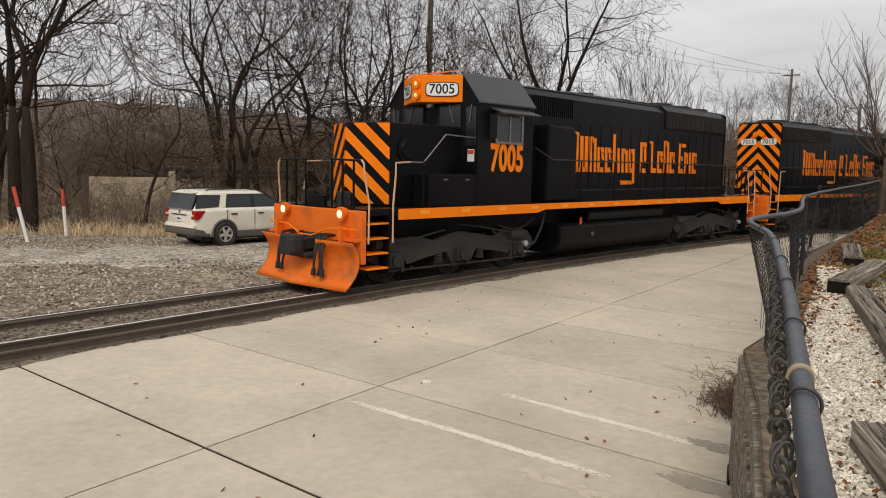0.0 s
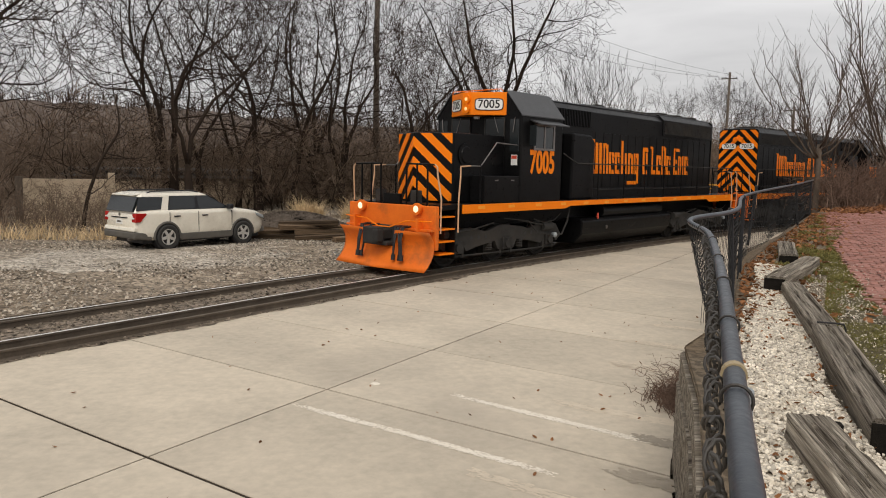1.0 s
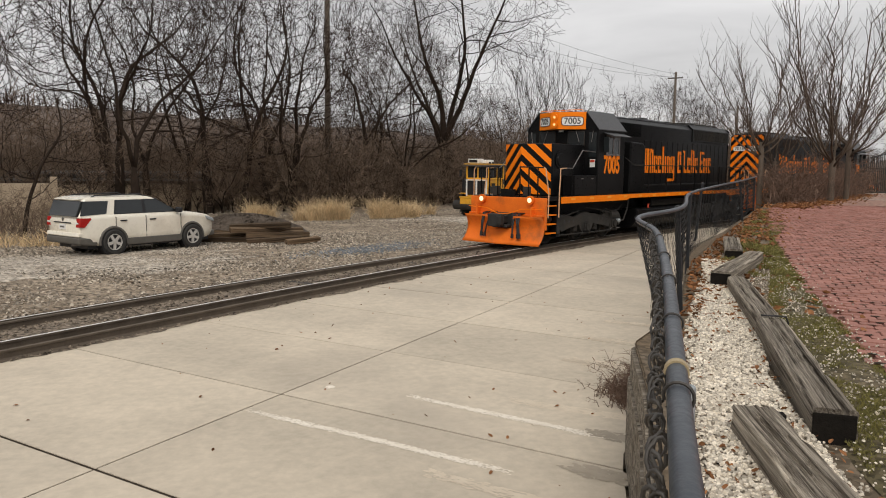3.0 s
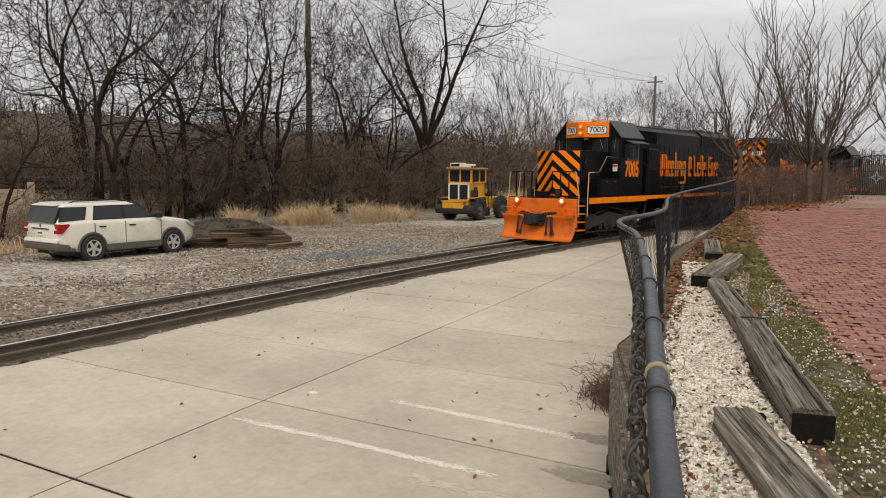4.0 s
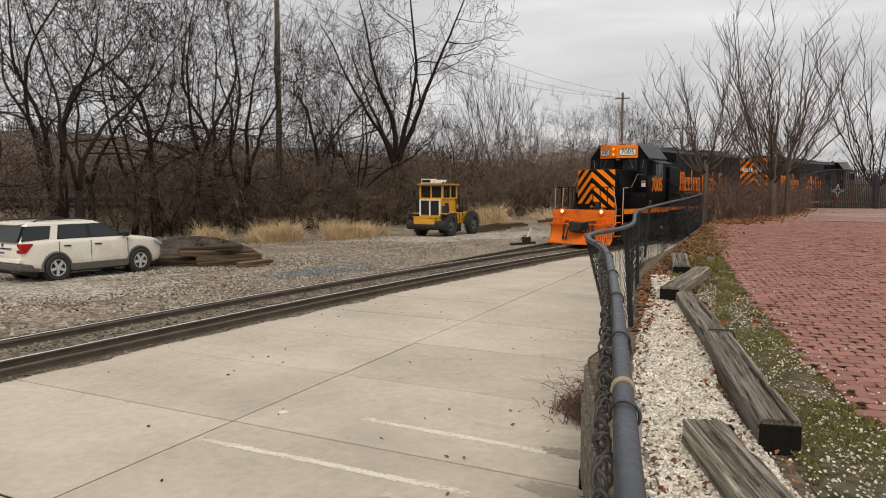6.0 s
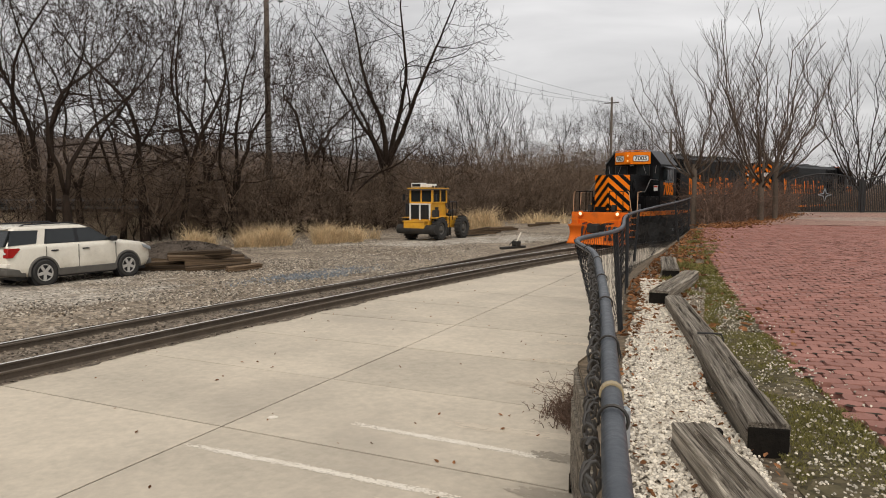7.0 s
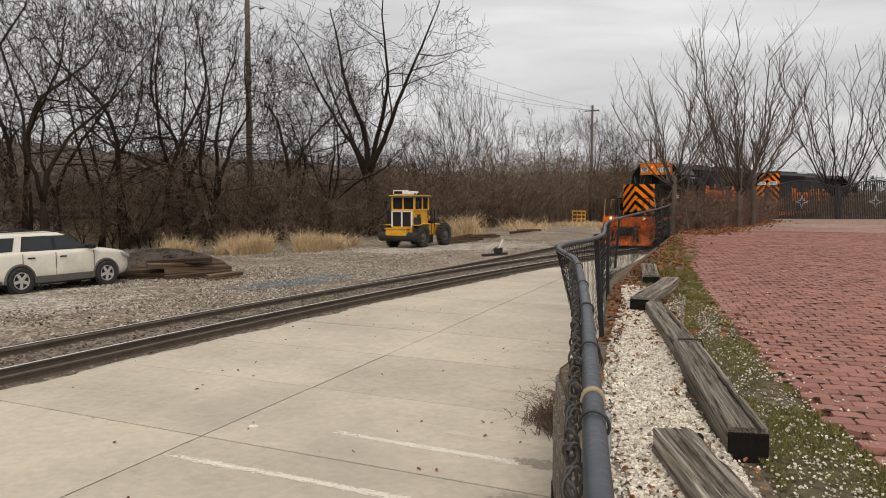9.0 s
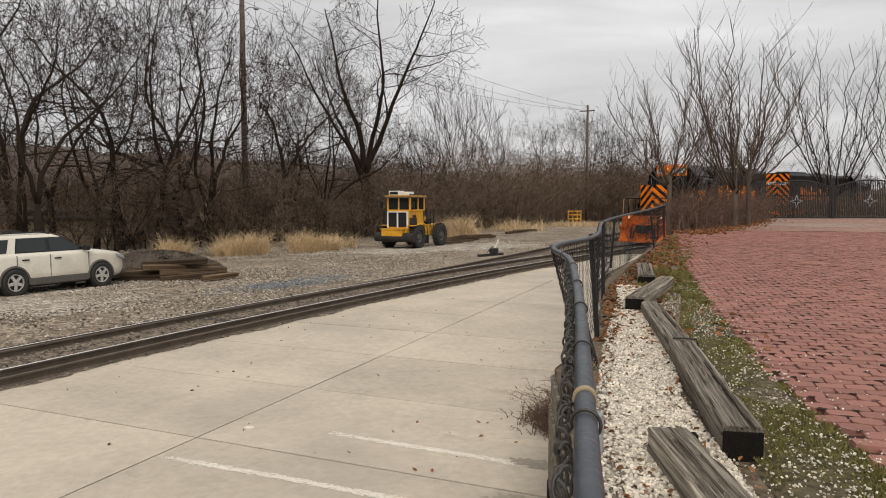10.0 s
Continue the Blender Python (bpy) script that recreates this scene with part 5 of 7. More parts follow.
def rounded(points, k=6):
    """A smooth line through points."""
    p = [Vector(q) for q in points]
    p = [p[0] * 2 - p[1]] + p + [p[-1] * 2 - p[-2]]
    out = []
    for i in range(1, len(p) - 2):
        for j in range(k):
            t = j / k
            a, b, c, d = p[i - 1:i + 3]
            out.append(0.5 * ((2 * b) + (c - a) * t + (2 * a - 5 * b + 4 * c - d) * t * t + (3 * b - 3 * c + d - a) * t ** 3))
    out.append(p[-2])
    return out


TOPLINE = rounded([(x, y, fence_top(x, y) - (0.02 if y < 7 else 0)) for x, y in FENCE[:14]])
fence = thing("chain_link_fence", "black chain-link fence with a bent pipe top rail", "fence", kind="structure")
part("top_rail", Geo().tube(TOPLINE, 0.0225, 14), FENCEBLK, fence, "dented black pipe top rail", smooth=True)


def top_at(d):
    for a, b in zip(TOPLINE, TOPLINE[1:]):
        l = (b - a).length
        if d <= l:
            return a.lerp(b, d / l), (b - a).normalized()
        d -= l
    return TOPLINE[-1], (TOPLINE[-1] - TOPLINE[-2]).normalized()


for (x, y), lean in (((3.78, 7.70), (0.2, 0.0)), ((5.45, 11.0), (0.02, 0.0)), ((8.38, 16.6), (-0.24, 0.0)), ((11.6, 20.1), (0.36, 0.05)), ((14.14, 23.86), (0.06, 0.0)), ((0.15, -0.3), (0, 0))):
    z = bank_z(x, y)
    post = part("fence_post", Geo().tube([(x, y, z - 0.2), (x + lean[0] * -0.5, y + lean[1] * -0.5, z + 1.17)], 0.031, 12), POSTBLK, fence)
    part("post_cap", Geo().lathe([(0, 0.038), (0.03, 0.038), (0.06, 0.022), (0.065, 0.008)], (x - lean[0] * 0.5, y - lean[1] * 0.5, z + 1.15), "z", 12), POSTBLK, post)

# wire fabric: zigzag strands that hook into one another
total = sum((b - a).length for a, b in zip(TOPLINE, TOPLINE[1:]))
wire = Geo()
d, step, flip = 0.3, 0.055, 1
while d < total - 0.1:
    p, t = top_at(d)
    near = (p.x ** 2 + p.y ** 2) ** 0.5
    step = 0.055 if near < 11 else 0.11
    if near < 3.6:
        d += step
        continue
    rows = int(min(1.15, 0.25 + (near - 3.6) * 0.32) / step)
    n2 = Vector((-t.y, t.x, 0)).normalized()
    sag = 0.02 * math.sin(d * 1.7) - (0.22 if near < 7.5 else 0.0)
    pts = []
    for k in range(rows + 1):
        s = flip if k % 2 else -flip
        depth = k * step
        off = n2 * (0.022 + sag * min(depth * 1.2, 1) + 0.008 * s) + t * (s * step * 0.5)
        pts.append(p + off - Vector((0, 0, depth - 0.015)))
    wire.tube(pts, 0.0028 if near < 9.5 else 0.0045, 3, False)
    d += step
    flip = -flip
part("chain_link_mesh", wire, MESHBLK, fence, "diamond wire mesh sagging from the rail")
# loose twisted wire selvage rolled along the near rail
random.seed(12)
loops = Geo()
d = 0.35
while d < 6.5:
    p, t = top_at(d)
    n2 = Vector((-t.y, t.x, 0)).normalized()
    c = p + n2 * (0.036 + random.uniform(-0.006, 0.012)) - Vector((0, 0, random.uniform(0.0, 0.03)))
    pts = []
    for k in range(9):
        a = 2 * math.pi * k / 8 + d * 40
        pts.append(c + n2 * 0.011 * math.cos(a) + Vector((0, 0, 0.019 * math.sin(a))) + t * (0.03 * math.sin(a * 0.5) * (1 if k < 5 else 0.6)))
    loops.tube(pts, 0.0036, 6, False)
    d += 0.034
part("twisted_selvage", loops, WIRE, fence, "rusty twisted wire loops along the rail", smooth=True)
for d in (1.32, 2.1, 2.7, 3.4, 4.2, 5.0, 6.0, 7.0):
    p, t = top_at(d)
    n2 = Vector((-t.y, t.x, 0)).normalized()
    u2 = t.cross(n2)
    pts = [p + 0.028 * (n2 * math.cos(a) + u2 * math.sin(a)) + t * 0.012 * math.sin(a * 0.5 + d) for a in np.linspace(-0.4, 5.6, 16)]
    part("tie_wire", Geo().tube(pts, 0.0036, 6), WIRE, fence)
p, t = top_at(2.88)
part("band_clamp", Geo().tube([p - t * 0.014, p + t * 0.012], 0.0265, 16), BAND, fence, "tan band clamp round the rail")
q = p + Vector((0.026, -0.012, -0.06)) - t * 0.04
part("clamp_tab", Geo().box(-0.008, 0.008, -0.012, 0.012, -0.045, 0.045, Matrix.Translation(q)), GALV, fence, "grey metal tab", bevel=0.006)

# timber wall under the fence
wall = thing("retaining_wall", "weathered timber retaining wall between lot and bank", "retaining wall", kind="structure")
pts = [Vector(p) for p in FENCE[:11]]
for course in range(4):
    z0 = -0.2 + course * 0.275
    for k, (a, b) in enumerate(zip(pts, pts[1:])):
        l = (b - a).length
        m = Matrix.Translation((a.x, a.y, z0)) @ pose(0, 0, 0, 0, 0, math.degrees(math.atan2(b.y - a.y, b.x - a.x)))
        if l > 8 and course == 3:
            continue
        part("wall_timber", Geo().box(0.006, l - 0.006, -0.02 - 0.015 * (course % 2), 0.05 - 0.02 * (course == 3), 0.005, 0.268, m), TIMBER, wall)


def landscape_timber(name, x0, y0, x1, y1, w, h, label, lift=0.0, notch=False):
    """A heavy squared timber lying on the bank, checked and split, with a tarred end."""
    l = math.hypot(x1 - x0, y1 - y0)
    z = bank_z((x0 + x1) / 2, (y0 + y1) / 2) - 0.02 + lift
    ob = thing(name, label, "timber", "border timbers", m=Matrix.Translation((x0, y0, z)) @ pose(0, 0, 0, 0, 0, math.degrees(math.atan2(y1 - y0, x1 - x0))))
    g, n = Geo(), 46
    ring = [(-w / 2, 0), (w / 2, 0)] + [(w / 2, h * q) for q in (0.2, 0.4, 0.6, 0.8, 0.93)]
    ring += [(w * (0.47 - 0.94 * q / 17), h) for q in range(18)] + [(-w / 2, h * q) for q in (0.93, 0.8, 0.6, 0.4, 0.2)]
    cracks = [(random.uniform(-0.32, 0.32) * w, random.uniform(0.018, 0.04), random.uniform(-0.2, 0.5), random.uniform(0.6, 1.2)) for _ in range(3)]
    for i in range(n + 1):
        x = l * i / n
        for j, (y, zz) in enumerate(ring):
            e = 0.010 * noise.noise(Vector((x * 1.6 + x0, y * 70 + y0, zz * 60))) + 0.008 * noise.noise(Vector((x * 0.9 + x0, y * 8, zz * 8 + 3)))
            drop = 0.0
            if zz >= h:
                for cy, depth, ca, cb in cracks:
                    near = abs(y - cy - 0.012 * noise.noise(Vector((x * 2.2, cy * 40, 1))))
                    if ca * l < x < cb * l and near < 0.011:
                        drop = max(drop, depth)
                drop += 0.014 * max(0.0, abs(y) / (w / 2) - 0.82) * 5
            wear = 0.03 * max(0.0, noise.noise(Vector((x * 3.1 + y0, 4, j * 0.02)))) if zz >= h * 0.9 and abs(y) > w * 0.38 else 0.0
            side = 1 if y > 0 else -1
            g.v.append((x + (0.014 * noise.noise(Vector((j, x0, i))) if i in (0, n) else 0), y + (e if zz < h else 0) - side * wear * 0.6, max(zz + (e if zz > 0 else 0) - drop - wear, 0.0)))
    m = len(ring)
    for i in range(n):
        for j in range(m):
            a, b = i * m + j, i * m + (j + 1) % m
            g.f.append((a, b, b + m, a + m))
    g.f.append(tuple(range(m))[::-1])
    g.f.append(tuple(n * m + j for j in range(m)))
    part("beam", g, TIMBER, ob)
    part("end_grain", Geo().box(-0.012, 0.004, -w / 2 + 0.006, w / 2 - 0.006, 0.004, h - 0.03), TIMBEREND, ob, "black tarred cut end", bevel=0.012)
    # No recess is cut: a near-black block paints the notch's shade.
    if notch:
        part("mortise_block", Geo().box(0.03, 0.10, w / 2 - 0.05, w / 2 + 0.035, 0.02, h - 0.02), TIMBEREND, ob, "black block painting the shade of a notch")
    return ob


random.seed(88)
landscape_timber("border_timber", 2.88, 3.83, 4.03, 6.36, 0.25, 0.23, "weathered grey timber with a black sawn end on gravel")
landscape_timber("border_timber", 4.05, 6.40, 5.2, 9.05, 0.24, 0.22, "weathered grey timber lying end to end with another")
landscape_timber("border_timber", 5.05, 9.2, 6.9, 11.5, 0.27, 0.22, "weathered grey timber lying askew on the gravel", 0.015)
landscape_timber("border_timber", 6.62, 11.68, 7.85, 14.0, 0.30, 0.22, "weathered grey timber at the end of the row")
landscape_timber("border_timber", 2.45, 3.97, 1.80, 1.6, 0.245, 0.22, "split weathered grey timber with a black block painting the shade of a notch", 0.0, True)
strap = Geo().tube([(3.98, 6.45, 1.172), (4.1, 6.38, 1.176), (4.17, 6.34, 1.172), (4.19, 6.33, 1.12), (4.18, 6.33, 1.06)], 0.009, 6)
tagged(part("steel_strap", strap, IRON), "rusty black strap over a timber joint", "strap")


# ---------------------------------------------------------------- car
def car():
    ob = thing("suv", "dusty white sport utility car parked on gravel", "car", m=pose(-6.92, 25.6, -0.235, 0, 0, 47.5) @ Matrix.Diagonal((1, 1, 1.04, 1)))
    # body: cross sections along the length, tail to nose
    xs = [-2.50, -2.46, -2.36, -2.1, -1.43, -0.9, -0.2, 0.5, 1.0, 1.43, 1.85, 2.12, 2.30, 2.42, 2.47]
    belt = [1.02, 1.12, 1.17, 1.19, 1.20, 1.20, 1.19, 1.18, 1.17, 1.15, 1.11, 1.06, 0.99, 0.88, 0.74]
    half = [0.84, 0.91, 0.95, 0.975, 0.985, 0.985, 0.985, 0.985, 0.985, 0.98, 0.955, 0.92, 0.86, 0.76, 0.66]
    low = [0.52, 0.42, 0.36, 0.30, 0.28, 0.28, 0.28, 0.28, 0.28, 0.28, 0.28, 0.30, 0.34, 0.40, 0.46]
    g = Geo()
    for x, b, h, z in zip(xs, belt, half, low):
        ring = [(-h * 0.9, z), (-h * 0.985, z + 0.12), (-h, 0.60), (-h * 0.975, 0.78), (-h * 0.985, b - 0.13), (-h * 0.965, b - 0.05), (-h * 0.90, b), (-h * 0.45, b + 0.025), (0, b + 0.035)]
        ring += [(-y, zz) for y, zz in ring[-2::-1]]
        n = len(ring)
        g.v += [(x, y, zz) for y, zz in ring]
    for i in range(len(xs) - 1):
        for j in range(n):
            a, b = i * n + j, i * n + (j + 1) % n
            g.f.append((a, b, b + n, a + n))
    g.f += [tuple(range(n)), tuple((len(xs) - 1) * n + j for j in range(n))[::-1]]
    body = part("body", g, CARWHITE, ob, "dusty white bodywork", smooth=True)
    # upper body with a tapering, slightly domed roof
    Z0, Z1, Y0, Y1 = 1.14, 1.65, 0.905, 0.755
    gh = Geo()
    rings = []
    for z, xa, xb, y in ((Z0, -2.47, 1.06, Y0), (Z1, -2.27, 0.20, Y1), (1.715, -2.22, 0.02, Y1 - 0.06), (1.75, -2.0, -0.25, Y1 - 0.28)):
        c = 0.10
        rings.append([(xa + c, -y, z), (xb - c, -y, z), (xb, -y + c * 1.6, z), (xb + 0.04, 0, z), (xb, y - c * 1.6, z), (xb - c, y, z), (xa + c, y, z), (xa, y - c, z), (xa - 0.03, 0, z), (xa, -y + c, z)])
    m = 10
    gh.v = [p for r in rings for p in r]
    for i in range(3):
        for j in range(m):
            a, b = i * m + j, i * m + (j + 1) % m
            gh.f.append((a, b, b + m, a + m))
    gh.f.append(tuple(range(3 * m, 4 * m)))
    part("roof", gh, CARWHITE, body, "white roof and pillars", bevel=0.015)

    def pane(name, poly, s, lift, material, label=""):
        """A panel on the sloping side of the upper body."""
        side = lambda z: Y0 + (Y1 - Y0) * (z - Z0) / (Z1 - Z0)
        n = len(poly)
        v = [(x, s * (side(z) + o), z) for o in (-0.02, lift) for x, z in poly]
        return part(name, Geo().add(v, [tuple(range(n))[::-1], tuple(range(n, 2 * n))] + [(i, (i + 1) % n, n + (i + 1) % n, n + i) for i in range(n)]), material, body, label)

    for s in (-1, 1):
        pane("window_trim", [(1.0, 1.20), (-1.36, 1.20), (-1.24, 1.625), (0.16, 1.625)], s, 0.004, TEXTBLK, "black window surround")
        pane("front_window", [(0.90, 1.225), (-0.24, 1.225), (-0.24, 1.60), (0.14, 1.60)], s, 0.009, GLASSDK, "dark side glass")
        pane("rear_window", [(-0.36, 1.225), (-1.31, 1.225), (-1.21, 1.60), (-0.36, 1.60)], s, 0.009, GLASSDK, "dark side glass")
        pane("quarter_window", [(-1.60, 1.225), (-2.43, 1.19), (-2.29, 1.61), (-1.47, 1.60)], s, 0.009, GLASSDK, "dark tinted quarter glass")
        part("mirror", Geo().box(0.80, 0.98, min(s * 0.92, s * 1.13), max(s * 0.92, s * 1.13), 1.18, 1.34), TEXTBLK, body, "black door mirror", bevel=0.04)
        part("rocker_panel", Geo().box(-0.98, 0.98, min(s * 0.90, s * 1.0), max(s * 0.90, s * 1.0), 0.26, 0.47), CARTRIM, body, "grey plastic sill", bevel=0.02)
        for x in (-1.34, -0.30, 1.0):
            part("door_seam", Geo().box(x - 0.006, x + 0.006, min(s * 0.94, s * 0.9865), max(s * 0.94, s * 0.9865), 0.47 if x > -1 else 0.82, 1.13), CARTRIM, body)
        for x in (-1.08, -0.06):
            part("door_handle", Geo().box(x - 0.11, x + 0.11, min(s * 0.95, s * 1.0), max(s * 0.95, s * 1.0), 0.985, 1.025), TEXTBLK, body, "black handle", bevel=0.01)
        part("roof_rail", Geo().tube([(-1.95, s * 0.64, 1.71), (-1.8, s * 0.64, 1.77), (-0.3, s * 0.63, 1.79), (-0.1, s * 0.63, 1.71)], 0.02, 8), TEXTBLK, body, "black roof rail")
        tl = Geo().prism([(-2.51, 0.86), (-2.34, 0.86), (-2.12, 1.09), (-2.14, 1.125), (-2.48, 1.125)], "y", s * 0.74, s * 0.968)
        part("tail_light", tl, REDLENS, body, "red tail light", bevel=0.012)
        part("reversing_lens", Geo().box(-2.522, -2.505, min(s * 0.75, s * 0.9), max(s * 0.75, s * 0.9), 0.96, 1.0), WHITE, body, "pale reversing lens")
        hl = Geo().prism([(2.08, 0.90), (2.40, 0.80), (2.36, 0.92), (2.02, 1.02)], "y", s * 0.72, s * 0.93)
        part("headlight", hl, GALV, body, "clear headlight", bevel=0.02)
    part("rear_glass", Geo().prism([(-2.535, 1.17), (-2.44, 1.17), (-2.27, 1.615), (-2.345, 1.615)], "y", -0.80, 0.80), GLASSDK, body, "dark rear window", bevel=0.01)
    part("windshield", Geo().add([(1.03, -0.80, 1.18), (1.03, 0.80, 1.18), (0.27, 0.68, 1.63), (0.27, -0.68, 1.63), (1.0, -0.80, 1.16), (1.0, 0.80, 1.16), (0.24, 0.68, 1.61), (0.24, -0.68, 1.61)],
                                  [(0, 1, 2, 3), (7, 6, 5, 4), (0, 4, 5, 1), (1, 5, 6, 2), (2, 6, 7, 3), (3, 7, 4, 0)]), GLASSDK, body, "windshield")
    part("spoiler", Geo().prism([(-2.40, 1.645), (-2.05, 1.70), (-2.05, 1.735), (-2.38, 1.672)], "y", -0.68, 0.68), CARWHITE, body, "white roof spoiler", bevel=0.012)
    part("rear_bumper", Geo().prism([(-2.55, 0.36), (-1.95, 0.28), (-1.95, 0.50), (-2.0, 0.56), (-2.56, 0.57)], "y", -0.96, 0.96), CARTRIM, body, "grey plastic bumper", bevel=0.05)
    part("bumper_step", Geo().prism([(-2.56, 0.58), (-2.2, 0.58), (-2.2, 0.70), (-2.53, 0.70)], "y", -0.93, 0.93), CARWHITE, body, "", bevel=0.03)
    part("front_bumper", Geo().prism([(2.52, 0.34), (1.95, 0.28), (1.95, 0.48), (2.50, 0.52)], "y", -0.8, 0.8), CARTRIM, body, "grey front bumper", bevel=0.05)
    part("tailgate_trim", Geo().box(-2.525, -2.47, -0.48, 0.48, 0.965, 0.995), TEXTBLK, body)
    part("badge", Geo().lathe([(0.0, 0.055), (-0.012, 0.05)], (-2.50, 0, 1.07), "x", 14), CARTRIM, body, "small dark oval badge")
    part("plate_bar", Geo().box(-2.528, -2.50, -0.17, 0.17, 0.78, 0.93), WHITE, body, "pale plate")
    part("plate_text_bar", Geo().box(-2.532, -2.527, -0.12, 0.12, 0.83, 0.88), CARTRIM, body)
    part("exhaust_pipe", Geo().cyl((-2.58, -0.62, 0.34), (-2.3, -0.62, 0.34), 0.035, 10), STEEL, body)
    part("underbody", Geo().box(-2.2, 2.2, -0.82, 0.82, 0.20, 0.34), TEXTBLK, body)
    for a in (-1.43, 1.43):
        for s in (-1, 1):
            arc = [(a + 0.45 * math.cos(q), s * 0.972, 0.37 + 0.45 * math.sin(q)) for q in np.linspace(-0.15, math.pi + 0.15, 19)]
            part("wheel_arch", Geo().tube(arc, 0.04, 8), CARTRIM, body, "grey plastic arch trim")
            # Black disc over the closed body paints the shade inside the wheel arch.
            disc = [(a + 0.43 * math.cos(q), 0.37 + 0.43 * math.sin(q)) for q in np.linspace(0, 2 * math.pi, 29)[:-1]]
            part("arch_liner", Geo().prism(disc, "y", s * 0.991, s * 0.70), TEXTBLK, body)
    for x in (-1.43, 1.43):
        for s in (-1, 1):
            w = part("wheel", Geo().lathe([(s * -0.11, 0.24), (s * -0.12, 0.34), (s * -0.09, 0.378), (s * 0.09, 0.378), (s * 0.12, 0.345), (s * 0.115, 0.26), (s * 0.06, 0.25)], (0, 0, 0), "y", 30), RUBBER, ob, "black tyre")
            w.location = (x, s * 0.925, 0.378)
            r = Geo().lathe([(s * 0.03, 0.25), (s * 0.11, 0.245), (s * 0.11, 0.225), (s * 0.05, 0.215), (s * 0.04, 0.03)], (0, 0, 0), "y", 24)
            part("rim_ring", r, ALLOY, w, "silver rim")
            part("hub_cap", Geo().cyl((0, s * 0.04, 0), (0, s * 0.115, 0), 0.055, 12), ALLOY, w)
            for k in range(5):
                spoke = Geo().box(0.04, 0.235, min(s * 0.075, s * 0.108), max(s * 0.075, s * 0.108), -0.042, 0.042, Matrix.Rotation(2 * math.pi * k / 5 + 0.4, 4, "Y"))
                part("spoke", spoke, ALLOY, w)


car()


# ---------------------------------------------------------------- yellow rail tractor
def tractor():
    ob = thing("yellow_tractor", "old yellow four-wheeled rail yard tractor parked on gravel", "tractor", m=pose(8.75, 43.4, -0.24, 0, 0, 48))
    chassis = part("chassis", Geo().box(-1.95, 0.3, -0.70, 0.70, 0.70, 1.12).box(0.3, 2.3, -0.62, 0.62, 0.66, 1.34), YELLOW, ob, "yellow steel chassis", bevel=0.03)
    part("counterweight", Geo().box(-2.32, -1.72, -0.62, 0.80, 0.72, 1.10), YELLOW, chassis, "scraped yellow front plate", bevel=0.04)
    part("step_plate", Geo().box(-2.36, -1.8, -0.66, 0.84, 1.10, 1.16), YELLOW, chassis, bevel=0.01)
    part("roller", Geo().cyl((-2.05, -1.3, 0.66), (-2.05, 1.3, 0.66), 0.27, 18), GRIME, chassis, "dark rusty roller bumper")
    for y in (-1.02, 1.02):
        part("roller_bracket", Geo().box(-2.1, -1.6, y - 0.05, y + 0.05, 0.6, 1.0), GRIME, chassis)
    # engine housing under the cab, with twin grilles
    house = part("engine_housing", Geo().box(-1.74, 0.0, -0.74, 0.74, 1.12, 2.16), YELLOW, ob, "yellow engine housing", bevel=0.02)
    for y0, y1 in ((-0.62, -0.06), (0.06, 0.62)):
        rad = part("radiator_grille", Geo().box(-1.775, -1.745, y0, y1, 1.26, 2.08), TEXTBLK, house, "black grille")
        for k in range(6):
            y = y0 + (y1 - y0) * (k + 0.5) / 6
            part("grille_bar", Geo().box(-1.785, -1.775, y - 0.008, y + 0.008, 1.28, 2.06), GRIME, rad)
    for y in (-0.67, 0.0, 0.67):
        part("grille_rim", Geo().box(-1.80, -1.745, y - 0.045, y + 0.045, 1.20, 2.14), WHITE, house, "pale grille frame")
    part("grille_rim", Geo().box(-1.80, -1.745, -0.71, 0.71, 2.10, 2.16), WHITE, house)
    part("side_hatch", Geo().box(-1.3, -0.9, -0.752, -0.738, 1.6, 1.95).box(-1.3, -0.9, 0.738, 0.752, 1.6, 1.95), TEXTBLK, house, "dark side hatch")
    # cab: corner posts, glass between, roof
    cab = part("cab", Geo().box(-1.62, 0.02, -0.78, 0.78, 2.16, 2.26), YELLOW, ob, "yellow cab with dark windows", bevel=0.01)
    for x in (-1.60, -0.72, 0.0):
        for s in (-1, 1):
            part("cab_post", Geo().box(x - 0.055, x + 0.055, min(s * 0.70, s * 0.80), max(s * 0.70, s * 0.80), 2.2, 2.98), YELLOW, cab, bevel=0.01)
    for x in (-1.60, 0.0):
        part("cab_post", Geo().box(x - 0.04, x + 0.04, -0.04, 0.04, 2.2, 2.98), YELLOW, cab)
        for y in (-0.37, 0.37):
            part("cab_glass", Geo().box(x - 0.012, x + 0.012, y - 0.33, y + 0.33, 2.26, 2.94), GLASSDK, cab, "dark glass")
    for s in (-1, 1):
        for x0, x1 in ((-1.54, -0.78), (-0.66, -0.06)):
            part("cab_glass", Geo().box(x0, x1, min(s * 0.74, s * 0.76), max(s * 0.74, s * 0.76), 2.26, 2.94), GLASSDK, cab, "dark glass")
    part("roof", Geo().box(-1.80, 0.14, -0.88, 0.88, 2.97, 3.08), YELLOW, cab, "yellow roof with a rusty edge", bevel=0.025)
    part("roof_edge", Geo().box(-1.83, -1.79, -0.9, 0.9, 2.93, 3.03).box(-1.8, 0.14, -0.91, -0.87, 2.94, 3.02), RAILRUST, cab, "rusty trim")
    part("air_conditioner", Geo().box(-1.55, -0.95, 0.02, 0.74, 3.10, 3.36), WHITE, cab, "white roof unit", bevel=0.03)
    part("unit_grille", Geo().box(-1.565, -1.55, 0.10, 0.66, 3.15, 3.31), TEXTBLK, cab)
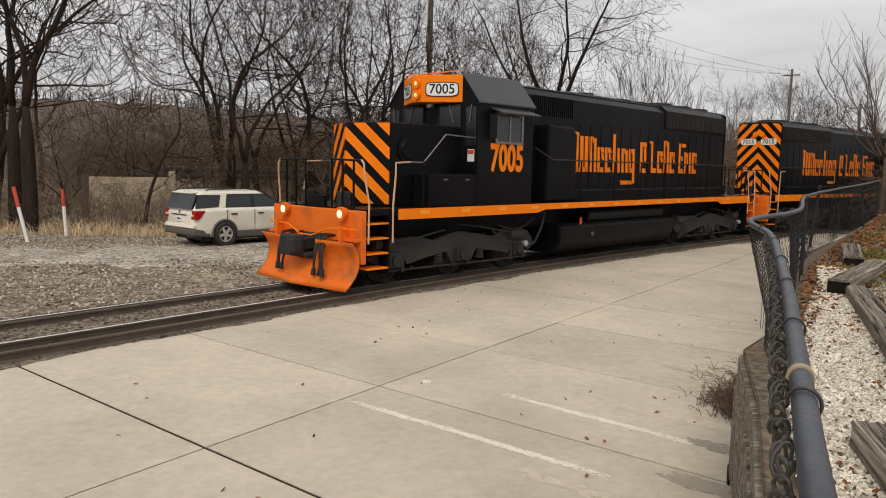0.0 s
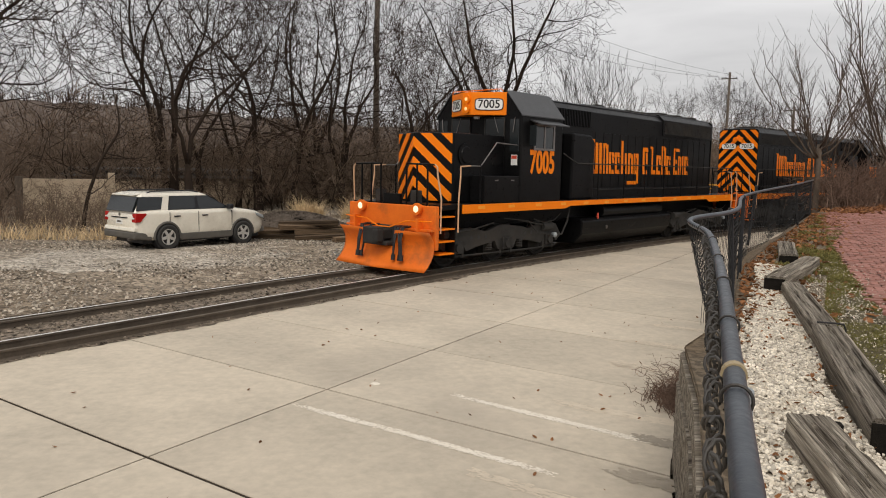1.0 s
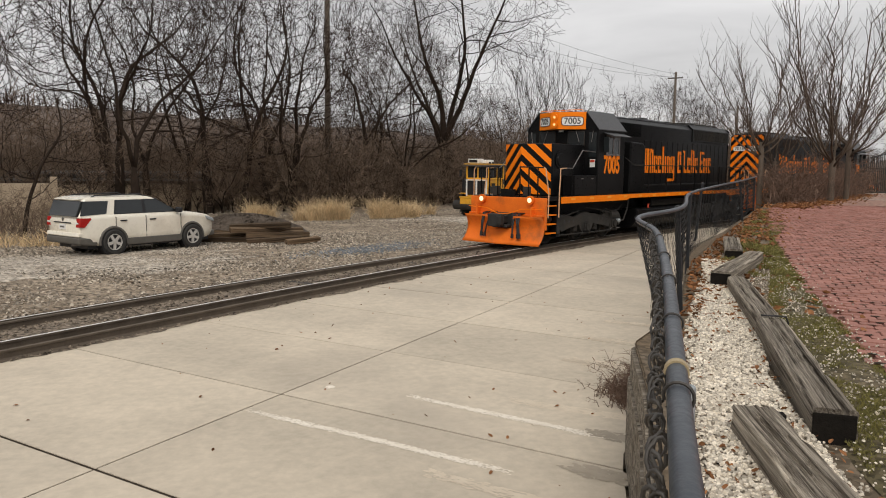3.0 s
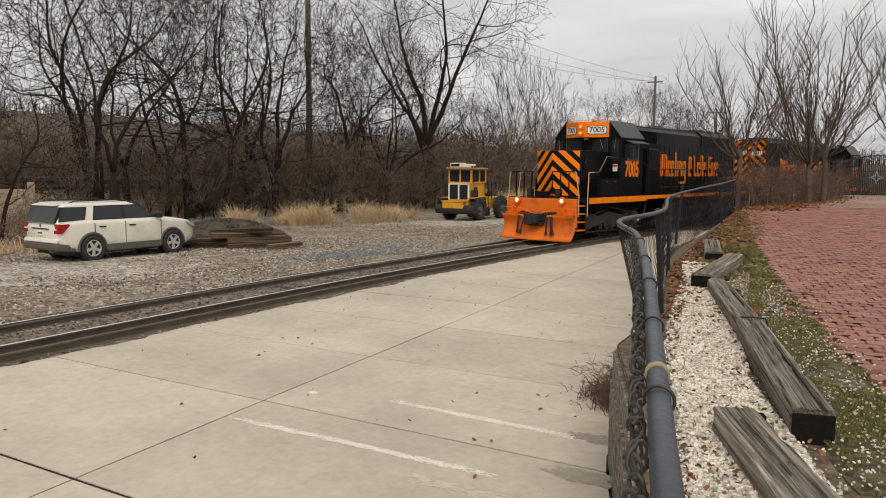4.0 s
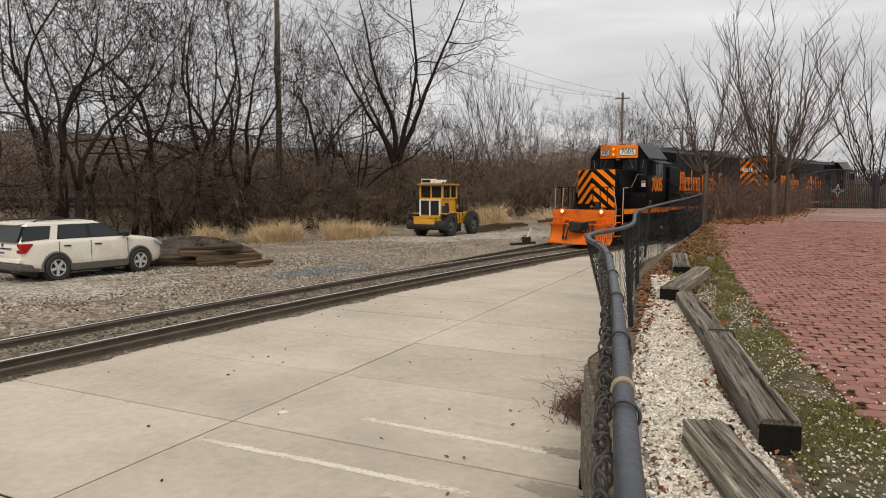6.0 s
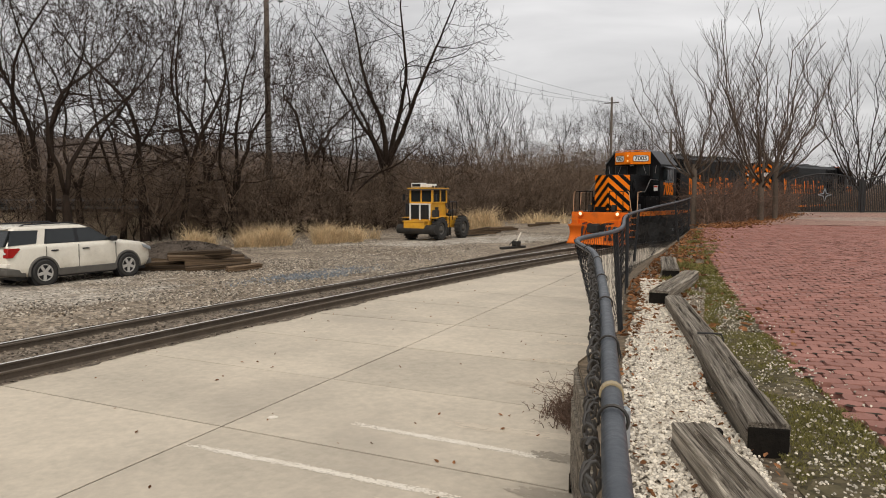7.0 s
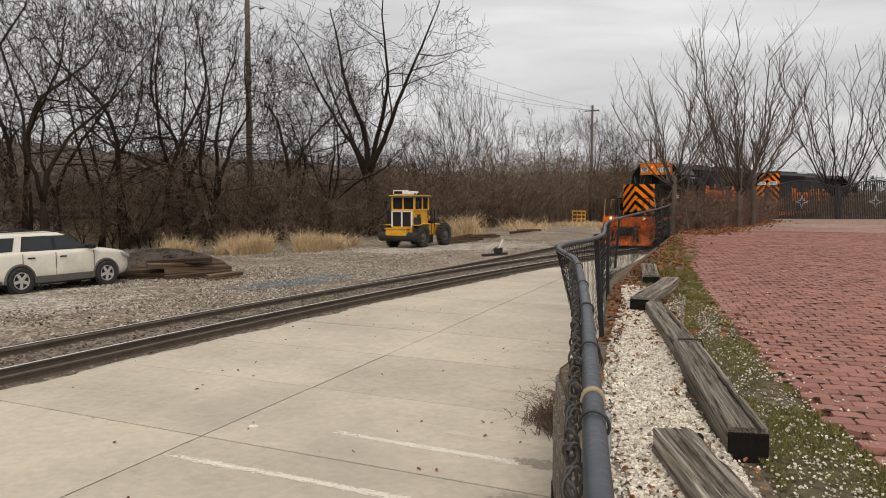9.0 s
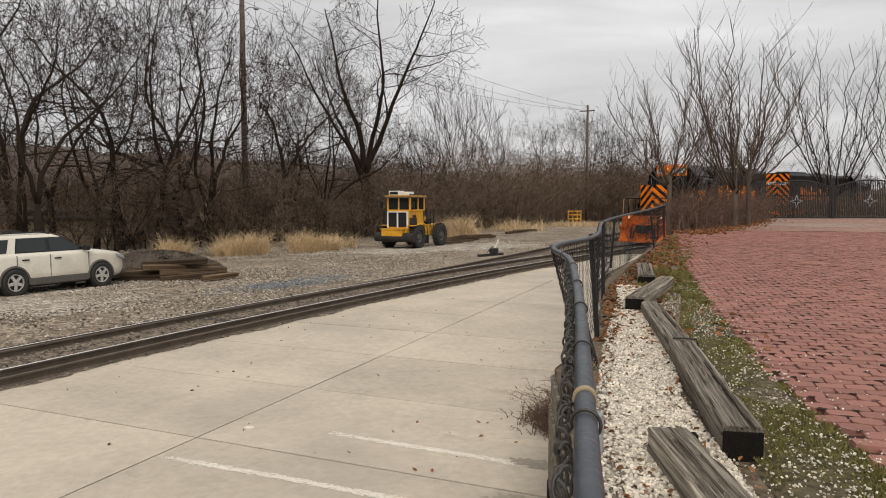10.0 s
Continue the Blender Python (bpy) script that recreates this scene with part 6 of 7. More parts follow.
    for y in (-0.30, -0.62):
        part("roof_lamp", Geo().box(-1.5, -1.1, y - 0.13, y + 0.13, 3.10, 3.30), WHITE, cab, "white lamp housing", bevel=0.03)
    for x in (-1.7, -1.35, -0.2):
        part("work_light", Geo().lathe([(0, 0.06), (0.08, 0.07), (0.1, 0.03)], (x, -0.85, 3.08), "z", 10), GRIME, cab)
    # walkway, guard rails and loose gear behind the cab
    for s in (-1, 1):
        for z in (1.75, 2.25):
            part("guard_rail", Geo().tube([(0.1, s * 0.92, z), (0.95, s * 0.92, z)], 0.025, 6), TEXTBLK, ob)
        for x in (0.12, 0.5, 0.95):
            part("guard_post", Geo().tube([(x, s * 0.90, 1.15), (x, s * 0.92, 2.26)], 0.025, 6), TEXTBLK, ob)
        part("ladder", Geo().tube([(-0.25, s * 0.98, 0.5), (-0.25, s * 0.86, 2.2)], 0.022, 6).tube([(0.08, s * 0.98, 0.5), (0.08, s * 0.86, 2.2)], 0.022, 6), TEXTBLK, ob)
        for z in (0.65, 0.95, 1.25, 1.55, 1.85):
            part("rung", Geo().tube([(-0.25, s * 0.95, z), (0.08, s * 0.95, z)], 0.018, 6), TEXTBLK, ob)
        part("fender", Geo().prism([(-1.9, 1.30), (-0.5, 1.38), (-0.42, 1.2), (-0.38, 1.24), (-0.46, 1.43), (-1.92, 1.35)], "y", s * 0.72, s * 1.12), YELLOW, chassis, "yellow fender", bevel=0.01)
        part("mirror", Geo().tube([(-1.6, s * 0.8, 2.62), (-1.8, s * 1.12, 2.66)], 0.02, 6).box(-1.84, -1.78, s * 1.08 - 0.08, s * 1.08 + 0.08, 2.34, 2.72), TEXTBLK, cab, "black mirror")
    part("muffler", Geo().cyl((-1.5, 1.0, 1.3), (-1.5, 1.0, 2.15), 0.15, 14), TEXTBLK, ob, "black exhaust box")
    part("battery_case", Geo().box(-1.75, -1.35, -1.08, -0.8, 1.2, 1.78), GRIME, ob, "dark box on the fender", bevel=0.02)
    part("lift_arm", Geo().prism([(0.2, 2.05), (0.5, 2.1), (1.95, 1.46), (1.9, 1.30), (0.3, 1.8)], "y", -0.2, 0.1), YELLOW, ob, "yellow lift arm", bevel=0.02)
    part("hydraulic_ram", Geo().cyl((0.4, 0.35, 1.5), (1.6, 0.35, 1.7), 0.08, 12), STEEL, ob)
    part("winch", Geo().cyl((1.35, -0.42, 1.5), (1.35, 0.4, 1.5), 0.2, 16), GRIME, ob, "dark winch drum")
    part("rear_hitch", Geo().box(2.25, 2.75, -0.2, 0.2, 0.75, 1.05), GRIME, chassis, "dark coupler", bevel=0.03)
    for x in (0.35, 0.62):
        part("rail_wheel_strut", Geo().box(x - 0.05, x + 0.05, -0.72, -0.60, 0.2, 0.7), GRIME, chassis)
    for x in (-1.15, 1.55):
        for s in (-1, 1):
            w = part("wheel", Geo().lathe([(s * -0.2, 0.36), (s * -0.2, 0.58), (s * -0.13, 0.67), (s * 0.13, 0.67), (s * 0.2, 0.58), (s * 0.19, 0.38), (s * 0.08, 0.36)], (x, s * 0.98, 0.68), "y", 28), RUBBER, ob, "large black tyre")
            part("hub", Geo().lathe([(s * 0.05, 0.36), (s * 0.12, 0.34), (s * 0.06, 0.2), (s * 0.16, 0.1)], (x, s * 0.98, 0.68), "y", 18), CARTRIM, w)
            for k in range(20):
                a = 2 * math.pi * k / 20
                lug = Geo().box(x - 0.035, x + 0.035, s * 0.98 - 0.19, s * 0.98 + 0.19, 0.655, 0.705, Matrix.Translation((x, 0, 0.68)) @ Matrix.Rotation(a, 4, "Y") @ Matrix.Translation((-x, 0, 0)))
                part("tread_lug", lug, RUBBER, w)


tractor()


# ---------------------------------------------------------------- yard clutter
def loose_tie(x, y, z, turn, l=2.5, label="old dark railway tie lying in a pile", tilt=0):
    ob = tagged(part("railway_tie", Geo().box(-l / 2, l / 2, -0.115, 0.115, -0.09, 0.09), OLDTIE, None, "", 0.012), label, "railway tie", "stacked railway ties")
    ob.matrix_basis = pose(x, y, z, random.uniform(-14, 14), tilt + random.uniform(-4, 4), turn)
    return ob


random.seed(21)
for k, (dx, dy, z, turn) in enumerate([(0, 0, 0, 5), (0.3, 0.35, 0, 9), (0.1, 0.75, 0, 2), (1.9, -0.1, 0, 4), (2.1, 0.4, 0, 8), (1.8, 0.9, 0, 12), (0.2, 0.2, 1, 6), (0.4, 0.65, 1, 3), (2.0, 0.2, 1, 7), (1.9, 0.7, 1, 2), (1.2, 0.3, 2, 8), (1.7, 0.6, 2, 5), (1.3, 0.5, 3, 3), (3.0, -0.35, 0, 14)]):
    loose_tie(-4.4 + dx * 0.95, 27.6 + dy, -0.15 + z * 0.16, turn + 8 + random.uniform(-24, 24), random.uniform(2.0, 2.6) if k != 13 else 1.5)
for x, y, turn, z in ((11.8, 46.2, 30, -0.1), (12.6, 47.2, 25, -0.1), (12.2, 46.7, 38, 0.08), (13.4, 48.4, 32, -0.1), (14.6, 49.4, 28, 0.05), (15.4, 50.6, 35, -0.1), (20.5, 58, 30, -0.1), (21.7, 59.2, 22, -0.05)):
    loose_tie(x, y, z, turn, 2.6, "dark old railway tie lying beside the siding")

# soil heap behind the car
g = Geo()
for i in range(15):
    for j in range(13):
        u, v = i / 14 * 2 - 1, j / 12 * 2 - 1
        h = max(0, 1 - u * u - v * v) ** 0.8
        g.v.append((-4.2 + 2.7 * u, 31.6 + 1.6 * v, -0.3 + h * 0.85 + 0.12 * noise.noise(Vector((u * 4, v * 4, 0))) * (h > 0)))
for i in range(14):
    for j in range(12):
        a = i * 13 + j
        g.f.append((a, a + 13, a + 14, a + 1))
tagged(part("dirt_mound", g, HEAP), "dark heap of stones and soil behind the ties", "heap")
spots = [(-4.2 + 2.5 * a * math.cos(b), 31.6 + 1.5 * a * math.sin(b), -0.28 + 0.83 * (1 - a * a) ** 0.8) for a, b in ((random.random() ** 0.6, random.uniform(0, 6.28)) for _ in range(2600))]
stones("heap_stones", spots, 0.025, 0.08, HEAP, "dark stones covering the heap")

# switch stand beside the turnout
sw = thing("switch_stand", "low rusty switch stand with a pale lever beside the track", "switch stand", m=pose(11.3, 35.3, -0.2, 0, 0, 30))
part("base", Geo().box(-1.1, 0.6, -0.12, 0.12, -0.06, 0.06), GRIME, sw, bevel=0.01)
part("housing", Geo().box(-0.2, 0.2, -0.15, 0.15, 0.06, 0.32), GRIME, sw, bevel=0.04)
part("lever", Geo().tube([(0, 0, 0.25), (0.3, 0.02, 0.62), (0.38, 0.02, 0.75)], 0.03, 8), CHALK, sw, "pale throw lever")
part("link", Geo().tube([(-0.3, 0.2, 0.1), (-0.1, 0.1, 0.35), (0.15, 0.12, 0.38)], 0.02, 6), GRIME, sw)

# marker posts, leaning
for (x, y, tx, ty, h) in ((-13.75, 24.0, -0.42, 0.05, 1.85), (-13.6, 26.2, -0.09, 0.0, 1.72)):
    ob = thing("marker_post", "leaning white marker post with a red top in dry grass", "marker post", "marker posts", m=Matrix.Translation((x, y, -0.3)))
    a, b, c = Vector((0, 0, 0)), Vector((tx * 0.64, ty * 0.64, h * 0.64)), Vector((tx, ty, h))
    part("shaft", Geo().tube([a, b], 0.055, 12), WHITE, ob, "white shaft")
    part("red_top", Geo().tube([b, c], 0.058, 12), REDPAINT, ob, "red painted top")

# block wall and shed behind the car
wl_ob = thing("block_wall", "tan block wall behind bare brush", "wall", m=pose(-16.6, 33.6, -0.3, 0, 0, 20))
part("wall_face", Geo().box(0.25, 3.7, 0, 0.25, 0, 2.0), TAN, wl_ob, bevel=0.02)
part("wall_pier", Geo().box(-0.05, 0.25, -0.04, 0.3, 0, 2.1), RAILRUST, wl_ob, bevel=0.02)
part("wall_pier", Geo().box(3.7, 4.0, -0.04, 0.3, 0, 2.3), TAN, wl_ob, bevel=0.02)
sh = thing("low_shed", "long low tan shed with a grey roof behind trees", "shed", m=pose(-19.5, 45.5, -0.3, 0, 0, 8))
part("shed_wall", Geo().box(0, 11, 0, 4, 0, 1.7), TAN, sh)
part("shed_roof", Geo().prism([(-0.3, 1.9), (4.3, 1.9), (4.3, 2.05), (2, 2.5), (-0.3, 2.05)], "x", -0.3, 11.3), GREYROOF, sh, "grey roof")
for k in range(5):
    part("roof_batten", Geo().box(-0.3, 11.3, -0.34 + k * 0.35, -0.30 + k * 0.35, 2.06 + k * 0.06, 2.12 + k * 0.06), GRIME, sh)

# utility poles and wires
def pole(x, y, h, r, label, arms):
    ob = thing("utility_pole", label, "utility pole", "utility poles", m=Matrix.Translation((x, y, -0.3)))
    part("shaft", Geo().tube([(0, 0, 0), (0.02, 0, h * 0.5), (0.05, 0.03, h)], [r, r * 0.9, r * 0.7], 14), POLEWOOD, ob, smooth=True)
    for z, w in arms:
        part("crossarm", Geo().box(-w, w, -0.06, 0.06, z - 0.06, z + 0.06, pose(0, 0, 0, 0, 0, -40)), POLEWOOD, ob)
        for k in (-1, 1):
            q = pose(0, 0, 0, 0, 0, -40) @ Vector((k * w * 0.9, 0, z + 0.06))
            part("insulator", Geo().lathe([(0, 0.04), (0.06, 0.06), (0.12, 0.03)], q, "z", 8), GALV, ob)
    return ob


np_ob = pole(-1.2, 50.6, 18.5, 0.215, "tall brown wooden utility pole among trees", [])
lamp = part("street_light", Geo().tube([(0, 0, 15.2), (0.5, -0.3, 15.5), (0.9, -0.5, 15.45)], 0.04, 8).lathe([(0, 0.12), (-0.15, 0.2), (-0.2, 0.1)], (0.95, -0.52, 15.5), "z", 12), GALV, np_ob, "small grey lamp on a bracket")
pole(38.6, 83.5, 14.4, 0.19, "far wooden utility pole with a crossarm", [(13.7, 0.9)])
pole(53.0, 95.0, 11.8, 0.2, "small far wooden utility pole", [(11.3, 1.2)])
for z0, z1, dx in ((17.3, 13.9, 0.0), (15.6, 13.5, 0.5), (14.2, 13.45, -0.5)):
    a, b = Vector((-1.15 + dx * 0.4, 50.6, z0)), Vector((38.6 + dx, 83.5 + dx, z1))
    pts = [a.lerp(b, i / 16) - Vector((0, 0, 1.2 * 4 * (i / 16) * (1 - i / 16))) for i in range(17)]
    tagged(part("overhead_wire", Geo().tube(pts, 0.013, 5), IRON), "thin dark overhead wire between poles", "wire", "overhead wires")
    a, b = b, Vector((53.0 + dx, 95.0, min(z1 - 2, 11.4)))
    pts = [a.lerp(b, i / 8) - Vector((0, 0, 0.5 * 4 * (i / 8) * (1 - i / 8))) for i in range(9)]
    tagged(part("overhead_wire", Geo().tube(pts, 0.013, 5), IRON), "thin dark overhead wire between poles", "wire", "overhead wires")

# small yellow gate far along the siding
yg = thing("yellow_gate", "small yellow barrier rack beside the far track", "barrier", m=pose(33.4, 77.2, -0.25, 0, 0, -26))
for z in (0.15, 0.6, 1.05, 1.45):
    part("rail", Geo().box(0, 1.5, -0.05, 0.05, z, z + 0.13), YELLOW, yg)
for x in (0, 0.5, 1.0, 1.42):
    part("upright", Geo().box(x, x + 0.1, -0.06, 0.06, 0, 1.65), YELLOW, yg)

# iron gate at the end of the plaza
gate = thing("iron_gate", "closed black iron double gate with star ornaments", "gate", m=Matrix.Translation((32.77, 43.21, 1.15)) @ pose(0, 0, 0, 0, 0, math.degrees(math.atan2(40.21 - 43.21, 40.13 - 32.77))))
for leaf in range(3):
    x0 = leaf * 4.6 + 0.1
    fr = Geo()
    arch = lambda u: 2.2 + 0.45 * math.sin(math.pi * min(max(u, 0), 1)) if leaf < 2 else 2.2
    pts = [(x0 + 4.4 * i / 12, 0, arch(i / 12)) for i in range(13)]
    fr.tube(pts, 0.045, 6)
    fr.box(x0, x0 + 4.4, -0.03, 0.03, 0.12, 0.18).box(x0, x0 + 0.07, -0.035, 0.035, 0.1, 2.25).box(x0 + 4.33, x0 + 4.4, -0.035, 0.035, 0.1, 2.25).box(x0, x0 + 4.4, -0.02, 0.02, 1.62, 1.66)
    lf = part("gate_leaf", fr, IRON, gate, "black iron leaf")
    for i in range(1, 40):
        u = i / 40
        part("bar", Geo().box(x0 + 4.4 * u - 0.02, x0 + 4.4 * u + 0.02, -0.02, 0.02, 0.15, arch(u)), IRON, lf)
    star = []
    for k in range(8):
        r = 0.42 if k % 2 == 0 else 0.13
        star.append((x0 + 2.2 + r * math.sin(k * math.pi / 4), 1.25 + r * math.cos(k * math.pi / 4)))
    ring = Geo().tube([(p[0], -0.04, p[1]) for p in star + star[:1]], 0.035, 5)
    part("star", ring, GALV, lf, "pale four-pointed star ornament")
for x in (0.0, 4.6, 9.2, 13.8):
    part("gate_post", Geo().box(x - 0.07, x + 0.07, -0.07, 0.07, -0.1, 2.4), IRON, gate, bevel=0.01)
for k in range(5):
    q = Vector((32.77, 43.21)).lerp(Vector((16.6, 27.0)), k / 5 + 0.02)
    ob = tagged(part("iron_fence_post", Geo().box(-0.04, 0.04, -0.04, 0.04, 0, 1.35, Matrix.Translation((q.x, q.y, 1.1))), IRON), "dark fence post in brush beside the gate", "fence post", "far fence posts")
# ---------------------------------------------------------------- trees, brush and litter
def grow(trunk, twigs, p, d, length, r, level, top, opts):
    """One crooked branch as a tapering tube that sweeps one way and back, and its side branches."""
    n = (16, 9, 5, 2, 2)[min(level, 4)]
    pts, rad, dirs = [p.copy()], [r], [d.copy()]
    tip = r * (0.13 if level == 0 else 0.22)
    sweep = Vector((random.gauss(0, 1), random.gauss(0, 1), 0)) * opts["bend"] * (0.16, 0.34, 0.5, 0.5)[min(level, 3)]
    turn_back = random.uniform(0.3, 0.7)
    for i in range(n):
        bend = opts["bend"] * (0.6, 0.85, 0.6, 0.45)[min(level, 3)]
        if i == int(turn_back * n):
            sweep = -sweep
        lift = opts["rise"] * (0.5 if level == 0 else 1.0) * (0.3 + 1.1 * i / n) - (opts["droop"] * (1 - i / n) if level == 1 else 0.0)
        d = (d + sweep + Vector((random.gauss(0, bend), random.gauss(0, bend), random.gauss(0, bend * 0.7) + lift))).normalized()
        p = p + d * (length / n) * random.uniform(0.75, 1.25)
        pts.append(p.copy())
        rad.append(max(r + (tip - r) * ((i + 1) / n) ** 0.75, 0.0128))
        dirs.append(d.copy())
    sides = (9, 5, 3, 3, 3)[min(level, 4)]
    (trunk if level < 2 else twigs).tube(pts, rad, sides, level < 2)
    if level >= top:
        return
    count = opts["kids"][min(level, len(opts["kids"]) - 1)]
    for k in range(count):
        lo = opts["low"] if level == 0 else 0.22
        u = lo + (1 - lo) * (k + random.random()) / count
        i = min(int(u * n), n - 1)
        f = u * n - i
        q = pts[i].lerp(pts[i + 1], f)
        rr = rad[i] + (rad[i + 1] - rad[i]) * f
        base = dirs[i]
        a = random.uniform(0, 2 * math.pi)
        side = base.cross(Vector((math.cos(a), math.sin(a), 0.3 * math.sin(3 * a)))).normalized()
        ang = radians(random.uniform(*opts["angle"]) * (1.0 if level == 0 else 0.78))
        nd = (base * math.cos(ang) + side * math.sin(ang)).normalized()
        ln = length * random.uniform(*opts["ratio"]) * (1.2 - 0.6 * u if level == 0 else 1)
        grow(trunk, twigs, q, nd, ln, rr * random.uniform(0.34, 0.58), level + 1, top, opts)


def bare_tree(seed, height, r, label, leaders=3, bark=None, twig=None, fork=(0.16, 0.36), tilt=(0.05, 0.26), **kw):
    random.seed(seed)
    opts = dict(bend=0.23, rise=0.07, droop=0.03, kids=(9, 6, 4, 2), low=0.14, angle=(30, 80), ratio=(0.36, 0.62))
    opts.update(kw)
    ob = thing("bare_tree", label, "tree", "bare trees")
    trunk, twigs = Geo(), Geo()
    high = height * random.uniform(*fork)
    lean = Vector((random.gauss(0, 0.06), random.gauss(0, 0.06), 0)) * high
    top_of = Vector((0, 0, high)) + lean
    for k in range(leaders):
        a = 2 * math.pi * k / leaders + random.uniform(-0.6, 0.6)
        tl = random.uniform(*tilt) if leaders > 1 else 0.03
        d = Vector((math.cos(a) * tl, math.sin(a) * tl, 1)).normalized()
        start = top_of * random.uniform(0.72, 1.0) if leaders > 1 else Vector((0, 0, -0.2))
        grow(trunk, twigs, start, d, height * random.uniform(0.6, 0.86), r * (random.uniform(0.5, 0.72) if leaders > 1 else 1), 0, opts.get("top", 3), opts)
    if leaders > 1:
        trunk.tube([(0, 0, -0.3), (0, 0, 0.12), top_of * 0.35 + Vector((0.03, 0, 0)), top_of * 0.7, top_of * 1.04], [r * 1.55, r * 1.15, r * 1.0, r * 0.9, r * 0.3], 12)
    part("trunk", trunk, bark or BARK, ob, smooth=True)
    part("crown", twigs, twig or TWIG, ob, "bare tangled twigs")
    return ob


DARK = "tall bare dark-barked tree at the edge of the yard"
KINDS = [
    bare_tree(31, 16, 0.24, DARK, 3),
    bare_tree(32, 17, 0.22, DARK, 2, bend=0.26, tilt=(0.08, 0.3)),
    bare_tree(33, 15, 0.22, DARK, 4, angle=(30, 80), fork=(0.1, 0.2)),
    bare_tree(34, 18, 0.21, DARK, 1, low=0.2, kids=(12, 6, 4, 2)),
    bare_tree(36, 17, 0.26, DARK, 2, angle=(38, 95), bend=0.29, droop=0.07, fork=(0.22, 0.34)),
]
homes = [(-17.15, 27.6), (-9.9, 36.6), (-9.71, 47.0), (-6.35, 46.6), (-12.4, 42.5)]
turns = [10, 60, 140, 200, 300]
for ob, (x, y), a in zip(KINDS, homes, turns):
    ob.matrix_basis = pose(x, y, -0.3, 0, 0, a)
SPOTS = [  # kind, x, y, turn, size
    (0, -13.9, 46.0, 80, 1.05), (1, -11.5, 44.5, 20, 1.0), (4, -8.15, 45.3, 120, 1.0), (2, -5.2, 49.7, 250, 1.1), (3, -4.6, 54.8, 40, 1.05), (0, -3.2, 47.5, 190, 0.95),
    (4, 0.8, 53.0, 10, 0.95), (1, 2.2, 58.0, 300, 1.0), (2, 4.4, 56.0, 75, 0.85), (4, -20.5, 33.0, 10, 1.1),
    (3, -12.1, 29.4, 240, 0.46), (2, -1.0, 62.0, 30, 0.8), (1, 5.5, 66.0, 200, 0.95), (4, 10.5, 70.0, 290, 0.7), (0, 13.5, 64.0, 330, 0.62),
    (3, -33.0, 60.0, 170, 1.1), (2, -30.0, 40.0, 20, 1.1), (1, 16.0, 72.0, 110, 0.6),
    (2, 28.0, 88.0, 20, 0.7), (0, 33.0, 88.0, 200, 0.78), (1, 36.8, 90.0, 100, 0.76), (2, 40.5, 89.0, 70, 0.88), (2, 44.0, 92.0, 0, 0.86), (0, 47.5, 94.0, 250, 0.76), (2, 51.0, 98.0, 150, 0.75), (3, 24.0, 84.0, 60, 0.6), (0, 58.0, 100.0, 30, 0.6), (2, 66.0, 92.0, 90, 0.65),
    (3, 10.0, 63.0, 15, 0.55), (1, 61.0, 80.0, 20, 0.7), (4, 72.0, 76.0, 130, 0.7),
]
for k, x, y, a, s in SPOTS:
    copy_thing(KINDS[k], pose(x, y, -0.3, 0, 0, a) @ Matrix.Diagonal((s, s, s * random.uniform(0.95, 1.1), 1)))
# three stout trunks beside the marker posts
stout = bare_tree(71, 17, 0.26, "stout dark bare tree in the roadside brush", 2, fork=(0.26, 0.34), tilt=(0.08, 0.22), kids=(9, 6, 4, 2), angle=(40, 90), low=0.1, droop=0.05)
stout.matrix_basis = pose(-15.55, 27.4, -0.3, 0, 0, 100)
copy_thing(stout, pose(-16.35, 27.9, -0.3, 0, 0, 230) @ Matrix.Diagonal((0.95, 0.95, 1.0, 1)))
big = bare_tree(45, 19.0, 0.42, "large spreading bare tree above the thicket", 5, angle=(35, 80), kids=(9, 7, 5, 3), bend=0.17, low=0.2, ratio=(0.36, 0.50), fork=(0.26, 0.30), tilt=(0.08, 0.62), rise=0.04, droop=0.02)
big.matrix_basis = pose(8.1, 59.5, -0.3, 0, 0, 30)
# small crooked trees that fill the wood's edge
SCRUB = "small crooked leafless tree at the wood's edge"
scrub = [bare_tree(61, 7.5, 0.075, SCRUB, 4, angle=(35, 95), bend=0.30, low=0.1, kids=(8, 6, 3), fork=(0.04, 0.1), tilt=(0.2, 0.7), twig=BRUSH),
         bare_tree(62, 6.0, 0.06, SCRUB, 5, angle=(35, 100), bend=0.34, low=0.1, kids=(7, 6, 3), fork=(0.03, 0.1), tilt=(0.25, 0.9), droop=0.08, twig=BRUSH)]
random.seed(63)
for k in range(44):
    x = -19 + 47 * (k + random.random()) / 44
    y = float(np.interp(x, [-19, -14, -8, -2, 4, 10, 16, 28], [34, 41, 43.5, 46.5, 52, 57, 62, 77])) + abs(random.gauss(0, 2.2))
    s = random.uniform(0.6, 1.25)
    m = pose(x, y, -0.3, 0, 0, random.uniform(0, 360)) @ Matrix.Diagonal((s, s, s * random.uniform(0.85, 1.1), 1))
    if k < 2:
        scrub[k].matrix_basis = m
    else:
        copy_thing(scrub[k % 2], m)
slim = bare_tree(42, 13.5, 0.11, "slender tall bare sapling tree behind the yard", 3, angle=(16, 40), ratio=(0.3, 0.5), rise=0.16, kids=(11, 6, 4), top=2)
slim.matrix_basis = pose(19.0, 76.0, -0.3)
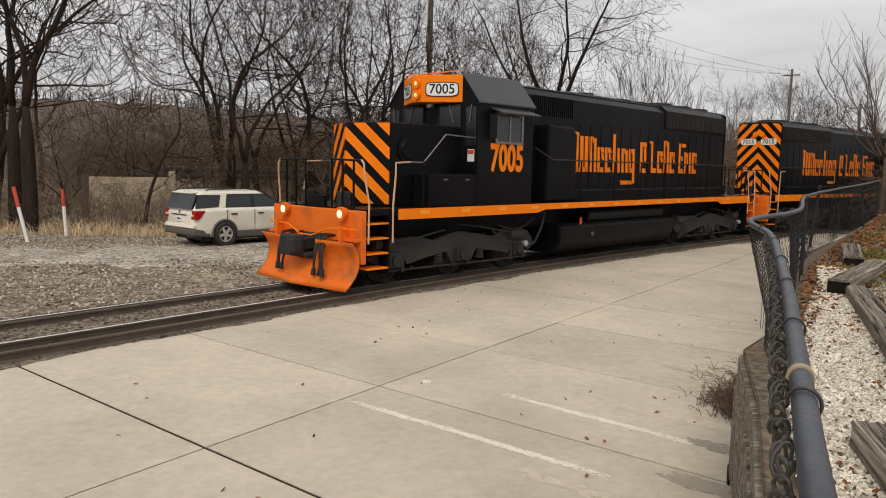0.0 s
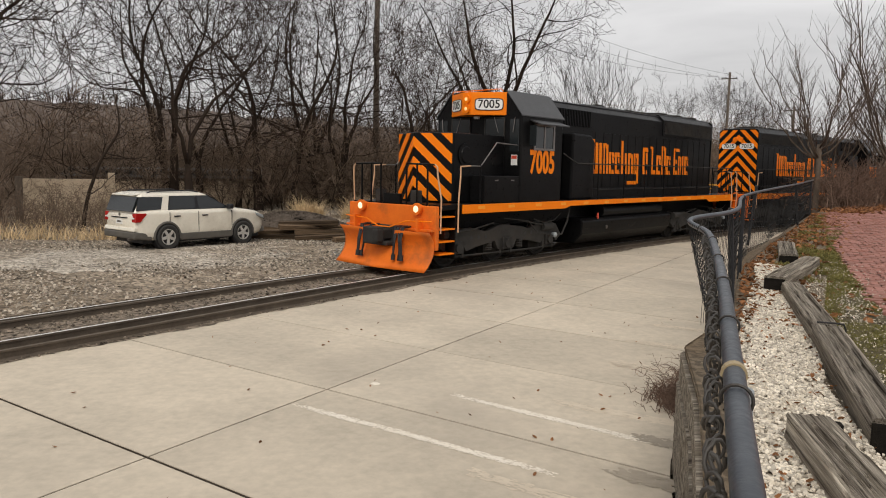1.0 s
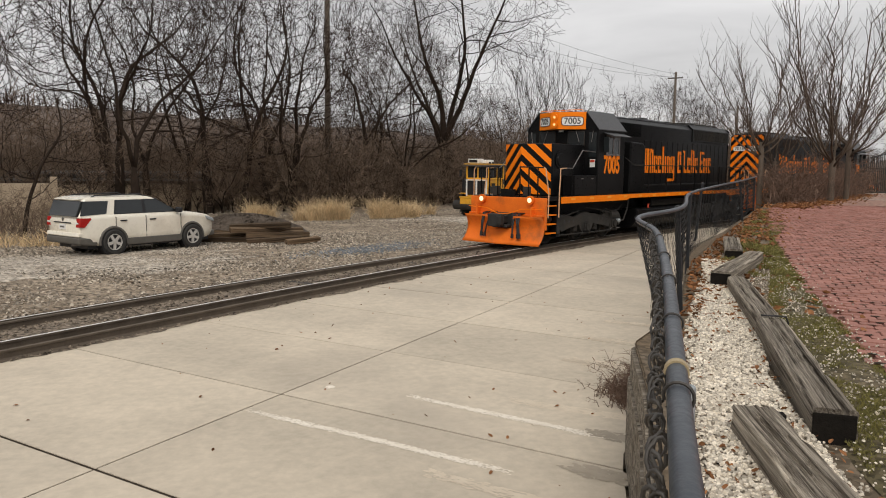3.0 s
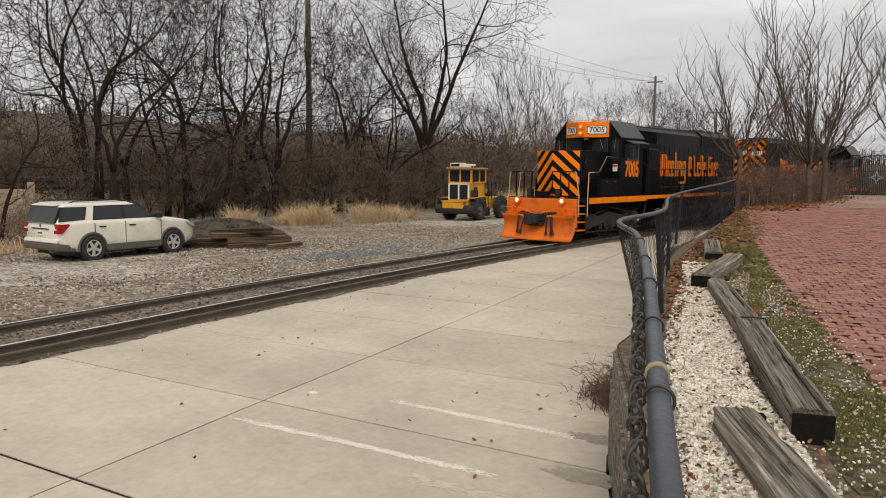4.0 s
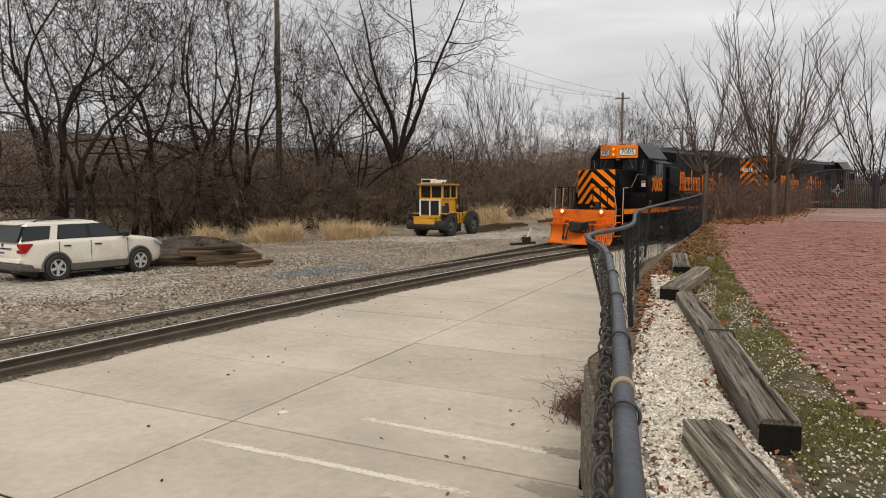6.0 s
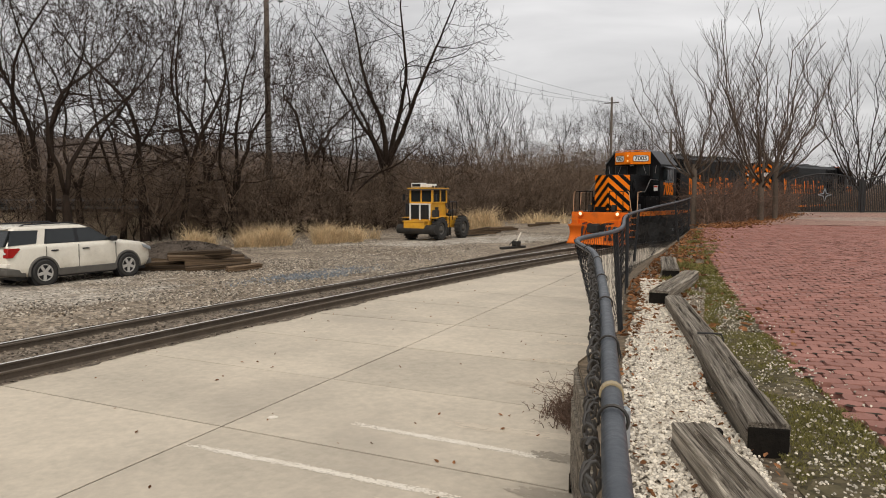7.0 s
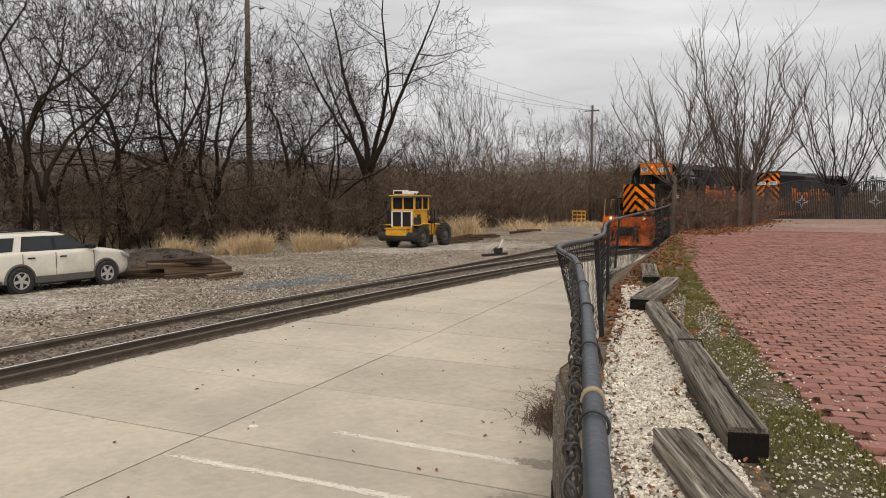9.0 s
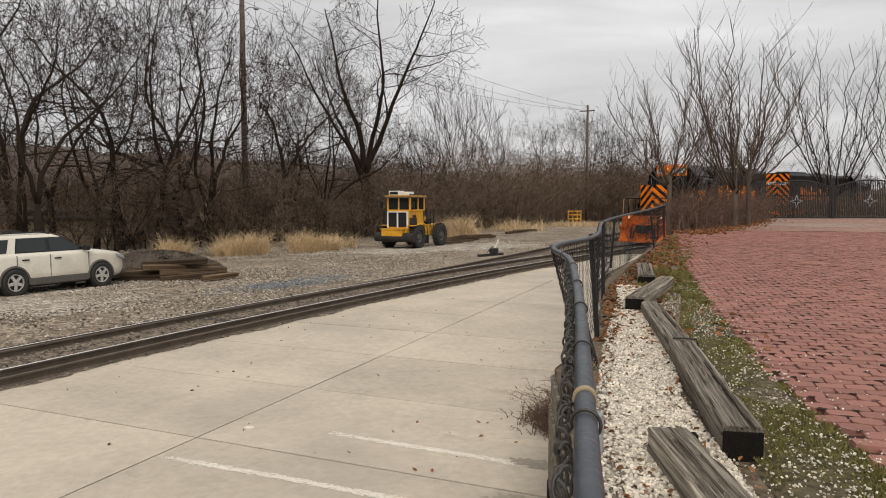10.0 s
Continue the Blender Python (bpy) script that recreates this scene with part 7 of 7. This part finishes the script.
for x, y, a, s in ((21.0, 78.0, 100, 1.05), (23.5, 80.0, 220, 0.95), (17.0, 77.0, 330, 0.8), (26.0, 82, 40, 0.85)):
    copy_thing(slim, pose(x, y, -0.3, 0, 0, a) @ Matrix.Diagonal((s, s, s, 1)))
PALE = "pale bare upright tree behind the plaza fence"
def vase_tree(seed, height, r, fork, leaders, spread, label, bark, twig):
    """A pruned tree: limbs sweep out from a low fork, then rise into long straight shoots."""
    random.seed(seed)
    ob = thing("bare_tree", label, "tree", "bare trees")
    trunk, twigs = Geo(), Geo()
    trunk.tube([(0, 0, -0.3), (0, 0, 0.1), (0.03, 0.02, height * fork * 0.6), (0, 0, height * fork + 0.1)], [r * 1.4, r * 1.1, r * 0.95, r * 0.85], 10)
    for k in range(leaders):
        a = 2 * math.pi * (k + random.uniform(-0.3, 0.3)) / leaders
        out = Vector((math.cos(a), math.sin(a), 0))
        reach = spread * height * random.uniform(0.45, 1.0)
        top = height * random.uniform(0.72, 0.88)
        base = height * fork * random.uniform(0.75, 1.0)
        pts = []
        for i in range(9):
            t = i / 8
            wob = Vector((random.gauss(0, 1), random.gauss(0, 1), 0)) * 0.018 * height * t
            pts.append(out * reach * t ** 0.75 + Vector((0, 0, base + (top - base) * t ** 1.2)) + wob)
        rad = [r * 0.33 * (1 - 0.72 * i / 8) for i in range(9)]
        trunk.tube(pts, rad, 7)
        for c in range(12):
            u = 0.10 + 0.88 * (c + random.random()) / 12
            i = min(int(u * 8), 7)
            q = pts[i].lerp(pts[i + 1], u * 8 - i)
            b = random.uniform(0, 2 * math.pi)
            d = (Vector((math.cos(b), math.sin(b), 0)) * random.uniform(0.35, 1.0) + out * 0.45 + Vector((0, 0, 1))).normalized()
            ln = height * random.uniform(0.12, 0.26) * (1.1 - 0.35 * u)
            shoot = [q]
            for m in range(4):
                d = (d + Vector((random.gauss(0, 0.10), random.gauss(0, 0.10), 0.10))).normalized()
                shoot.append(shoot[-1] + d * ln / 4)
            r0 = min(rad[i] * 0.55, r * 0.12)
            twigs.tube(shoot, [r0, r0 * 0.85, r0 * 0.7, r0 * 0.55, r0 * 0.35], 5, False)
            for m in range(random.randint(2, 4)):
                v = random.uniform(0.3, 3.6)
                p = shoot[int(v)].lerp(shoot[int(v) + 1], v - int(v))
                b = random.uniform(0, 2 * math.pi)
                e = Vector((math.cos(b) * 0.5, math.sin(b) * 0.5, 0.85)) * height * random.uniform(0.05, 0.13)
                twigs.tube([p, p + e * 0.5 + Vector((0, 0, -0.02)), p + e], [r0 * 0.5, r0 * 0.42, r0 * 0.25], 4, False)
    part("trunk", trunk, bark, ob, smooth=True)
    part("crown", twigs, twig, ob, "bare upright shoots")
    return ob


t1 = vase_tree(51, 8.3, 0.115, 0.36, 10, 0.42, PALE, PALEBARK, SHOOT)
t1.matrix_basis = pose(17.5, 29.2, 0.7, 0, 0, 10)
t2 = vase_tree(52, 10.6, 0.15, 0.22, 11, 0.40, PALE, PALEBARK, SHOOT)
t2.matrix_basis = pose(21.6, 30.3, 0.8, 0, 0, 40)
for ob, x, y, a, s in ((t1, 23.6, 32.0, 200, 1.05), (t1, 19.4, 31.2, 120, 0.72), (t1, 27.0, 39.0, 300, 0.9)):
    copy_thing(ob, pose(x, y, 0.8, 0, 0, a) @ Matrix.Diagonal((s, s, s, 1)))
t3 = vase_tree(53, 14.5, 0.17, 0.12, 11, 0.34, "dark spreading bare tree beyond the iron gate", BARK, TWIG)
t3.matrix_basis = pose(41.5, 46.5, 0.9, 0, 0, 20)
copy_thing(t3, pose(52.0, 50.0, 0.9, 0, 0, 200))


def thicket(name, n, place, hmin, hmax, material, label, r=0.014, arms=5, lean=0.45):
    """Many thin arching, branching stems, too many to count."""
    g = Geo()
    for _ in range(n):
        x, y, z = place()
        h = random.uniform(hmin, hmax)
        d = Vector((random.gauss(0, lean), random.gauss(0, lean), 1)).normalized()
        foot = Vector((x, y, z))
        mid = foot + d * h * 0.5
        end = mid + (d + Vector((random.gauss(0, 0.55), random.gauss(0, 0.55), -0.25))).normalized() * h * 0.5
        g.tube([foot, mid, end], [r, r * 0.75, r * 0.3], 3, False)
        for k in range(arms):
            t = random.uniform(0.15, 1.0)
            q = foot.lerp(mid, t * 2) if t < 0.5 else mid.lerp(end, t * 2 - 1)
            e = Vector((random.gauss(0, 0.42), random.gauss(0, 0.42), random.uniform(-0.15, 0.5))) * h * 0.42
            b = q + e * 0.5 + Vector((random.gauss(0, 0.05), random.gauss(0, 0.05), random.gauss(0, 0.05))) * h
            g.tube([q, b, q + e], [r * 0.6, r * 0.45, r * 0.2], 3, False)
    return tagged(part(name, g, material), label, "brush", "", "stuff")


random.seed(77)


def ridge_height(a):
    """The distant hill's crest height in the direction a."""
    h = float(np.interp(a, [-1.9, -0.6, -0.35, -0.1, 0.15, 0.35, 0.7, 1.6], [16, 14.5, 14.5, 13, 10.5, 6.2, 5.2, 5.0]))
    return h + 0.9 * noise.noise(Vector((a * 14, 0, 0))) + 0.5 * noise.noise(Vector((a * 60, 1, 0)))


def belt():
    """A place in the wooded belt behind the yard."""
    while True:
        x = random.uniform(-34, 48)
        if x < -9 and random.random() < 0.5:
            continue
        front = np.interp(x, [-34, -22, -14, -8, -5, 6, 16, 28, 36, 48], [42, 44, 47, 49, 50, 55, 64, 80, 88, 94])
        y = front + abs(random.gauss(0, 7))
        return x, y, -0.3


thicket("woodland_thicket", 4600, belt, 1.4, 5.4, BRUSH, "dense brown leafless thicket behind the yard", 0.023, 4)
thicket("gate_brush", 1100, lambda: (random.uniform(31, 56), random.uniform(45, 53), 0.9), 1.2, 3.2, BRUSH, "dark brush beyond the iron gate", 0.02, 6)
thicket("tall_thicket", 1700, lambda: (lambda t: (10 + 50 * t + random.gauss(0, 2), 62 + 37 * t + abs(random.gauss(0, 4)), -0.3))(random.random()), 5.0, 10.5, BRUSH, "tall leafless thicket beyond the tractor", 0.025, 6)
thicket("mid_thicket", 1300, lambda: (lambda x: (x, float(np.interp(x, [-24, -14, -6, 6, 12], [44, 50, 54, 60, 66])) + abs(random.gauss(0, 3)), -0.3))(random.uniform(-24, 12)), 4.0, 7.5, BRUSH, "tall grey-brown leafless thicket under the trees", 0.022, 8)
thicket("far_thicket", 1700, lambda: (random.uniform(30, 64), random.uniform(84, 104), -0.3), 5.0, 10.5, BRUSH, "tall dense leafless thicket beyond the far pole", 0.035, 6)
thicket("roadside_brush", 600, lambda: (random.uniform(-21, -10), random.uniform(27.6, 33), -0.3), 0.8, 2.6, BRUSH, "tangled bare brush by the block wall", 0.012, 5)
def by_fence():
    t = random.random()
    x, y = np.interp(t, [0, 0.3, 1], [17.6, 20.2, 30.5]), np.interp(t, [0, 0.3, 1], [28.6, 31.0, 40.8])
    return x + random.gauss(0.3, 0.6), y + random.gauss(0.3, 0.6), 1.05
thicket("fence_brush", 1100, by_fence, 0.7, 2.6, REDBRUSH, "reddish leafless brush along the fence", 0.012, 7)
thicket("ridge_wood", 1800, lambda: (lambda a, k: (k * math.sin(a), k * math.cos(a), ridge_height(a) - 1.2))(random.uniform(-0.75, 0.9), random.uniform(152, 170)), 2.0, 4.2, TWIG, "leafless trees along the hill crest", 0.06, 4, 0.15)
thicket("wall_weed", 75, lambda: (random.gauss(3.46, 0.11), random.gauss(8.05, 0.2), -0.16), 0.25, 0.68, REDBRUSH, "dry reddish weed growing at the wall foot", 0.005, 12)
thicket("wall_weed_base", 700, lambda: (random.gauss(3.38, 0.14), random.gauss(7.95, 0.26), -0.16), 0.08, 0.28, REDBRUSH, "matted dry weed at the wall foot", 0.005, 5)


def tufts(name, n, place, hmin, hmax, label, material=None, width=0.012):
    """Dry grass blades as thin bent strips."""
    g = Geo()
    for _ in range(n):
        x, y, z = place()
        h = random.uniform(hmin, hmax) * (0.55 + 1.1 * max(0.0, 0.35 + noise.noise(Vector((x * 1.3, y * 1.3, 8)))))
        a = random.uniform(0, 6.28)
        w = Vector((math.cos(a), math.sin(a), 0)) * width
        lean = Vector((random.gauss(0, 0.62), random.gauss(0, 0.62), 0)) * h
        b = Vector((x, y, z))
        m = b + lean * 0.35 + Vector((0, 0, h * 0.6))
        t = b + lean + Vector((0, 0, h))
        g.add([b - w, b + w, m + w * 0.7, m - w * 0.7, t], [(0, 1, 2, 3), (3, 2, 4)])
    return tagged(part(name, g, material or STRAW), label, "dry grass", "", "stuff")


def verge():
    while True:
        t = random.random()
        x = -5.0 + 10.4 * t
        y = 36.0 + 5.6 * t + abs(random.gauss(0, 1.3)) + (1.8 if t < 0.3 else 0.9)
        if noise.noise(Vector((x * 0.5, y * 0.3, 2))) > -0.10:
            return x, y, -0.3


tufts("verge_grass", 11000, verge, 0.2, 1.0, "tall straw-coloured dry grass along the yard edge")
tufts("tall_grass_clump", 2600, lambda: (random.gauss(14.6, 0.65), random.gauss(55.0, 0.7), -0.3), 0.4, 1.55, "tall straw-coloured grass clump behind the tractor", width=0.016)
tufts("far_grass_clump", 800, lambda: (random.gauss(23.0, 1.2), random.gauss(64.5, 1.2), -0.3), 0.4, 1.2, "straw-coloured grass by the siding", width=0.02)
tufts("siding_grass", 1800, lambda: (random.gauss(33.5, 2.0), random.gauss(74.5, 2.0), -0.3), 0.2, 0.6, "dry grass by the far siding", width=0.02)
tufts("roadside_grass", 1800, lambda: (random.uniform(-20, -9.5), 26.3 + abs(random.gauss(0, 1.0)) + 0.06 * random.random(), -0.3), 0.15, 0.7, "dry grass below the brush by the car")
def mossy():
    k = random.random() * 5.9
    j, t, u = int(k), k - int(k), random.random()
    x = (MOSS_L[j][0] * (1 - t) + MOSS_L[j + 1][0] * t) * (1 - u) + (MOSS_R[j][0] * (1 - t) + MOSS_R[j + 1][0] * t) * u
    y = (MOSS_L[j][1] * (1 - t) + MOSS_L[j + 1][1] * t) * (1 - u) + (MOSS_R[j][1] * (1 - t) + MOSS_R[j + 1][1] * t) * u
    return x, y, bank_z(x, y) + 0.02
def green_patch():
    while True:
        p = mossy()
        if noise.noise(Vector((p[0] * 1.4, p[1] * 1.4, 4))) > -0.30:
            return p
tufts("moss_blades", 65000, green_patch, 0.012, 0.042, "short green grass blades among moss", GREENBLADE, 0.004)


def litter(name, n, place, size, label):
    """Curled dead leaves."""
    g = Geo()
    for _ in range(n):
        x, y, z = place()
        s = size * random.uniform(0.5, 1.3)
        e = Euler((random.gauss(0, 0.5), random.gauss(0, 0.5), random.uniform(0, 6.28))).to_matrix()
        v = [(-1, 0, 0.1), (-0.35, -0.55, 0.25), (0.5, -0.45, 0.2), (1, 0, 0.15), (0.45, 0.5, 0.3), (-0.4, 0.5, 0.2), (0, 0, -0.05)]
        g.add([Vector((x, y, z + s * 0.3)) + e @ (Vector(q) * s) for q in v], [(6, 0, 1), (6, 1, 2), (6, 2, 3), (6, 3, 4), (6, 4, 5), (6, 5, 0)])
    return tagged(part(name, g, LEAF), label, "leaves", "", "stuff")


def fence_side():
    d = random.uniform(9.5, 30)
    p, t = along_fence(d)
    o = abs(random.gauss(0, 0.6)) + 0.05
    x, y = p.x + t.y * o, p.y - t.x * o
    return x, y, bank_z(x, y) + 0.02
def bank_patch():
    while True:
        d = random.uniform(13, 29)
        p, t = along_fence(d)
        o = random.uniform(0.3, 2.2)
        x, y = p.x + t.y * o, p.y - t.x * o
        if not inside(x, y, PLAZA) and noise.noise(Vector((x * 0.8, y * 0.8, 12))) > 0.0:
            return x, y, bank_z(x, y) + 0.01
tufts("bank_grass", 9000, bank_patch, 0.02, 0.08, "thin green grass on the leafy bank", GREENBLADE, 0.008)
litter("fence_leaves", 2000, fence_side, 0.05, "brown dead leaves drifted along the fence")
litter("gate_leaves", 3500, lambda: (lambda t: (np.interp(t, [0, 1], [15.5, 30.0]) + random.gauss(0.5, 0.5), np.interp(t, [0, 1], [25.0, 40.0]) + random.gauss(-0.2, 0.5), 1.22))(random.random()), 0.07, "orange-brown dead leaves heaped under brush")
def chips():
    k = random.random() * 5.0
    j, t, u = int(k), k - int(k), random.choice((random.uniform(-0.02, 0.2), random.uniform(0.85, 1.1), random.random()))
    x = (CHIP_L[j][0] * (1 - t) + CHIP_L[j + 1][0] * t) * (1 - u) + (CHIP_R[j][0] * (1 - t) + CHIP_R[j + 1][0] * t) * u
    y = (CHIP_L[j][1] * (1 - t) + CHIP_L[j + 1][1] * t) * (1 - u) + (CHIP_R[j][1] * (1 - t) + CHIP_R[j + 1][1] * t) * u
    return x, y, bank_z(x, y) + 0.05
litter("chip_leaves", 650, chips, 0.021, "few brown leaves on the stone chips")
def on_lot():
    while True:
        u, v = random.uniform(-4, 18), random.uniform(-6, 4.5)
        if wall_v(u) + 0.1 < v < edge_v(u) - 0.3 and (random.random() < 0.35 or v < wall_v(u) + 1.6):
            return A0.x + AU.x * u + AV.x * v, A0.y + AU.y * u + AV.y * v, -0.15
litter("lot_leaves", 120, on_lot, 0.026, "scattered brown leaves on the concrete")

# wooded hill behind everything
g = Geo()
cols = np.linspace(-1.9, 1.6, 420)
for a in cols:
    ridge = ridge_height(a) - 0.6
    for rad, h in ((112, -0.4), (118, 0.35), (135, 0.75), (165, 1.0), (215, 0.9)):
        g.v.append((rad * math.sin(a), rad * math.cos(a), -0.5 + (ridge + 0.5) * max(h, 0) + (0.8 * noise.noise(Vector((a * 90, rad, 0))) if h > 0 else 0)))
for i in range(len(cols) - 1):
    for j in range(4):
        a = i * 5 + j
        g.f.append((a, a + 1, a + 6, a + 5))
tagged(part("backdrop_hill", g, HILL), "dark brown leafless wooded hill in the distance", "hill", "", "structure")

# ---------------------------------------------------------------- pavers, last of all
def pavers():
    L, W = 0.22, 0.165
    def one(seed):
        random.seed(seed)
        g = Geo()
        r = 0.012
        e = lambda: random.uniform(-0.004, 0.004)
        def worn(k, z, grow_by):
            """The outline with its corners broken off unevenly."""
            out = []
            for i, (sx, sy) in enumerate(((-1, -1), (1, -1), (1, 1), (-1, 1))):
                cx, cy = chop[i]
                p, q = (sx * (L / 2 - cx + grow_by), sy * (W / 2 + grow_by * 0.5)), (sx * (L / 2 + grow_by * 0.5), sy * (W / 2 - cy + grow_by))
                out += [q, p] if sx * sy > 0 else [p, q]
            return [(x, y, z) for x, y in out]
        chop = [(random.uniform(0.014, 0.068), random.uniform(0.010, 0.042)) for _ in range(4)]
        low = worn(0, 0.0, 0.0)
        top = [(x * (1 - r / L) + e() * 0.5, y * (1 - r / W) + e() * 0.5, 0.046) for x, y, _ in low]
        g.add(low + top, [tuple(range(8, 16))] + [(i, (i + 1) % 8, 8 + (i + 1) % 8, 8 + i) for i in range(8)])
        return g
    kinds = [one(k) for k in range(12)]
    meshes = [k.mesh("brick", BRICK) for k in kinds]
    rest, count = Geo(), 0
    random.seed(4)
    ang = math.atan2(BRU.y, BRU.x)
    for row in range(-70, 260):
        v = row * (W + 0.005)
        for col in range(-70, 130):
            u = col * (L + 0.005) + (L / 2 if row % 2 else 0)
            x, y = BR0.x + BRU.x * u + BRV.x * v, BR0.y + BRU.y * u + BRV.y * v
            d = math.hypot(x, y)
            if d > 34 or (d > 20 and (y < -1.0 or x > y * 1.35 + 3.0)) or not inside(x, y, PLAZA):
                continue
            z = bank_z(x, y) - 0.004 + 0.02 * noise.noise(Vector((x * 0.4, y * 0.4, 9))) + random.uniform(-0.005, 0.005)
            m = Matrix.Translation((x, y, z)) @ Euler((random.gauss(0, 0.025), random.gauss(0, 0.02), ang + random.gauss(0, 0.02))).to_matrix().to_4x4()
            if count < 300 and d < 6.5:
                ob = part("brick", meshes[random.randrange(12)], BRICK, plaza)
                ob.matrix_basis = m
                count += 1
            else:
                k = kinds[random.randrange(12)]
                rest.add([m @ Vector(p) for p in k.v], k.f)
    # Dark flakes laid over the bricks paint the shade of pits at their corners.
    pits = Geo()
    for _ in range(16000):
        t, q = random.random(), random.random()
        row, col = random.randrange(-40, 220), random.randrange(-40, 80)
        u, v = col * (L + 0.005) + (L / 2 if row % 2 else 0) + L / 2, row * (W + 0.005) + W / 2
        x, y = BR0.x + BRU.x * u + BRV.x * v, BR0.y + BRU.y * u + BRV.y * v
        if math.hypot(x, y) > 24 or y < 1.5 or x > y * 1.35 + 1.0 or not inside(x, y, PLAZA):
            continue
        z = bank_z(x, y) + 0.047 + 0.02 * noise.noise(Vector((x * 0.4, y * 0.4, 9)))
        r, s2 = random.uniform(0.02, 0.06), random.uniform(0.012, 0.034)
        ring = [Vector((x, y, z)) + Vector((BRU.x, BRU.y, 0)) * r * math.cos(a) + Vector((BRV.x, BRV.y, 0)) * s2 * math.sin(a) * random.uniform(0.6, 1.3) for a in np.linspace(0, 6.28, 8)[:-1]]
        pits.add([Vector((x, y, z + 0.004))] + ring, [(0, 1 + k, 1 + (k + 1) % 7) for k in range(7)])
    pit_ob = part("joint_dirt", pits, JOINT, plaza, "dark flakes painting the shade of chipped paver corners")
    pit_ob["kind"] = "stuff"
    ob = part("brick_field", rest, BRICK, plaza, "red pavers laid in running bond")
    ob["kind"] = "stuff"


pavers()
motions()
